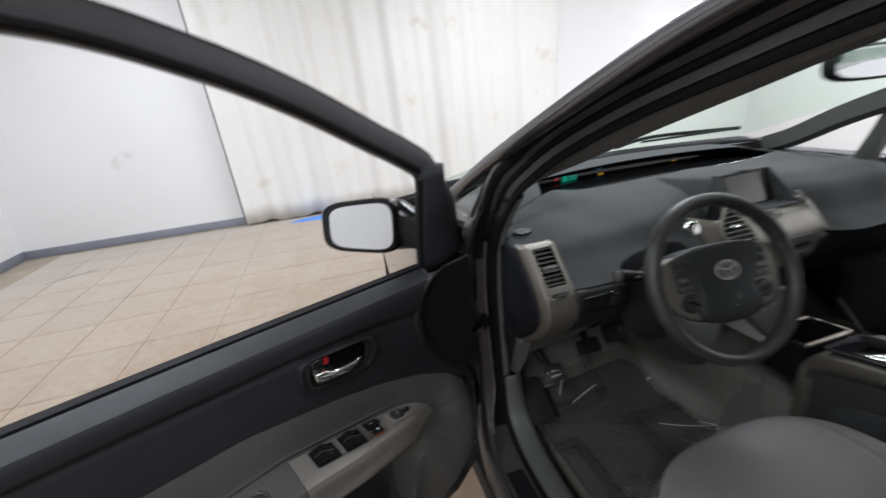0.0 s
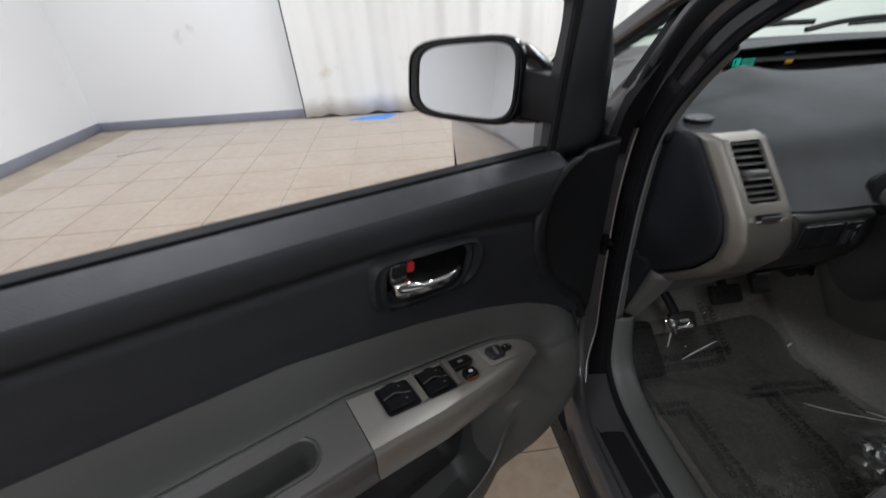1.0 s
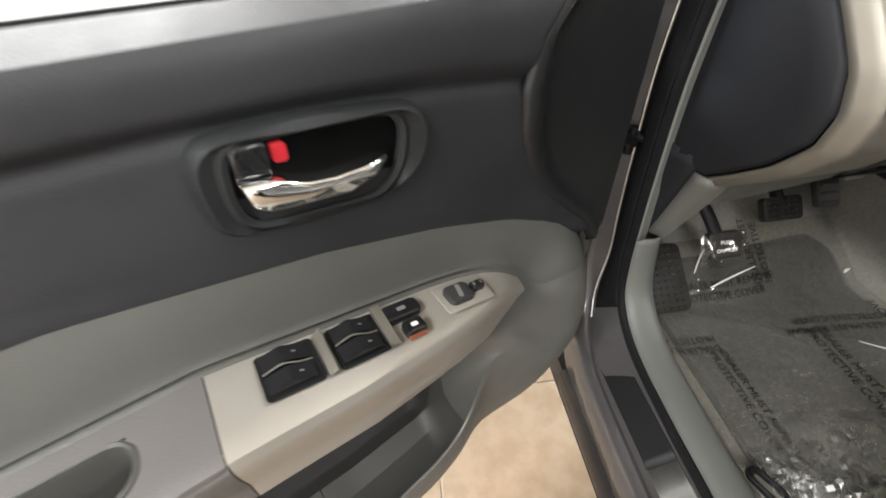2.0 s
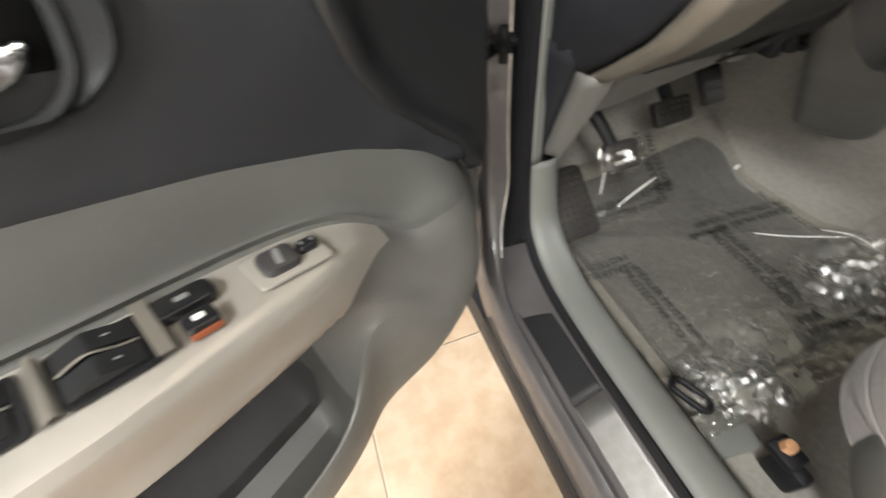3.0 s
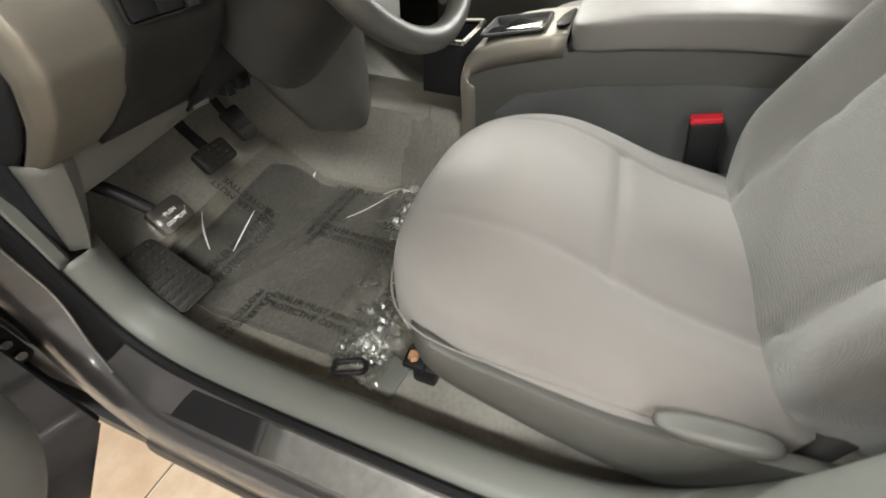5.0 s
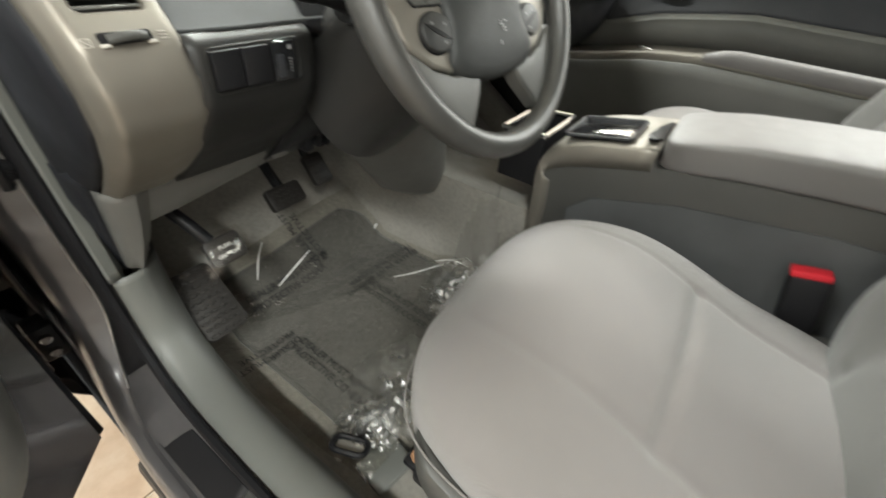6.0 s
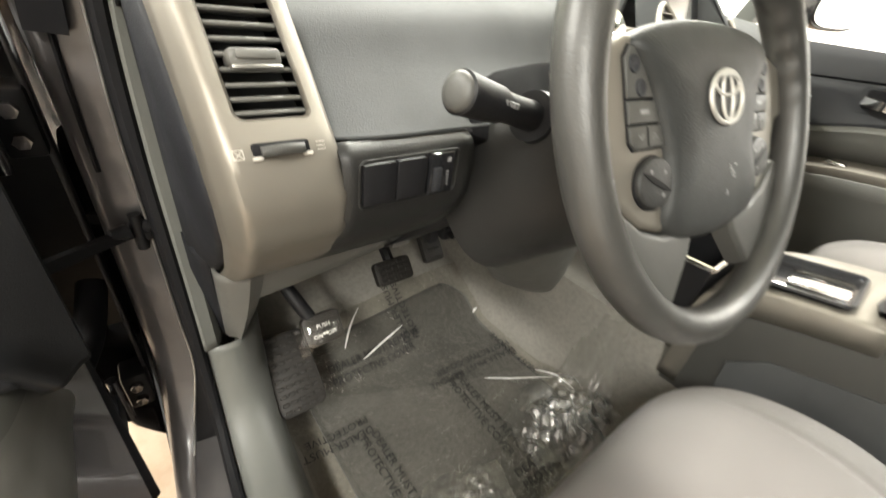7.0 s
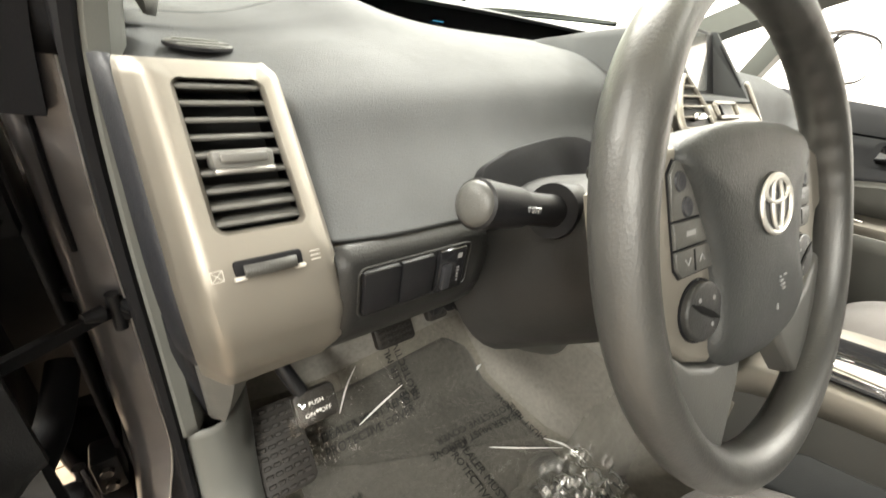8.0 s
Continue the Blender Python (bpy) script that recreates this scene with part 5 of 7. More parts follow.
loop = [(iv0, j) for j in range(iu0, iu1)] + [(i, iu1) for i in range(iv0, iv1)] + [(iv1, j) for j in range(iu1, iu0, -1)] + [(i, iu0) for i in range(iv1, iv0, -1)]
mid_x = sum(vs[i][j].co.x for i, j in loop) / len(loop)
lip, mouth_ring = [vs[i][j] for i, j in loop], []
for v in lip:
    mouth_ring.append(bm.verts.new((lerp(v.co.x, mid_x, 0.05), v.co.y + 0.003, v.co.z)))
for k in range(len(lip)):
    n = (k + 1) % len(lip)
    bm.faces.new((lip[k], lip[n], mouth_ring[n], mouth_ring[k]))
corners = (0, iu1 - iu0, iu1 - iu0 + iv1 - iv0, 2 * (iu1 - iu0) + iv1 - iv0)
for ringed in (lip, mouth_ring):
    was, n = [v.co.copy() for v in ringed], len(ringed)
    for c in corners:
        on, back, r = (was[(c + 3) % n] - was[c]).normalized(), (was[c - 3] - was[c]).normalized(), 0.0085
        for k in range(-8, 9):
            t = (was[(c + k) % n] - was[c]).length
            if t < r:
                a = (1 - t / r) * math.pi / 4
                p, q = r - r * math.sin(a), r - r * math.cos(a)
                ringed[(c + k) % n].co = was[c] + (on * p + back * q if k >= 0 else back * p + on * q)
ring_at = [v.co.copy() for v in mouth_ring]
bez = part("vent_bezel", bm, "silver", dash, "champagne silver bezel round the end vent")
md = bez.modifiers.new("thick", "SOLIDIFY")
md.thickness = 0.003
md.offset = -1 if bez.data.polygons[0].normal.y < 0 else 1
# vent well, its shade put into a near-black colour, and slats
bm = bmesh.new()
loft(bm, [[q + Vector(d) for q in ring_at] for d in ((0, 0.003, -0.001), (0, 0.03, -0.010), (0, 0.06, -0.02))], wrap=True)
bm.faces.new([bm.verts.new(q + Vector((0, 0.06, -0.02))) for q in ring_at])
well = part("vent_well", bm, "recess_shade", dash, "inside of the air vent, painted near-black for its shade")
for k in range(9):
    v = lerp(VT + 0.018, VB - 0.018, k / 8)
    xl, xr, y, z = bezel_row(v)
    a, b = lerp(xl, xr, UL - 0.01), lerp(xl, xr, UR + 0.01)
    bm = bmesh.new()
    box(bm, (a, -0.001, -0.0016), (b, 0.020, 0.0016), 0.0012, pose(0, y + 0.0035, z, -14, 0, 0), seg=1)
    part("slat", bm, "gray", well)
xl, xr, y, z = bezel_row(lerp(VT, VB, 0.53))
bm = bmesh.new()
TAB = pose(lerp(xl, xr, 0.57), y + 0.002, z, -18, 0, 0)
box(bm, (-0.017, -0.010, -0.005), (0.017, 0.01, 0.006), 0.003, TAB)
box(bm, (-0.013, -0.0125, -0.0010), (0.013, -0.008, 0.0045), 0.0016, TAB)
tab = part("vent_tab", bm, "gray", well, "gray sliding vent tab")
bm = bmesh.new()
box(bm, (-0.0165, -0.0120, -0.0072), (0.0165, -0.002, -0.0042), 0.0013, TAB)
part("tab_lip", bm, "steel", tab, "bright lip of the vent tab")
# thumb wheel under the vent, marks beside it
xl, xr, y, z = bezel_row(0.452)
bm = bmesh.new()
box(bm, (-0.019, -0.002, -0.0048), (0.019, 0.006, 0.0048), 0.002, pose(lerp(xl, xr, 0.54), y - 0.0028, z, -30, 0, 0))
part("wheel_slot", bm, "rubber", bez)
for dx in (-0.0165, 0.0165):
    bm = bmesh.new()
    box(bm, (dx - 0.0032, -0.0034, -0.0066), (dx + 0.0032, 0.002, -0.0040), 0.0008, pose(lerp(xl, xr, 0.54), y - 0.0028, z, -30, 0, 0))
    part("wheel_stop", bm, "print_silver", bez)
bm = bmesh.new()
rows = [[(x, -0.0065 * math.cos(1.3 * x / 0.0145) - 0.0007 * (k % 2), zz) for zz in (-0.0034, 0.0034)] for k, x in enumerate(np.linspace(-0.0145, 0.0145, 41))]
loft(bm, rows)
bmesh.ops.transform(bm, matrix=pose(lerp(xl, xr, 0.54), y - 0.0062, z, -30, 0, 0), verts=bm.verts)
part("thumb_wheel", bm, "shield", bez, "ribbed gray thumb wheel").modifiers.new("thick", "SOLIDIFY").thickness = 0.003
bm = bmesh.new()
mark = pose(lerp(xl, xr, 0.86), y - 0.0042, z, -30, 0, 0)
for k in range(3):
    box(bm, (-0.003, -0.0004, -0.003 + k * 0.0026), (0.003, 0.0004, -0.0024 + k * 0.0026), 0, mark)
part("vent_mark", bm, "print_silver", bez, smooth=False)
bm = bmesh.new()
mark = pose(lerp(xl, xr, 0.21), y - 0.0042, z - 0.001, -30, 0, 0)
for a, b in (((-1, -1), (1, -1)), ((1, -1), (1, 1)), ((1, 1), (-1, 1)), ((-1, 1), (-1, -1)), ((-1, -1), (1, 1)), ((1, -1), (-1, 1))):
    rod(bm, mark @ Vector((a[0] * 0.003, 0, a[1] * 0.003)), mark @ Vector((b[0] * 0.003, 0, b[1] * 0.003)), 0.0003, n=4)
part("vent_mark", bm, "print_silver", bez, smooth=False)

# the dark end cap beside the bezel, facing the door
bm = bmesh.new()
rows = []
for v in np.linspace(0, 1, 30):
    xl, xr, y, z = bezel_row(v)
    yy, zz = y + 0.014, z
    rows.append([(xl - 0.001, yy + 0.009, zz), (xl - 0.006, yy + 0.016, zz), (xl - 0.012, yy + 0.034, zz * 0.98 + 0.016), (-0.7005, max(yy + 0.05, 0.07), lerp(zz, 0.85, 0.1)), (-0.6995, 0.12, lerp(zz, 0.85, 0.15))])
loft(bm, rows)
part("end_cap", bm, "cap", dash, "dark blue-gray dashboard end cap").modifiers.new("thick", "SOLIDIFY").thickness = 0.003

# lower fascia with the switch panel
def low_profile(x):
    return [(-0.086, 0.896), (-0.098, 0.890), (-0.103, 0.878), (-0.104, 0.860), (-0.098, 0.828), (-0.068, 0.788), (-0.024, 0.750), (0.010, 0.722), (0.026, 0.708)]


bm = bmesh.new()
loft(bm, skin(np.linspace(-0.606, -0.475, 12), low_profile, 3))
fascia = part("lower_fascia", bm, "fascia", dash, "dark gray lower fascia with blank switches")
fascia.modifiers.new("thick", "SOLIDIFY").thickness = 0.004
bm = bmesh.new()
sweep(bm, [(x, -0.1055 , z) for x, z in [(-0.545 + a, 0.867 + b) for a, b in rounded(0.098, 0.040, 0.006)]], ring(0.0011, n=6), closed=True, up=(0, 1, 0))
part("panel_rim", bm, "fascia", fascia)
for k, x in enumerate((-0.577, -0.547)):
    bm = bmesh.new()
    box(bm, (x - 0.0142, -0.1085, 0.850), (x + 0.0142, -0.103, 0.884), 0.001)
    part("blank_switch", bm, "black", fascia, "blank black switch cover")
bm = bmesh.new()
box(bm, (-0.529, -0.109, 0.848), (-0.503, -0.103, 0.886), 0.0012)
dim = part("dimmer_switch", bm, "gloss_black", fascia, "black dimmer switch with white marks")
bm = bmesh.new()
box(bm, (-0.526, -0.112, 0.852), (-0.518, -0.108, 0.874), 0.001)
part("dimmer_wheel", bm, "charcoal", dim)
bm = bmesh.new()
for k in range(5):
    box(bm, (-0.5118 + 0.0004 * k, -0.1098, 0.868 - 0.003 * k), (-0.509, -0.1092, 0.8692 - 0.003 * k))
box(bm, (-0.512, -0.1098, 0.8775), (-0.508, -0.1092, 0.8815))
part("dimmer_mark", bm, "rim_gray", dim, smooth=False)
# gray under-dash panel below the fascia: deep beside the kick lug, running out at the column
def under_low(x):
    return table(x, [(-0.66, 0.652), (-0.60, 0.657), (-0.40, 0.684), (-0.34, 0.690)])


bm = bmesh.new()
loft(bm, [[(x, 0.036, 0.716), (x, 0.034, 0.702), (x, 0.050, under_low(x) + 0.004), (x, 0.054, under_low(x)), (x, 0.075, under_low(x) + 0.002), (x, 0.17, under_low(x) + 0.010)] for x in np.linspace(-0.66, -0.34, 18)])
part("under_panel", bm, "gray", dash, "gray panel under the lower fascia").modifiers.new("thick", "SOLIDIFY").thickness = 0.003
bm = bmesh.new()
box(bm, (-0.418, 0.010, 0.690), (-0.402, 0.036, 0.712), 0.003)
box(bm, (-0.398, 0.004, 0.694), (-0.372, 0.034, 0.716), 0.004)
rod(bm, (-0.386, 0.004, 0.704), (-0.386, -0.003, 0.704), 0.006, 0.005, 10)
part("connector", bm, "black", dash, "small black diagnostic connector under the fascia")
bm = bmesh.new()
box(bm, (-0.470, 0.026, 0.690), (-0.440, 0.040, 0.704), 0.003)
part("panel_clip", bm, "gray", dash)
# kick panel lug below the bezel
bm = bmesh.new()
rows = []
for f in np.linspace(0, 1, 10):
    z, y = lerp(0.722, 0.575, f), lerp(0.028, 0.088, f)
    wl, wr = lerp(-0.684, -0.680, f), lerp(-0.638, -0.662, f ** 2)
    rows.append([(wl - 0.003, y + 0.02, z), (wl - 0.002, y + 0.006, z), (wl, y, z), (wl + 0.008, y - 0.008, z), (lerp(wl, wr, 0.6), y - 0.014, z), (wr, y - 0.004, z), (wr + 0.006, y + 0.03, z + 0.004), (wr + 0.005, y + 0.09, z + 0.01)])
rows.append([(p[0], p[1] + 0.015, 0.568) for p in rows[-1]])
loft(bm, rows)
part("kick_lug", bm, "gray", dash, "gray plastic lug below the end bezel").modifiers.new("thick", "SOLIDIFY").thickness = 0.003
# dark tail of the end cap between lug and post trim
bm = bmesh.new()
rows = []
for f in np.linspace(0, 1, 10):
    z, y = lerp(0.745, 0.566, f), lerp(0.028, 0.088, f)
    rows.append([(lerp(-0.690, -0.681, f), y + 0.012, z), (lerp(-0.697, -0.690, f), y + 0.024, z), (-0.702, max(y + 0.045, 0.085), z), (-0.703, 0.125, z)])
loft(bm, rows)
part("cap_tail", bm, "cap", dash, "dark lower end of the dashboard cap").modifiers.new("thick", "SOLIDIFY").thickness = 0.003
bm = bmesh.new()
rows = [[(-0.692, 0.118, z), (-0.688, 0.15, z), (-0.675, 0.2, z), (-0.66, 0.30, z), (-0.65, 0.42, z)] for f, z in zip(np.linspace(0, 1, 6), np.linspace(0.72, 0.30, 6))]
loft(bm, rows)
part("kick_panel", bm, "shield", dash, "gray kick panel beside the footwell").modifiers.new("thick", "SOLIDIFY").thickness = 0.004

# dash behind the wheel and on to the passenger's side
def mid_profile(x):
    return [(-0.084, 0.898), (-0.10, 0.885), (-0.098, 0.84), (-0.07, 0.78), (-0.01, 0.72), (0.05, 0.68)]


bm = bmesh.new()
loft(bm, skin(np.linspace(-0.475, -0.28, 8), lambda x: [(-0.086, 0.896), (-0.07, 0.87), (-0.05, 0.82), (-0.02, 0.75), (0.04, 0.69)], 3))
part("column_surround", bm, "black", dash, "black panel round the steering column").modifiers.new("thick", "SOLIDIFY").thickness = 0.004
bm = bmesh.new()
loft(bm, skin(np.linspace(-0.28, 0.70, 24), mid_profile, 3))
part("lower_dash", bm, "black", dash, "dark lower dash on the passenger's side").modifiers.new("thick", "SOLIDIFY").thickness = 0.004
# dark arch in the pad over the column
bm = bmesh.new()
slab(bm, [(q.x, q.y) for q in smooth_line([(-0.070, -0.03, 0), (-0.078, 0.004, 0), (-0.068, 0.024, 0), (-0.042, 0.034, 0), (-0.02, 0.040, 0), (0.06, 0.048, 0), (0.11, 0.035, 0), (0.12, 0.0, 0), (0.1, -0.03, 0)], 4, closed=True)], 0.012, basis((-0.385, -0.068, 0.902), (1, 0, 0), (0, 0.62, 0.78)), 0.003)
part("column_arch", bm, "rubber", dash, "dark arch over the steering column")

# centre hood with the screen, vents, and the silver stack
bm = bmesh.new()
rows = []
for f in np.linspace(0, 1, 14):
    y = lerp(-0.006, 0.34, f)
    top = table(y, [(-0.006, 1.074), (0.10, 1.056), (0.20, 1.036), (0.28, 1.018), (0.34, 1.004)])
    wl, wr = table(y, [(-0.006, -0.128), (0.10, -0.115), (0.22, -0.085), (0.34, -0.04)]), lerp(0.030, 0.30, f ** 0.8)
    rows.append(smooth_line([(wl - 0.02, y + 0.004, 0.965), (wl - 0.006, y + 0.002, lerp(1.0, top, 0.7)), (wl + 0.01, y, top - 0.004), (wl + 0.05, y, top), (lerp(wl, wr, 0.5), y, top + 0.004), (wr - 0.05, y, top), (wr - 0.01, y, top - 0.005), (wr + 0.03, y + 0.02, lerp(0.99, top, 0.7)), (wr + 0.09, y + 0.03, 0.985)], 3))
loft(bm, rows)
hood = part("screen_hood", bm, "dash", dash, "slate gray hood over the centre screen")
hood.modifiers.new("thick", "SOLIDIFY").thickness = 0.006
SC = basis((-0.048, -0.026, 1.031), (1, 0.03, 0), (0, 0.42, 0.9))
bm = bmesh.new()
slab(bm, rounded(0.168, 0.098, 0.008), 0.012, SC @ pose(0, 0, -0.012), 0.003)
scr = part("screen", bm, "black", dash, "centre screen, switched off, gray and glossy")
bm = bmesh.new()
slab(bm, rounded(0.122, 0.078, 0.004), 0.002, SC @ pose(-0.012, 0.002, 0))
part("screen_glass", bm, "lens_gray", scr)
# cheeks beside the screen, each with a slot along its edge, and the ledge below it
for x0, x1, d in ((0.034, 0.050, 1), (-0.130, -0.133, -1)):
    bm = bmesh.new()
    loft(bm, [[(x0 + e, 0.010, 1.073), (x0 + e, -0.008, 1.075), (lerp(x0, x1, 0.5) + e, -0.040, 1.042), (x1 + e, -0.070, 1.011), (x1 + e, -0.086, 0.993), (x0 + e, -0.030, 0.990)] for e in (0.0, 0.007 * d)], wrap=True, caps=True)
    cheek = part("screen_cheek", bm, "dash", scr, "slate gray cheek of the screen", smooth=False)
    bm = bmesh.new()
    tube(bm, [(x0 - 0.001 * d, -0.022, 1.058), (lerp(x0, x1, 0.9) - 0.001 * d, -0.068, 1.010), (lerp(x0, x1, 0.9) - 0.001 * d, -0.062, 1.008)], 0.0012, 6)
    part("cheek_slot", bm, "black", cheek)
bm = bmesh.new()
loft(bm, [[(x, -0.030, 0.994), (x, -0.060, 0.995), (x, -0.082, 0.9965), (x, -0.087, 0.993), (x, -0.085, 0.988)] for x in np.linspace(-0.134, 0.056, 6)])
part("screen_ledge", bm, "dash", scr, "slate gray ledge below the screen")
bm = bmesh.new()
rows = []
for f in np.linspace(0, 1, 12):
    z = lerp(0.990, 0.80, f)
    y = table(z, [(0.80, -0.075), (0.86, -0.135), (0.93, -0.142), (0.968, -0.112), (0.990, -0.088)])
    hw = lerp(0.165, 0.135, f)
    rows.append(smooth_line([(-0.06 - hw - 0.02, y + 0.06, z), (-0.06 - hw, y + 0.02, z), (-0.06 - hw + 0.02, y + 0.004, z), (-0.06, y, z), (-0.06 + hw - 0.02, y + 0.004, z), (-0.06 + hw, y + 0.02, z), (-0.06 + hw + 0.02, y + 0.06, z)], 3))
loft(bm, rows)
stack = part("stack_panel", bm, "silver", dash, "champagne silver centre stack with buttons")
stack.modifiers.new("thick", "SOLIDIFY").thickness = 0.004
bm = bmesh.new()
HZ = basis((-0.068, -0.0985, 0.9825), (1, 0, 0), (0, 0.70, 0.72))
sweep(bm, [HZ @ Vector((x, y, 0.003)) for x, y in rounded(0.070, 0.020, 0.004)], ring(0.0028, n=6), closed=True)
part("button_rim", bm, "silver", stack)
bm = bmesh.new()
slab(bm, rounded(0.036, 0.017, 0.002), 0.004, HZ, 0.001)
part("hazard_button", bm, "black", stack, "dark button on the centre stack")
for r, z in enumerate((0.925, 0.905, 0.885)):
    bm = bmesh.new()
    slab(bm, rounded(0.2, 0.010, 0.002), 0.003, basis((-0.06, -0.140, z), (1, 0, 0), (0, 0.05, 1)), 0.001)
    part("stack_button", bm, "arm" if r != 1 else "black", stack)
bm = bmesh.new()
slab(bm, rounded(0.16, 0.030, 0.004), 0.003, basis((-0.06, -0.130, 0.853), (1, 0, 0), (0, -0.2, 1)), 0.001)
part("disc_slot", bm, "gloss_black", stack)


FACE = basis((0, -0.0760, 1.0150), (1, 0, 0), (0, 0.70, 0.72))   # plane of the stack's face
FIN_L = [(-0.02, 0.0), (-0.05, -0.024), (-0.073, -0.055), (-0.072, -0.082), (-0.05, -0.112), (-0.002, -0.112), (0.006, -0.08), (0.002, -0.045), (-0.008, -0.016)]


def fin_vent(m, s, narrow):
    """A leaf-shaped vent, its point up; s mirrors it, narrow squeezes it."""
    pts = [(p.x, p.y) for p in smooth_line([(x * s * narrow, y, 0) for x, y in FIN_L], 5, closed=True)]
    # flat near-black slab stands for the vent's shaded depth
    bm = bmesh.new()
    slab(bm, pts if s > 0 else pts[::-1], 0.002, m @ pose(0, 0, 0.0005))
    v = part("centre_vent", bm, "recess_shade", dash, "fin-shaped centre air vent, its shaded inside painted black, in a silver rim")
    bm = bmesh.new()
    sweep(bm, [m @ Vector((x, y, 0.003)) for x, y in pts], ring(0.0034, n=8), closed=True)
    part("vent_rim", bm, "silver", v)
    for k in range(8):
        y = -0.014 - k * 0.0125
        xs = []
        for (xa, ya), (xb, yb) in zip(pts, pts[1:] + pts[:1]):
            if (ya - y) * (yb - y) < 0:
                xs.append(lerp(xa, xb, (y - ya) / (yb - ya)))
        if len(xs) < 2:
            continue
        bm = bmesh.new()
        box(bm, (min(xs) + 0.001, y - 0.0011, 0.002), (max(xs) - 0.001, y + 0.0011, 0.0060), 0.0005, m, seg=1)
        part("slat", bm, "silver", v)
    return v


lv = fin_vent(FACE @ pose(-0.160, 0, 0), 1, 1.0)
bm = bmesh.new()
slab(bm, rounded(0.026, 0.008, 0.003), 0.005, FACE @ pose(-0.192, -0.052, 0.004), 0.0015)
part("vent_tab", bm, "chrome", lv, "bright tab of the vent")
fin_vent(basis((0.062, -0.070, 1.013), (0.86, 0.5, 0), (0.1, 0.69, 0.71)), -1, 0.7)
# round badge-like knob left of the centre vent
bm = bmesh.new()
slab(bm, [(0.019 * math.cos(a), 0.019 * math.sin(a)) for a in np.linspace(0, 2 * math.pi, 25)[:-1]], 0.010, basis((-0.295, -0.088, 0.985), (1, 0.0, 0), (0, 0.45, 0.9)), 0.003)
part("start_button", bm, "chrome", dash, "round bright start button")

# ---- steering wheel, column and stalks ----
WC, WA = (-0.373, -0.246, 0.946), 28.0
WH = basis(WC, (0.998, -0.06, 0), (0, math.sin(radians(WA)), math.cos(radians(WA))))   # z of it points at the driver
wheel = thing("steering_wheel", "dark gray leather steering wheel with silver spokes", "steering wheel", m=WH)
R = 0.160
bm = bmesh.new()
path, n = [], 320
for i in range(n):
    a = 2 * math.pi * i / n
    path.append((R * math.cos(a), R * math.sin(a) * 0.985, 0))
rows = []
for i, p in enumerate(path):
    a = 2 * math.pi * i / n
    out = Vector((math.cos(a), math.sin(a), 0))
    grip = 1 + 0.10 * math.exp(-((math.degrees(a) - 150) / 18) ** 2) + 0.10 * math.exp(-((math.degrees(a) - 30) / 18) ** 2)
    lumps = 0.0007 * math.cos(a * 40) * step(-0.1, 0.15, a) * (1 - step(1.0, 1.3, a))
    rows.append([Vector(p) + out * (0.0138 * grip * math.cos(b) + lumps * max(0.0, -math.cos(b)) ** 1.5) + Vector((0, 0, 0.0150 * grip * math.sin(b))) for b in np.linspace(0, 2 * math.pi, 17)[:-1]])
loft(bm, rows, wrap=True, close=True)
part("rim", bm, "leather", wheel, "dark gray leather rim, worn smooth")
# airbag pad: wide at the top, waisted between the switch pods
bm = bmesh.new()
PAD = [(0.0, 0.070), (0.05, 0.068), (0.086, 0.061), (0.101, 0.052), (0.094, 0.040), (0.081, 0.022), (0.074, 0.0), (0.069, -0.020), (0.070, -0.038), (0.074, -0.054), (0.075, -0.067), (0.060, -0.080), (0.03, -0.086)]
outline = smooth_line([(x, y, 0) for x, y in PAD] + [(0.0, -0.088, 0)] + [(-x, y, 0) for x, y in PAD[:0:-1]], 4, closed=True)
rows = [[Vector((p.x * k, p.y * k, z)) for p in outline] for k, z in ((0.97, -0.06), (1.0, -0.03), (1.0, -0.008), (0.985, -0.002), (0.95, 0.0015), (0.86, 0.0045), (0.6, 0.0070), (0.2, 0.0082))]
loft(bm, rows, wrap=True, caps=True)
part("hub_pad", bm, "hub", wheel, "dark slate grained hub pad")
# emblem: plain chrome ovals in a shallow dish
bm = bmesh.new()
slab(bm, [(0.028 * math.cos(a), 0.014 + 0.021 * math.sin(a)) for a in np.linspace(0, 2 * math.pi, 33)[:-1]], 0.0016, pose(0, 0, 0.0070), 0.0006)
part("emblem_dish", bm, "graphite", wheel)
bm = bmesh.new()
em = [Vector((0.0255 * math.cos(a), 0.014 + 0.0185 * math.sin(a), 0.0092)) for a in np.linspace(0, 2 * math.pi, 41)[:-1]]
sweep(bm, em, ring(0.0018, n=8), closed=True)
emblem = part("emblem", bm, "emblem", wheel, "chrome oval emblem")
bm = bmesh.new()
sweep(bm, [Vector((0.0085 * math.cos(a), 0.014 + 0.0165 * math.sin(a), 0.0096)) for a in np.linspace(0, 2 * math.pi, 31)[:-1]], ring(0.0014, n=8), closed=True)
part("emblem_bar", bm, "emblem", emblem)
bm = bmesh.new()
sweep(bm, [Vector((0.019 * math.cos(a), 0.023 + 0.0078 * math.sin(a), 0.0096)) for a in np.linspace(0, 2 * math.pi, 31)[:-1]], ring(0.0014, n=8), closed=True)
part("emblem_bar", bm, "emblem", emblem)
# worn print below the emblem
bm = bmesh.new()
for k in range(9):
    w, y = 0.0016 + 0.001 * (k % 3), -0.036 - 0.003 * (k % 4)
    x = 0.006 + 0.0024 * (k % 5)
    box(bm, (x, y - 0.0007, 0.0045), (x + w, y + 0.0007, 0.0083))
box(bm, (0.002, -0.058, 0.0045), (0.004, -0.054, 0.0074))
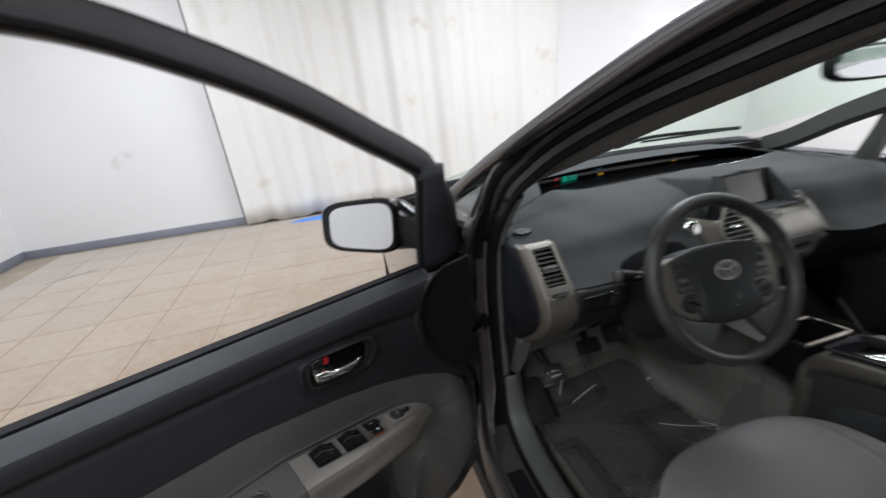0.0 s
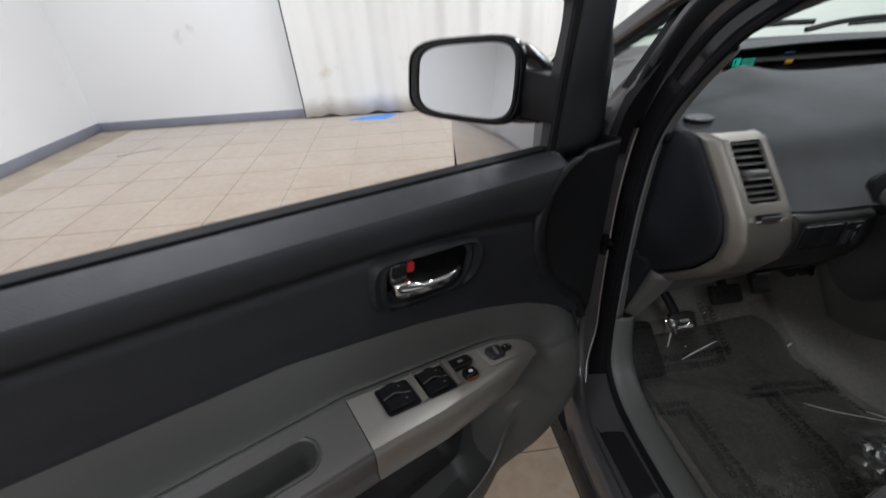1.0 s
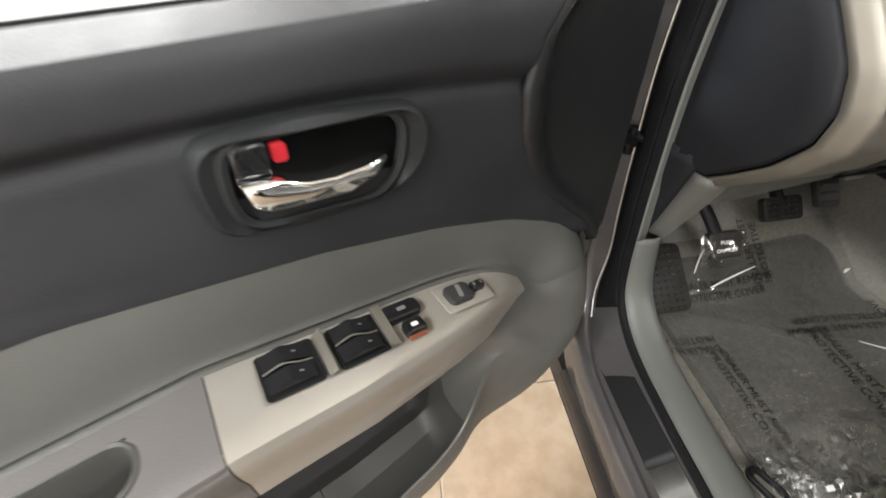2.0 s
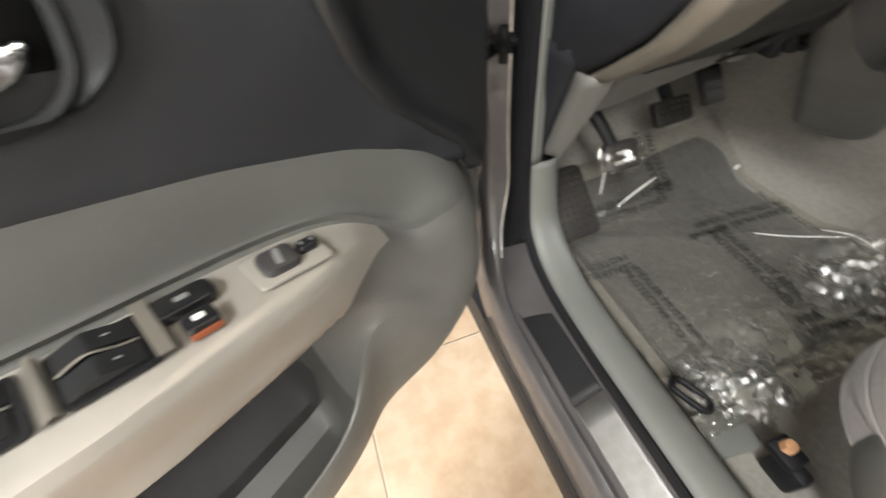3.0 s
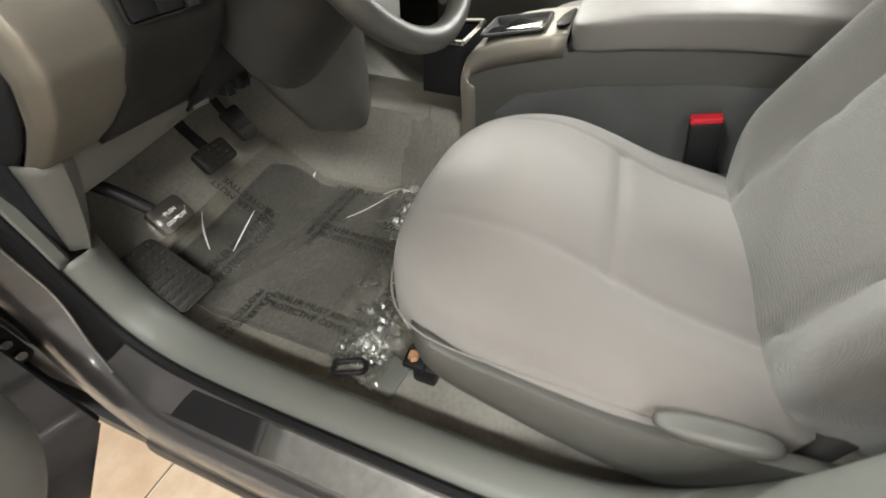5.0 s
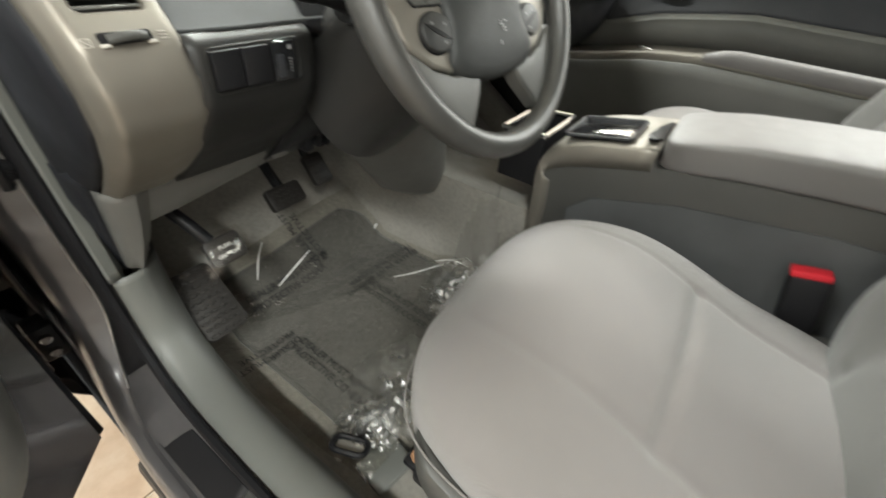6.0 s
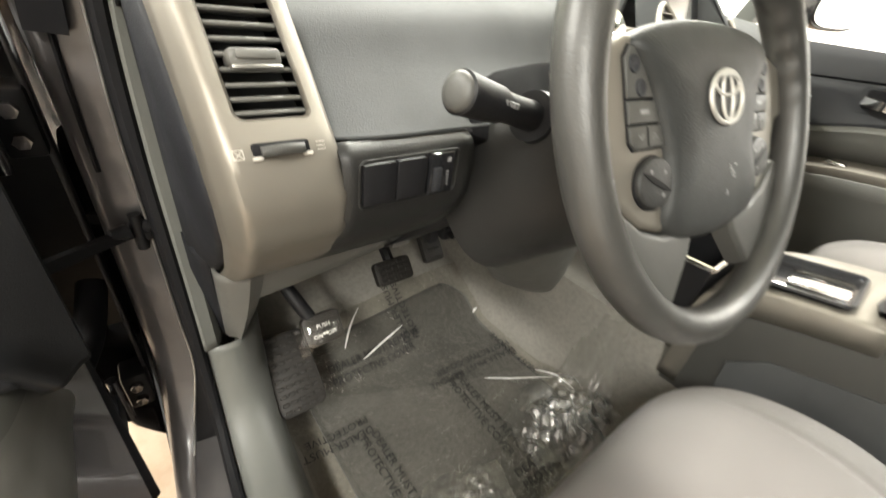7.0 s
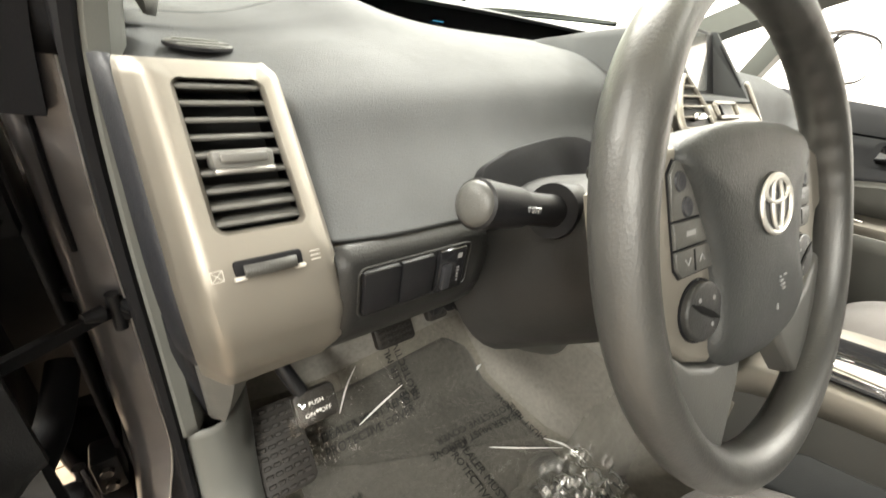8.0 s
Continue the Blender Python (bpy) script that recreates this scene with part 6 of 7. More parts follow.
part("worn_print", bm, "rim_gray", wheel, smooth=False)


def turned(pts, s):
    """An outline for the left (-1) or right (1) side."""
    return [(x * s, y) for x, y in (pts if s > 0 else pts[::-1])]


def grown(pts, g):
    cx, cy = sum(p[0] for p in pts) / len(pts), sum(p[1] for p in pts) / len(pts)
    return [(x + math.copysign(g, x - cx), y + math.copysign(g, y - cy)) for x, y in pts]


# spokes with switch pods, given for the right side and mirrored for the left
SPOKE = [(0.050, 0.058), (0.105, 0.057), (0.130, 0.047), (0.154, 0.038), (0.154, -0.002), (0.138, -0.008), (0.131, -0.022), (0.129, -0.036), (0.122, -0.047), (0.100, -0.064), (0.074, -0.073), (0.050, -0.06)]
SWITCH_KEYS = [[(0.1095, 0.018), (0.1095, 0.042), (0.103, 0.049), (0.094, 0.048), (0.080, 0.018)], [(0.109, 0.0025), (0.1095, 0.0165), (0.0795, 0.0165), (0.073, 0.0025)], [(0.104, -0.0135), (0.109, -0.008), (0.109, 0.001), (0.0725, 0.001), (0.064, -0.0135)]]
LOWER = [(0.136, -0.044), (0.122, -0.0485), (0.100, -0.0655), (0.074, -0.0745), (0.030, -0.076), (0.040, -0.098), (0.068, -0.132), (0.096, -0.114), (0.120, -0.086), (0.135, -0.058)]
for s in (-1, 1):
    bm = bmesh.new()
    slab(bm, turned(SPOKE, s), 0.018, pose(0, 0, -0.022), 0.005, 4)
    sp = part("side_spoke", bm, "silver", wheel, "champagne silver spoke with switches", sharp=50)
    for k, key in enumerate(SWITCH_KEYS):
        bm = bmesh.new()
        slab(bm, turned(grown(key, 0.0011), s), 0.0008, pose(0, 0, -0.0042))
        part("key_gap", bm, "rubber", sp)
        bm = bmesh.new()
        slab(bm, turned(key, s), 0.0024, pose(0, 0, -0.004), 0.0008)
        part("spoke_key", bm, "shield", sp, "gray switch key")
    for cx, cy in ((0.101, 0.038), (0.095, 0.024)):
        bm = bmesh.new()
        rows = [[Vector((s * cx + r * math.cos(a), cy + r * math.sin(a), z)) for a in np.linspace(0, 2 * math.pi, 17)[:-1]] for r, z in ((0.0058, -0.0018), (0.0052, -0.0006), (0.0040, -0.0006), (0.0026, -0.0014))]
        loft(bm, rows, wrap=True, caps=True)
        part("key_dimple", bm, "charcoal", sp)
    bm = bmesh.new()
    box(bm, (-0.005, -0.0014, 0), (0.005, 0.0014, 0.0004), 0, pose(s * 0.092, 0.0095, -0.0016))
    part("key_mark", bm, "rim_gray", sp, smooth=False)
    bm = bmesh.new()
    box(bm, (-0.0006, -0.006, 0), (0.0006, 0.006, 0.0004), 0, pose(s * 0.0895, -0.006, -0.0016))
    part("key_gap", bm, "rubber", sp, smooth=False)
    for cx, d in ((0.097, 1 if s < 0 else -1), (0.081, -1 if s < 0 else 1)):
        bm = bmesh.new()
        for e in (-1, 1):
            rod(bm, (s * cx, -0.006 - 0.0018 * d, -0.0015), (s * cx + 0.003 * e, -0.006 + 0.0018 * d, -0.0015), 0.0004, n=4)
        part("key_mark", bm, "rim_gray", sp, smooth=False)
    # round rocker; a near-black slab stands for the shade of its slanting groove
    bm = bmesh.new()
    slab(bm, [(s * 0.085 + 0.0225 * math.cos(a), -0.0365 + 0.0185 * math.sin(a)) for a in np.linspace(0, 2 * math.pi, 33)[:-1]], 0.001, pose(0, 0, -0.0042))
    part("key_gap", bm, "rubber", sp)
    bm = bmesh.new()
    slab(bm, [(s * 0.085 + 0.0212 * math.cos(a), -0.0365 + 0.0172 * math.sin(a)) for a in np.linspace(0, 2 * math.pi, 33)[:-1]], 0.005, pose(0, 0, -0.004), 0.002, 3)
    part("round_rocker", bm, "graphite", sp, "round dark rocker switch")
    bm = bmesh.new()
    slab(bm, [(-0.019, 0.0), (-0.008, -0.0022), (0.008, -0.0022), (0.019, 0.0), (0.008, 0.0018), (-0.008, 0.0018)], 0.0008, pose(s * 0.085, -0.0365, 0.0008, 0, 0, 26 * s))
    part("rocker_slot", bm, "recess_shade", sp)
    for dx, dy in ((-0.006, -0.009), (0.007, 0.008), (-0.010, 0.006)):
        bm = bmesh.new()
        slab(bm, [(s * (0.085 + dx) + 0.0016 * math.cos(a), -0.0365 + dy + 0.0014 * math.sin(a)) for a in np.linspace(0, 2 * math.pi, 11)[:-1]], 0.0005, pose(0, 0, 0.0008))
        part("rocker_mark", bm, "rim_gray", sp)
    bm = bmesh.new()
    slab(bm, turned(LOWER, s), 0.018, pose(0, 0, -0.020), 0.005, 4)
    part("lower_spoke", bm, "shield", wheel, "gray plastic lower spoke", sharp=50)

# column shroud and stalks
column = thing("steering_column", "gray plastic steering column shroud with a wiper and lamp stalk", "steering column")
CA = WH.to_3x3() @ Vector((0, 0, -1))
bm = bmesh.new()
rows = []
for f in np.linspace(0, 1, 10):
    c = Vector(WC) + CA * lerp(0.055, 0.24, f)
    hx, ht, hb = lerp(0.080, 0.098, f), lerp(0.045, 0.06, f), lerp(0.085, 0.14, f)
    row = []
    for a in np.linspace(0, 2 * math.pi, 33)[:-1]:
        ca, sa = math.cos(a), math.sin(a)
        row.append(c + WH.to_3x3() @ Vector((hx * math.copysign(abs(ca) ** 0.8, ca), (ht if sa > 0 else hb) * math.copysign(abs(sa) ** 0.8, sa), 0)))
    rows.append(row)
loft(bm, rows, wrap=True, caps=True)
part("shroud", bm, "graphite", column, "dark gray column shroud")
bm = bmesh.new()
c0 = Vector(WC) + CA * 0.015
rod(bm, c0, c0 + CA * 0.05, 0.062, 0.066, 32)
part("column_collar", bm, "black", column)
# left stalk; the light on its round end cap is put into the gray
root, tip = Vector((-0.455, -0.140, 0.922)), Vector((-0.551, -0.152, 0.948))
bm = bmesh.new()
rod(bm, root + (root - tip) * 0.3, root, 0.024, 0.021, 24)
part("stalk_collar", bm, "black", column, "ribbed black collar of the stalk")
bm = bmesh.new()
sweep(bm, [lerp(root, tip, f) for f in (0, 0.1, 0.3, 0.5, 0.52, 0.7, 0.86, 0.97, 1.0)], lambda f: ring(table(f, [(0, 0.0125), (0.25, 0.0115), (0.37, 0.0115), (0.5, 0.0135), (0.86, 0.0150), (0.95, 0.0142), (1, 0.0112)]), n=24))
stalk = part("stalk", bm, "black", column, "black lamp stalk, its end painted lighter")
bm = bmesh.new()
ax = (tip - root).normalized()
sweep(bm, [tip - ax * 0.004, tip - ax * 0.001, tip + ax * 0.0015, tip + ax * 0.003], lambda f: ring(table(f, [(0, 0.0137), (0.4, 0.0130), (0.75, 0.0105), (1, 0.006)]), n=24))
part("stalk_cap", bm, "shield", stalk, "end cap of the stalk, a lighter gray for its sheen")
for k in range(4):
    bm = bmesh.new()
    q = lerp(root, tip, 0.42 + 0.05 * k) + Vector((0, -0.0125, 0.004))
    box(bm, (-0.0014, -0.001, -0.0018), (0.0014, 0.001, 0.0018), 0, Matrix.Translation(q))
    part("stalk_mark", bm, "rim_gray", stalk, smooth=False)
root, tip = Vector((-0.34, -0.140, 0.922)), Vector((-0.235, -0.165, 0.952))
bm = bmesh.new()
sweep(bm, [lerp(root, tip, f) for f in (0, 0.3, 0.6, 0.9, 1.0)], lambda f: ring(table(f, [(0, 0.012), (0.5, 0.014), (0.75, 0.016), (1, 0.012)]), n=16))
part("stalk", bm, "black", column, "black wiper stalk")
# knee bolster below the column
bm = bmesh.new()
rows = []
for f in np.linspace(0, 1, 12):
    z = lerp(0.775, 0.50, f)
    cx, cy = lerp(-0.27, -0.092, f), lerp(-0.105, -0.045, f)
    hw = lerp(0.145, 0.085, f ** 1.2) * (1 if f < 0.95 else 0.8)
    rows.append([(cx + hw * math.cos(a), cy + 0.10 + 0.11 * -math.sin(a) * (1 - 0.3 * f), z) for a in np.linspace(0, math.pi, 17)])
rows.append([(lerp(p[0], -0.092, 0.5), lerp(p[1], 0.05, 0.5), 0.487) for p in rows[-1]])
loft(bm, rows)
part("knee_cover", bm, "gray", column, "rounded gray cover below the column").modifiers.new("thick", "SOLIDIFY").thickness = 0.004

# ---- cabin floor ----
def carpet_z(x, y):
    base = 0.296 + 0.03 * step(-0.5, -0.15, x) * (1 - step(0.15, 0.5, x)) + 0.02 * step(-0.2, -0.55, y)
    toe = max(0.0, y - 0.10) * 0.62 + 0.5 * max(0.0, y - 0.3)
    tunnel = 0.215 * step(-0.135, -0.08, x) * (1 - step(0.08, 0.135, x))
    side = 0.03 * step(-0.62, -0.66, x) + 0.10 * step(0.63, 0.68, x)
    return base + toe + tunnel + side


bm = bmesh.new()
loft(bm, [[(x, y, carpet_z(x, y) + 0.002 * noise.noise((x * 30, y * 30, 0))) for x in np.linspace(-0.675, 0.72, 180)] for y in np.linspace(0.52, -1.95, 120)])
cp = part("car_carpet", bm, "carpet")
tagged(cp, "mottled gray carpet over the car's floor and tunnel", "carpet")
cp.modifiers.new("thick", "SOLIDIFY").thickness = 0.008
bm = bmesh.new()
box(bm, (-0.80, -2.2, 0.16), (0.84, 0.55, 0.24))
box(bm, (-0.70, 0.50, 0.24), (0.80, 0.56, 1.03))
box(bm, (0.72, 0.06, 0.24), (0.80, 0.56, 1.0))
box(bm, (-0.70, 0.2, 0.24), (-0.66, 0.56, 0.99))
part("floor_pan", bm, "black", body, "dark floor pan and bulkhead", smooth=False)


# dark carpet mat in the driver's footwell
def mat_z(x, y):
    return carpet_z(x, y) + 0.006


bm = bmesh.new()
MX0, MX1, MY0, MY1 = -0.575, -0.15, -0.26, 0.205
rows = []
for j in range(40):
    v = j / 39
    y = lerp(MY1, MY0, v)
    e = 0.05 * max(0, 1 - v / 0.12) ** 2 + 0.04 * max(0, (v - 0.9) / 0.1) ** 2
    rows.append([(lerp(MX0 + e, MX1 - e, u), y, mat_z(lerp(MX0 + e, MX1 - e, u), y)) for u in np.linspace(0, 1, 36)])
loft(bm, rows)
fm = part("floor_mat", bm, "mat")
tagged(fm, "dark gray floor mat under a clear plastic cover", "floor mat")
fm.modifiers.new("thick", "SOLIDIFY").thickness = 0.005
# paler heel field of the mat, below a slanting seam
bm = bmesh.new()
rows = []
for u in np.linspace(0.02, 0.98, 30):
    x = lerp(MX0, MX1, u)
    y0 = table(x, [(-0.575, 0.135), (-0.47, 0.078), (-0.338, 0.012), (-0.15, -0.075)])
    rows.append([(x, y, mat_z(x, y) + 0.003) for y in np.linspace(y0, MY0 + 0.025, 24)])
loft(bm, rows)
part("heel_field", bm, "heel", fm, "paler heel field")

# clear protective film over mat and carpet, printed with its warning
FILM = thing("plastic_floor_cover", "clear crumpled plastic cover printed with black warnings on the floor", "floor cover")


# where the film is crumpled: middle and radius
CRUMPLES = [(-0.56, -0.255, 0.075), (-0.49, -0.27, 0.05), (-0.175, -0.265, 0.09), (-0.145, -0.19, 0.07), (-0.23, -0.18, 0.045)]


def film_z(x, y):
    n1 = noise.noise((x * 7, y * 7, 3.1)) * 0.006 + noise.noise((x * 22, y * 22, 7.7)) * 0.0025
    n2 = 0.0
    for cx, cy, rad in CRUMPLES:
        k = max(0.0, 1 - ((x - cx) ** 2 + (y - cy) ** 2) / rad ** 2)
        if k:
            r1, r2 = abs(noise.noise((x * 55, y * 25, 1.3))), abs(noise.noise((x * 30, y * 70, 5.2)))
            n2 += k * (0.028 * (0.5 - r1) + 0.018 * (0.5 - r2))
    return mat_z(x, y) + 0.012 + n1 + n2 + 0.012 * step(-0.55, -0.62, x) + 0.34 * max(0.0, x + 0.225) * step(-0.06, -0.13, y)


bm = bmesh.new()
rows = []
for j in range(170):
    y = lerp(0.23, -0.30, j / 169)
    rows.append([(x, y, film_z(x, y)) for x in np.linspace(-0.625 + 0.02 * noise.noise((0, y * 9, 0)), -0.137 + 0.012 * noise.noise((3, y * 8, 0)), 170)])
loft(bm, rows)
sheet = part("film", bm, "film", FILM)
sheet.visible_shadow = False


def printed(lines, x, y, turn, size=0.0205):
    """Lines of print laid on the film: first line's start at x, y, running at turn degrees."""
    m = pose(x, y, 0, 0, 0, turn)
    for k, words in enumerate(lines):
        bm = lettering(words, size)
        bmesh.ops.transform(bm, matrix=m @ pose(0, -k * 0.0225, 0), verts=bm.verts)
        for v in bm.verts:
            v.co.z = film_z(v.co.x, v.co.y) + 0.0012
        part("print", bm, "print", FILM, smooth=False)


WARN = ("DEALER MUST REMOVE", "PROTECTIVE COVER")
printed(WARN, -0.522, 0.133, -1)
printed(("DEALER MUST", "PROTECTIVE"), -0.336, 0.122, 89)
printed(WARN, -0.150, -0.012, 172)
printed(WARN, -0.306, 0.004, -91)
printed(WARN, -0.345, -0.217, -6)
printed(("DEALER MUST", "PROTECTIVE"), -0.499, 0.010, 179)
printed(WARN, -0.507, -0.004, -91)
printed(("REMOVE", "COVER"), -0.594, -0.222, 5)
printed(("MUST REMOVE",), -0.152, -0.090, 92)


def crumple(cx, cy, r, tall, seed):
    """A patch where the film is scrunched into small sharp facets."""
    rng = random.Random(seed)
    bm, n = bmesh.new(), 28
    grid = []
    for i in range(n + 1):
        row = []
        for j in range(n + 1):
            x, y = cx + r * (2 * i / n - 1) + rng.uniform(-0.3, 0.3) * r / n, cy + r * (2 * j / n - 1) + rng.uniform(-0.3, 0.3) * r / n
            d = math.hypot(x - cx, y - cy) / r + 0.35 * noise.noise((x * 30, y * 30, seed))
            ridge = 0.8 * abs(noise.noise((x * 46 + seed, y * 28, 0))) + 0.6 * abs(noise.noise((x * 90, y * 120, seed)))
            row.append((d, bm.verts.new((x, y, film_z(x, y) + 0.002 + tall * ridge * max(0.0, 1 - d)))))
        grid.append(row)
    for i in range(n):
        for j in range(n):
            q = [grid[i][j], grid[i + 1][j], grid[i + 1][j + 1], grid[i][j + 1]]
            if max(d for d, v in q) < 1:
                bm.faces.new((q[0][1], q[1][1], q[2][1]))
                bm.faces.new((q[0][1], q[2][1], q[3][1]))
    for v in [v for v in bm.verts if not v.link_faces]:
        bm.verts.remove(v)
    part("film_crumple", bm, "film_crumple", FILM, smooth=False).visible_shadow = False


crumple(-0.47, -0.225, 0.095, 0.022, 3)
crumple(-0.235, -0.195, 0.085, 0.019, 8)
crumple(-0.555, -0.235, 0.055, 0.014, 5)
crumple(-0.175, -0.175, 0.08, 0.008, 11)
crumple(-0.405, -0.20, 0.05, 0.010, 14)


def fold(points, r, name="film_glint"):
    """A raised crease of the film; its glint is painted on as white."""
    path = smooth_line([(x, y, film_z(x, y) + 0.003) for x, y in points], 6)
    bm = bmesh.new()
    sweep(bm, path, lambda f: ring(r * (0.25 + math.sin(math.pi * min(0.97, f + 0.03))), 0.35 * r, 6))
    part(name, bm, "film_glint", FILM)


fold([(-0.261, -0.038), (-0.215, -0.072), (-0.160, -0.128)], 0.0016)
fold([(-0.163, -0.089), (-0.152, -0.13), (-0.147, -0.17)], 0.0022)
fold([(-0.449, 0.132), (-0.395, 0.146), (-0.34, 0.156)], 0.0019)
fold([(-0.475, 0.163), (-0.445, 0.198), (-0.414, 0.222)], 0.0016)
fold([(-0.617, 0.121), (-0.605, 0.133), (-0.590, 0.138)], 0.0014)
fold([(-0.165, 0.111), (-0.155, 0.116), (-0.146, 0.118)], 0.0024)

# pedals
def pad(name, label, c, w, h, tilt, ribs, mat="rubber"):
    t = thing(name, label, "pedal")
    m = basis(c, (1, 0, 0), (0, math.sin(radians(tilt)), math.cos(radians(tilt))))
    bm = bmesh.new()
    slab(bm, rounded(w, h, min(w, h) * 0.18), 0.014, m @ pose(0, 0, -0.007), 0.003)
    part("pad", bm, mat, t)
    for k in range(ribs):
        bm = bmesh.new()
        y = lerp(-h / 2 + 0.008, h / 2 - 0.008, k / max(1, ribs - 1))
        for i in range(5):
            x = lerp(-w / 2 + 0.012, w / 2 - 0.012, i / 4)
            box(bm, (x - 0.005, y - 0.003, 0.006), (x + 0.005, y + 0.003, 0.010), 0.001, m, seg=1)
        part("rib", bm, mat, t)
    return t, m


brake, m = pad("brake_pedal", "dark brown ribbed rubber brake pedal", (-0.38, 0.150, 0.535), 0.078, 0.046, 40, 4, "brown")
bm = bmesh.new()
tube(bm, smooth_line([(-0.38, 0.165, 0.545), (-0.378, 0.22, 0.60), (-0.375, 0.25, 0.72)], 5), 0.011, 8)
part("arm", bm, "black", brake)
gas, m = pad("accelerator_pedal", "dark brown ribbed accelerator pedal", (-0.275, 0.175, 0.548), 0.046, 0.07, 40, 4, "brown")
bm = bmesh.new()
tube(bm, smooth_line([(-0.285, 0.19, 0.56), (-0.28, 0.24, 0.64), (-0.28, 0.26, 0.74)], 5), 0.009, 8)
part("arm", bm, "black", gas)
park, m = pad("parking_brake_pedal", "black parking brake pedal with white words", (-0.561, 0.062, 0.552), 0.058, 0.046, 38, 0, "brown")
bm = bmesh.new()
tube(bm, smooth_line([(-0.575, 0.075, 0.57), (-0.595, 0.11, 0.612), (-0.625, 0.20, 0.66)], 6), 0.010, 10)
part("arm", bm, "black", park)
for words, y in (("PUSH", 0.002), ("ON   OFF", -0.012)):
    bm = lettering(words, 0.0088, "CENTER")
    bmesh.ops.transform(bm, matrix=m @ pose(0, y, 0.0078), verts=bm.verts)
    part("word", bm, "white_print", park, smooth=False)
bm = bmesh.new()
slab(bm, [(-0.004, 0), (-0.001, 0.003), (-0.001, 0.001), (0.002, 0.001), (0.002, 0.003), (0.005, 0), (0.002, -0.003), (0.002, -0.001), (-0.001, -0.001), (-0.001, -0.003)], 0.0004, m @ pose(0, -0.0075, 0.0076))
part("arrow", bm, "white_print", park, smooth=False)
bm = bmesh.new()
loft(bm, [[m @ Vector((u * (0.040 + 0.006 * noise.noise((u, v, 2))), v * 0.034 - 0.004, 0.016 - 0.016 * (u * u) - 0.012 * v * v + 0.002 * noise.noise((u * 4, v * 4, 8)))) for u in np.linspace(-1, 1, 24)] for v in np.linspace(-1, 1, 22)])
part("pedal_film", bm, "clear_wrap", park, "loose clear film over the pad").visible_shadow = False
pad("foot_rest", "ribbed brown rubber foot rest at the footwell's side", (-0.600, 0.105, 0.430), 0.078, 0.135, 52, 10, "brown")

# fuel lid release by the sill
rel = thing("lid_release", "black lid release lever in a ring by the sill", "lever")
LM = basis((-0.600, -0.243, 0.335), (-0.38, 0.92, 0.0), (-0.84, -0.36, 0.40))
bm = bmesh.new()
slab(bm, rounded(0.075, 0.060, 0.006), 0.006, pose(-0.578, -0.300, 0.3135, 0, 0, -8), 0.003)
part("housing", bm, "sill_gray", rel, "flat gray base plate")
bm = bmesh.new()
sweep(bm, [LM @ Vector((x, y, 0.004)) for x, y in rounded(0.056, 0.032, 0.012)], ring(0.005, n=8), closed=True)
part("ring", bm, "black", rel)
bm = bmesh.new()
slab(bm, rounded(0.044, 0.022, 0.008), 0.006, LM @ pose(0, 0, -0.004), 0.002)
part("lever", bm, "plate_silver", rel, "pale lever inside the ring")

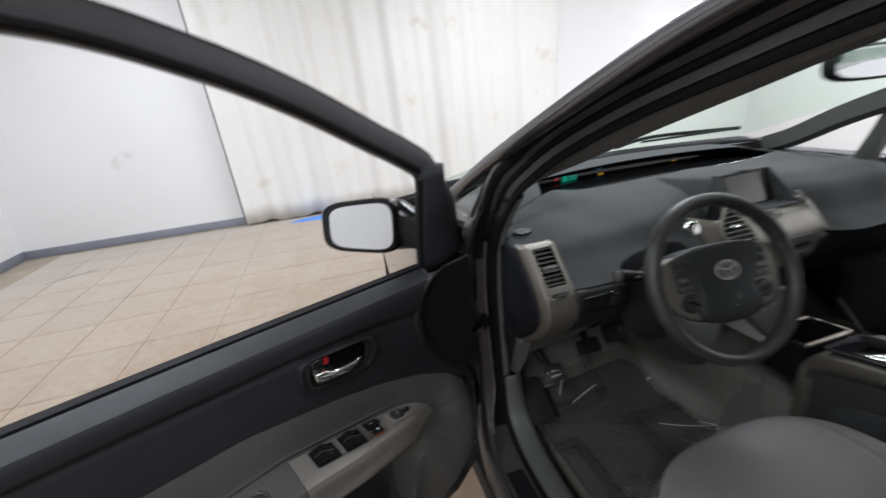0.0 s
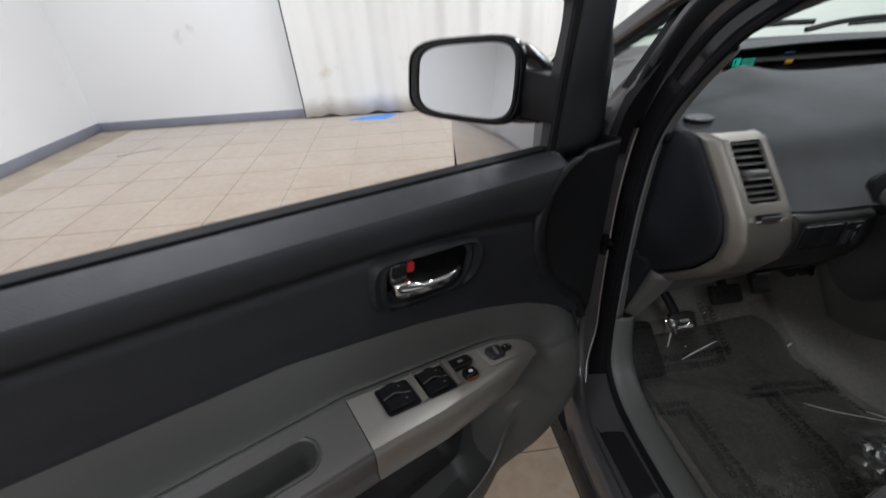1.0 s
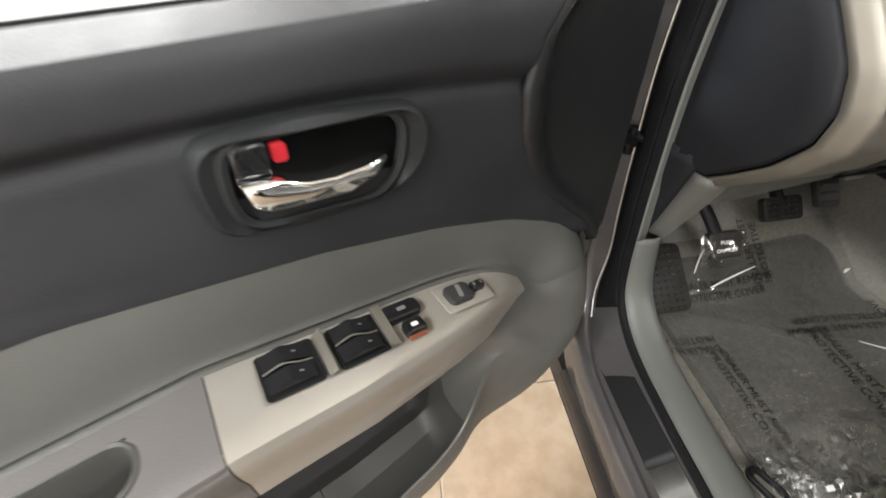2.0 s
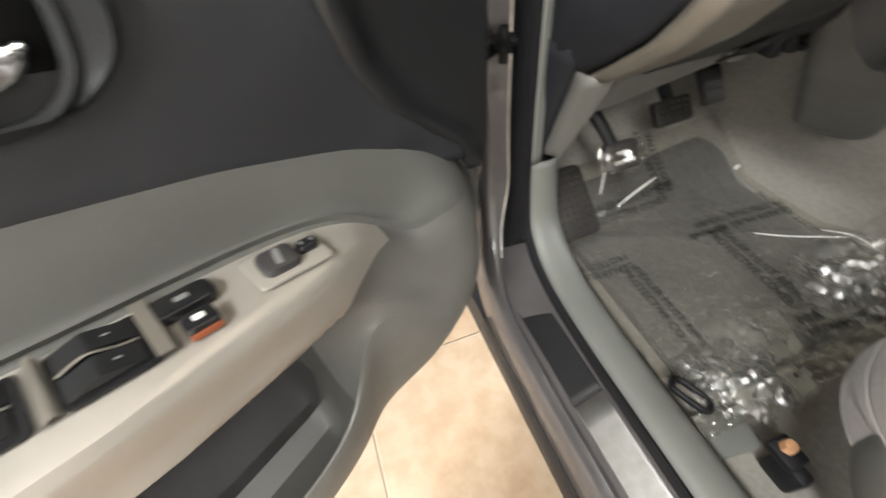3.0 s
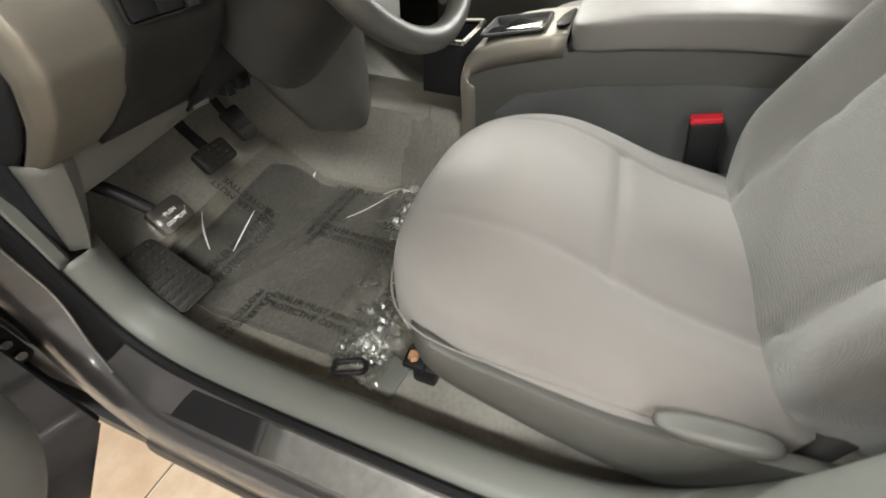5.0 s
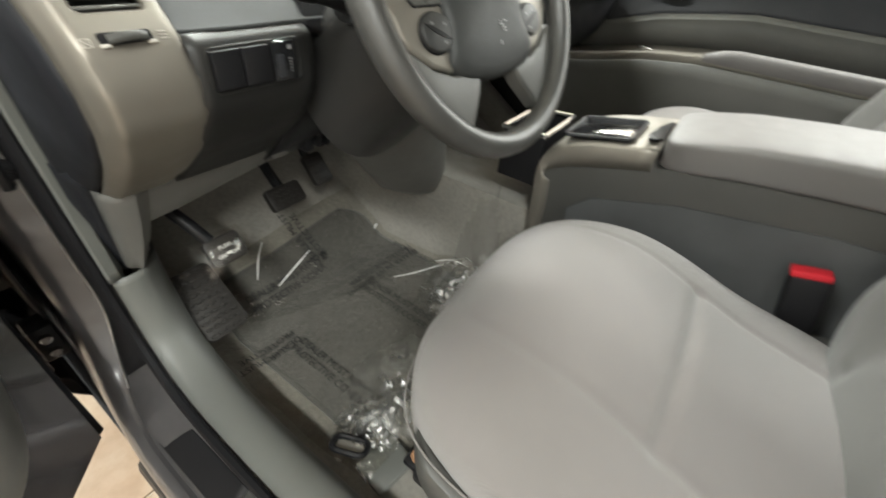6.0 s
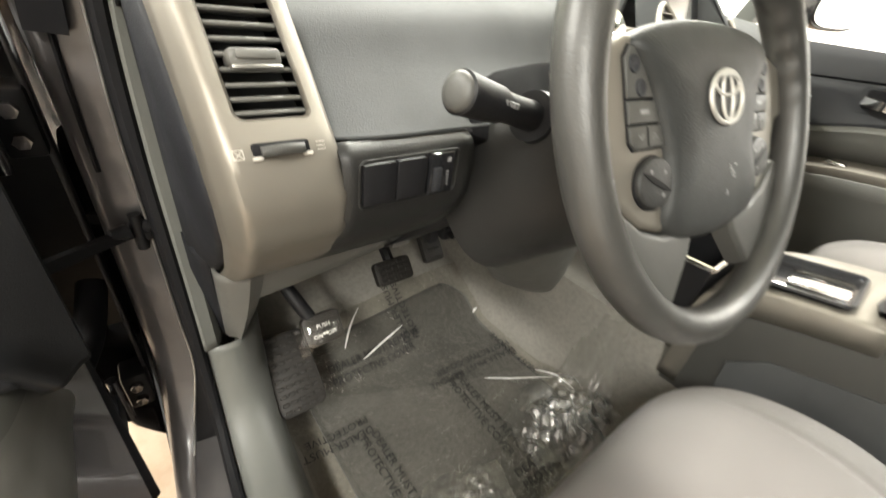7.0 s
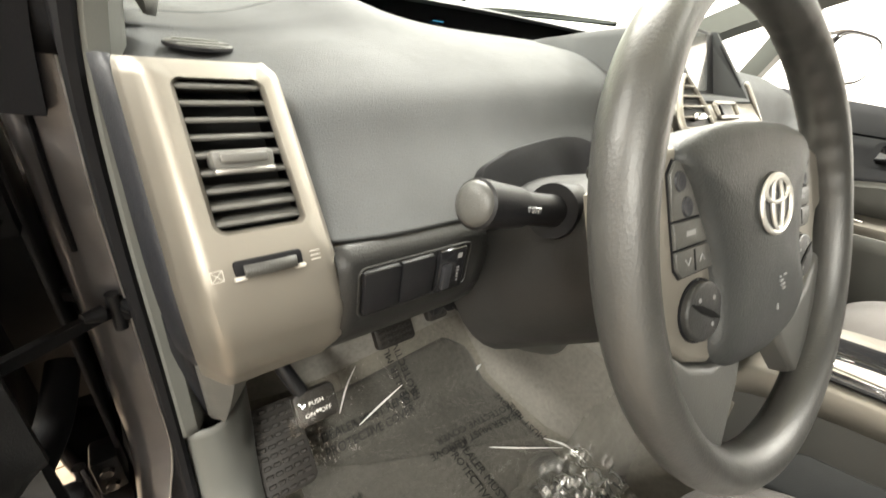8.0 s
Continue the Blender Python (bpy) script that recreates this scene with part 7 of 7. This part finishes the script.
# ---- seats ----
def seat(name, label, cx, mirror, slid=0.0, lift=0.0):
    s = thing(name, label, "car seat", "front seats", pose(cx, -slid, lift))
    bm = bmesh.new()

    def shape(x, y, z, q):
        q = q + Vector((0, -0.565, 0.540))
        if z > 0:
            bol = 0.007 * step(0.50, 0.78, abs(x)) * (1 - step(-0.1, 0.6, y)) + 0.030 * (1 - x * x) - 0.012 * abs(x) ** 3 + 0.026 * step(-0.4, 0.4, y)
            dip = -0.055 * step(0.55, -0.9, y) * (1 - 0.35 * step(0.5, 0.9, abs(x)))
            groove = -0.007 * math.exp(-((q.y + 0.578) / 0.009) ** 2) * (1 - step(0.5, 0.62, abs(x)))
            groove += -0.0028 * math.exp(-((abs(x) - 0.55) / 0.024) ** 2) * step(0.9, 0.5, y)
            q.z += (bol + dip + groove) * step(0.0, 0.8, z)
        if y > 0:
            q.z -= 0.045 * y ** 4 * (1 if z > 0 else 0.2)
            q.x *= 1 - 0.21 * y ** 3
        return q

    cushion(bm, (0.505, 0.54, 0.150), 5.0, 84, shape)
    part("seat_cushion", bm, "seat", s, "warm gray cloth seat cushion")
    # piping along the front and side seam
    bm = bmesh.new()
    loop = []
    for a in np.linspace(-0.15, math.pi + 0.15, 50):
        c, d = math.cos(a), math.sin(a)
        loop.append((0.2535 * math.copysign(abs(c) ** 0.42, c) * (1 - 0.20 * max(0, d) ** 3), -0.565 + 0.2705 * math.copysign(abs(d) ** 0.42, d), 0.552 - 0.012 * max(0, d) ** 2))
    tube(bm, loop, 0.0013, 6)
    part("piping", bm, "seat", s)
    # plastic shields at both sides, wrapped round the front corners
    for sd in (-1, 1):
        bm = bmesh.new()
        rows = []
        for q in smooth_line([(0.17, -0.352, 0), (0.215, -0.362, 0), (0.248, -0.390, 0), (0.258, -0.43, 0), (0.261, -0.52, 0), (0.262, -0.65, 0), (0.258, -0.80, 0), (0.25, -0.86, 0)], 5):
            top = table(-q.y, [(0.36, 0.535), (0.40, 0.552), (0.48, 0.545), (0.61, 0.532), (0.66, 0.538), (0.72, 0.55), (0.86, 0.57)])
            low = table(-q.y, [(0.352, 0.49), (0.40, 0.47), (0.465, 0.445), (0.56, 0.415), (0.665, 0.39), (0.86, 0.39)])
            rows.append(smooth_line([(sd * (q.x - 0.016), q.y, top - 0.002), (sd * (q.x - 0.002), q.y, top - 0.001), (sd * (q.x + 0.003), q.y, top - 0.008), (sd * (q.x + 0.004), q.y, lerp(top, low, 0.4)), (sd * (q.x - 0.002), q.y, lerp(top, low, 0.8)), (sd * (q.x - 0.016), q.y, low), (sd * (q.x - 0.04), q.y, low - 0.004)], 2))
        loft(bm, rows)
        part("side_shield", bm, "shield", s, "gray plastic seat shield").modifiers.new("thick", "SOLIDIFY").thickness = 0.004
    bm = bmesh.new()
    cushion(bm, (0.030, 0.104, 0.030), 2.6, 20, lambda x, y, z, q: Vector(((-0.264 - q.x - 0.004 * z) * mirror, -0.694 + q.y, 0.580 + q.z * (1 - 0.25 * y) - 0.14 * q.y)))
    part("height_lever", bm, "shield", s, "gray height adjusting lever")
    # rails and front bracket with its bolt
    for sx in (-0.19, 0.19):
        bm = bmesh.new()
        box(bm, (sx - 0.018, -0.84, 0.310), (sx + 0.018, -0.60, 0.330), 0.004)
        part("seat_rail", bm, "black", s, "black steel seat rail")
    for sx in (-0.185, 0.185):
        bm = bmesh.new()
        box(bm, (sx - 0.012, -0.388, 0.312), (sx + 0.012, -0.345, 0.362), 0.008)
        box(bm, (sx - 0.016, -0.368, 0.358), (sx + 0.016, -0.330, 0.372), 0.004)
        bk = part("rail_bracket", bm, "black", s, "black rail bracket")
        bm = bmesh.new()
        rod(bm, (sx, -0.345, 0.373), (sx, -0.345, 0.384), 0.010, 0.008, 6)
        part("bolt", bm, "rust", bk, "rusty bolt head")
    # backrest
    bm = bmesh.new()
    tilt = radians(20)

    def lean(x, y, z, q):
        wide = 1 - 0.14 * step(0.2, 1.0, z)
        bol = 0.045 * step(0.5, 0.9, abs(x)) * (1 - step(0.92, 1.0, abs(x))) * (1 if y > 0 else 0) * step(-1.0, -0.5, z)
        groove = -0.006 * math.exp(-((abs(x) - 0.55) / 0.03) ** 2) * (1 if y > 0 else 0) - 0.005 * math.exp(-((z + 0.35) / 0.03) ** 2) * (1 if y > 0 else 0) * (1 - step(0.5, 0.6, abs(x)))
        q = Vector((q.x * wide, q.y + bol + groove, q.z + 0.31))
        return Vector((q.x, -0.80 + q.y * math.cos(tilt) - q.z * math.sin(tilt), 0.53 + q.z * math.cos(tilt) + q.y * math.sin(tilt)))

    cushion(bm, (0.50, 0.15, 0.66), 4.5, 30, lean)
    part("backrest", bm, "seat_shaded", s, "seat-cloth backrest with side bolsters, painted darker for shade")
    # dark block set in as the shade of the gap behind the cushion
    bm = bmesh.new()
    cushion(bm, (0.46, 0.035, 0.16), 5.0, 12, lambda x, y, z, q: q + Vector((0, -0.812, 0.545)))
    part("seat_gap", bm, "gap_shade", s, "dark block for the shade between cushion and backrest")
    bm = bmesh.new()
    cushion(bm, (0.26, 0.10, 0.17), 3.5, 12, lambda x, y, z, q: q + Vector((0, -1.09, 1.245)))
    part("headrest", bm, "seat", s)
    for sx in (-0.06, 0.06):
        bm = bmesh.new()
        rod(bm, (sx, -1.06, 1.10), (sx, -1.085, 1.2), 0.006)
        part("headrest_post", bm, "chrome", s)
    return s


seat("driver_seat", "warm gray cloth driver's seat with gray plastic shield", -0.375, 1)
seat("passenger_seat", "warm gray cloth passenger seat beside the console", 0.385, -1, 0.015, 0.012)
# belt buckle between seat and console
bk = thing("seat_belt_buckle", "seat belt buckle with a red button beside the console", "buckle")
BM = basis((-0.128, -0.705, 0.625), (1, 0, 0), (0, 0.25, 0.97))
bm = bmesh.new()
box(bm, (-0.014, -0.07, -0.024), (0.014, 0.028, 0.024), 0.005, BM)
part("case", bm, "black", bk)
bm = bmesh.new()
box(bm, (-0.012, 0.024, -0.025), (0.012, 0.036, 0.022), 0.004, BM)
part("button", bm, "red", bk, "bright red release button")
bm = bmesh.new()
tube(bm, smooth_line([(-0.128, -0.72, 0.56), (-0.128, -0.74, 0.48), (-0.13, -0.75, 0.36)], 4), 0.010, 8)
part("stem", bm, "black", bk)

# ---- centre console ----
con = thing("centre_console", "champagne silver and gray centre console with a padded armrest", "console")
bm = bmesh.new()
rows = []
for f in np.linspace(0, 1, 16):
    # from the foot in front, up and back along the top
    y, z = [(p.x, p.y) for p in smooth_line([(-0.265, 0.50, 0), (-0.263, 0.58, 0), (-0.258, 0.648, 0), (-0.276, 0.694, 0), (-0.342, 0.725, 0), (-0.445, 0.746, 0)], 3)][int(round(f * 15))]
    deep, back = table(-y, [(0.27, 0.046), (0.34, 0.046), (0.45, 0.037)]), 0.03 * (1 - step(0.64, 0.70, z))
    deep *= step(0.62, 0.69, z)
    rows.append([(-0.1005, y - back, z - deep), (-0.1012, y - back * 0.4, z - deep * 0.5), (-0.1008, y, z - 0.007 * step(0.6, 0.7, z)), (-0.098, y, z - 0.002), (-0.093, y, z), (-0.06, y, z + 0.0015), (0.06, y, z + 0.0015), (0.093, y, z), (0.098, y, z - 0.002), (0.1008, y, z - 0.007 * step(0.6, 0.7, z)), (0.1012, y - back * 0.4, z - deep * 0.5), (0.1005, y - back, z - deep)])
loft(bm, rows)
part("console_top", bm, "silver", con, "champagne silver console frame").modifiers.new("thick", "SOLIDIFY").thickness = 0.004
for s in (-1, 1):
    bm = bmesh.new()
    prof = [(-0.272, 0.40), (-0.271, 0.50), (-0.269, 0.60), (-0.268, 0.655), (-0.284, 0.690), (-0.345, 0.716), (-0.44, 0.736), (-0.452, 0.716), (-0.556, 0.741), (-0.654, 0.752), (-0.723, 0.759), (-0.95, 0.767), (-0.95, 0.40)]
    slab(bm, prof, 0.02, basis((s * 0.098, 0, 0), (0, 1, 0), (0, 0, 1)) @ pose(0, 0, -0.02 if s > 0 else 0.0), 0.003)
    part("side_panel", bm, "shield", con, "gray plastic console side")
    bm = bmesh.new()
    slab(bm, [(-0.35, 0.42), (-0.335, 0.590), (-0.374, 0.628), (-0.504, 0.668), (-0.70, 0.700), (-0.95, 0.715), (-0.95, 0.42)], 0.006, basis((s * 0.098, 0, 0), (0, 1, 0), (0, 0, 1)) @ pose(0, 0, -0.003), 0.002)
    part("side_inset", bm, "dash", con)


def lid_z(y):
    """Middle height of the armrest lid, which climbs towards the rear."""
    return table(-y, [(0.45, 0.737), (0.556, 0.759), (0.654, 0.771), (0.72, 0.777), (0.95, 0.786)])


bm = bmesh.new()
cushion(bm, (0.209, 0.508, 0.056), 9.0, 40, lambda x, y, z, q: Vector((q.x, -0.700 + q.y, q.z + lid_z(-0.700 + q.y) + 0.005 * (1 - x * x))))
part("armrest_lid", bm, "arm", con, "warm gray padded armrest lid")
# tray with a bright lid on the sloping top, and a flat near-black piece for the shade of the finger notch before the
# armrest
CT = basis((-0.030, -0.345, 0.729), (1, 0, 0), (0, 0.98, -0.20))
bm = bmesh.new()
slab(bm, rounded(0.118, 0.110, 0.010), 0.004, CT, 0.001)
tray = part("tray", bm, "gloss_black", con, "glossy black tray with a bright lid")
bm = bmesh.new()
sweep(bm, [CT @ Vector((x, y, 0.004)) for x, y in rounded(0.122, 0.114, 0.012)], ring(0.003, n=6), closed=True)
part("tray_rim", bm, "black", tray)
bm = bmesh.new()
box(bm, (-0.046, -0.050, 0.004), (0.012, 0.012, 0.008), 0.001, CT)
part("tray_lid", bm, "chrome", tray)
bm = bmesh.new()
slab(bm, [(-0.048, -0.092), (-0.044, -0.078), (-0.020, -0.074), (0.030, -0.082), (0.062, -0.094), (0.060, -0.100), (-0.040, -0.100)], 0.004, CT @ pose(0, 0, 0.0025), 0.001)
part("finger_slot", bm, "recess_shade", con, "flat near-black piece for the shaded finger notch")
# open bin with bright edges ahead of the console
bm = bmesh.new()
for a, b in (((-0.09, -0.17, 0.70), (0.05, -0.17, 0.70)), ((0.05, -0.17, 0.70), (0.06, -0.255, 0.705)), ((0.06, -0.255, 0.705), (-0.09, -0.255, 0.705)), ((-0.09, -0.255, 0.705), (-0.09, -0.17, 0.70))):
    rod(bm, a, b, 0.005, n=8)
part("bin_edge", bm, "chrome", con, "bright edge of the open bin")
bm = bmesh.new()
loft(bm, [[(x, y, z) for x, y in ((-0.088, -0.172), (0.05, -0.172), (0.06, -0.255), (-0.088, -0.255))] for z in (0.70, 0.60)], wrap=True, caps=False)
bmesh.ops.contextual_create(bm, geom=[e for e in bm.edges if e.is_boundary and all(v.co.z < 0.65 for v in e.verts)])
part("bin", bm, "black", con, "black open bin")
# white cable on the passenger's side
bm = bmesh.new()
tube(bm, smooth_line([(0.30, -0.10, 0.66), (0.30, -0.16, 0.60), (0.28, -0.22, 0.575), (0.29, -0.28, 0.58), (0.33, -0.34, 0.60)], 8), 0.005, 8)
tagged(part("cable", bm, "arm"), "thin pale gray cable hanging by the passenger seat", "cable")

# ---- passenger door, seen across the cabin ----
bm = bmesh.new()
slab(bm, [(0.08, 0.32), (0.08, 0.98), (-1.0, 0.98), (-1.0, 0.32)], 0.03, basis((0.76, 0, 0), (0, 1, 0), (0, 0, 1)))
pd = part("door", bm, "paint", body, "closed passenger door")


def pdoor(rows_z, mat, name, label):
    bm = bmesh.new()
    loft(bm, [[(x, y, z(y) if callable(z) else z) for x, z in rows_z] for y in np.linspace(0.09, -1.0, 24)])
    p = part(name, bm, mat, pd, label)
    p.modifiers.new("thick", "SOLIDIFY").thickness = 0.004
    return p


ptop = lambda y: table(-y, [(-0.1, 0.775), (0.1, 0.81), (0.25, 0.85), (0.47, 0.88), (1.0, 0.87)])
parm = lambda y: table(-y, [(-0.1, 0.69), (0.1, 0.722), (0.25, 0.755), (0.40, 0.772), (1.0, 0.77)])
pdoor([(0.76, 1.0), (0.715, 1.005), (0.702, 0.985), (0.700, lambda y: 0.93 - 0.07 * y), (0.706, lambda y: 0.925 - 0.07 * y)], "charcoal", "bolster", "charcoal grained bolster")
pdoor([(0.706, lambda y: 0.925 - 0.07 * y), (0.712, lambda y: 0.90 - 0.05 * y), (0.708, lambda y: ptop(y) + 0.01), (0.704, ptop)], "charcoal", "upper_trim", "dark inset upper trim")
pdoor([(0.704, ptop), (0.698, lambda y: ptop(y) - 0.012), (0.708, lambda y: ptop(y) - 0.03), (0.71, lambda y: parm(y) + 0.012)], "gray", "lower_trim", "gray lower trim")
pdoor([(0.71, lambda y: parm(y) + 0.012), (0.66, lambda y: parm(y) + 0.004), (0.632, parm), (0.628, lambda y: parm(y) - 0.02)], "silver", "armrest_strip", "champagne silver armrest strip")
pdoor([(0.628, lambda y: parm(y) - 0.02), (0.64, lambda y: parm(y) - 0.06), (0.68, 0.58), (0.69, 0.45), (0.70, 0.34)], "gray", "pocket_panel", "gray pocket panel")
bm = bmesh.new()
slab(bm, rounded(0.115, 0.06, 0.012), 0.004, basis((0.703, -0.252, 0.908), (0, -1, 0.06), (0, 0, 1)) @ pose(0, 0, -0.004))
hb = part("handle_bezel", bm, "charcoal", pd, "dark handle bezel")
bm = bmesh.new()
slab(bm, rounded(0.09, 0.042, 0.006), 0.004, basis((0.699, -0.252, 0.910), (0, -1, 0.06), (0, 0, 1)) @ pose(0, 0, -0.004))
part("handle_cup", bm, "gloss_black", pd)
bm = bmesh.new()
sweep(bm, smooth_line([(0.695, -0.208, 0.902), (0.685, -0.235, 0.899), (0.685, -0.27, 0.900), (0.690, -0.294, 0.905)], 4), [(0.010, -0.004), (0.010, 0.004), (-0.010, 0.004), (-0.010, -0.004)], up=(1, 0, 0))
part("handle_lever", bm, "chrome", pd, "chrome pull lever")
bm = bmesh.new()
box(bm, (0.685, -0.288, 0.917), (0.697, -0.274, 0.930), 0.002)
part("lock_flag", bm, "red", pd, "red lock flag")
# pull handle along the rear of the armrest
bm = bmesh.new()
rows = []
for f in np.linspace(0, 1, 14):
    y = lerp(-0.40, -0.92, f)
    h, w = 0.030 * step(0.0, 0.12, f) * (1 - 0.6 * step(0.75, 1.0, f)), 0.026
    z = parm(y) + 0.006
    rows.append(smooth_line([(0.640, y, z - 0.030), (0.626, y, z - 0.012), (0.628, y, z + h * 0.5), (0.640, y, z + h * 0.75), (0.640 + w, y, z + h * 0.6), (0.640 + w + 0.012, y, z - 0.004)], 2))
loft(bm, rows)
part("pull_handle", bm, "arm", pd, "gray pull handle of the passenger door").modifiers.new("thick", "SOLIDIFY").thickness = 0.004
bm = bmesh.new()
box(bm, (0.645, -0.26, 0.758), (0.66, -0.22, 0.765), 0.002, None)
part("window_switch", bm, "chrome", pd)
# far door mirror seen through its window
fmr = thing("far_side_mirror", "white-lit door mirror seen through the passenger window", "mirror")
bm = bmesh.new()
FM = pose(0.965, -0.012, 1.10, 0, 0, -27)
rows = [[FM @ Vector((x * sc, z, y * sc)) for x, y in egg(0.19, 0.13, 0.1)] for sc, z in ((0.97, 0.0), (1.0, -0.004), (1.04, 0.0), (1.04, 0.03), (0.9, 0.07), (0.5, 0.1))]
loft(bm, rows, wrap=True, caps=True)
part("housing", bm, "gloss_black", fmr)
bm = bmesh.new()
slab(bm, egg(0.175, 0.115, 0.1), 0.003, FM @ basis((0, -0.003, 0), (1, 0, 0), (0, 0, 1)))
part("mirror_glass", bm, "mirror", fmr)
bm = bmesh.new()
box(bm, (0.84, 0.03, 1.03), (0.93, 0.08, 1.06), 0.01)
part("arm", bm, "black", fmr)
# inside rear-view mirror
rv = thing("rear_view_mirror", "inside rear-view mirror hanging from the windscreen", "mirror")
RM = basis((0.06, -0.18, 1.315), (0.98, -0.2, 0.02), (0, 0.1, 1))
bm = bmesh.new()
rows = [[RM @ Vector((x * sc, y * sc, -z)) for x, y in egg(0.24, 0.068, 0.0)] for sc, z in ((0.97, 0.0), (1.0, -0.003), (1.05, 0.004), (1.03, 0.02), (0.8, 0.035))]
loft(bm, rows, wrap=True, caps=True)
part("housing", bm, "black", rv)
bm = bmesh.new()
slab(bm, egg(0.228, 0.060, 0.0), 0.003, RM @ pose(0, 0, 0.0))
part("mirror_glass", bm, "mirror", rv)
bm = bmesh.new()
rod(bm, RM @ Vector((0, 0.02, -0.02)), (0.05, -0.12, 1.385), 0.012)
part("stem", bm, "black", rv)
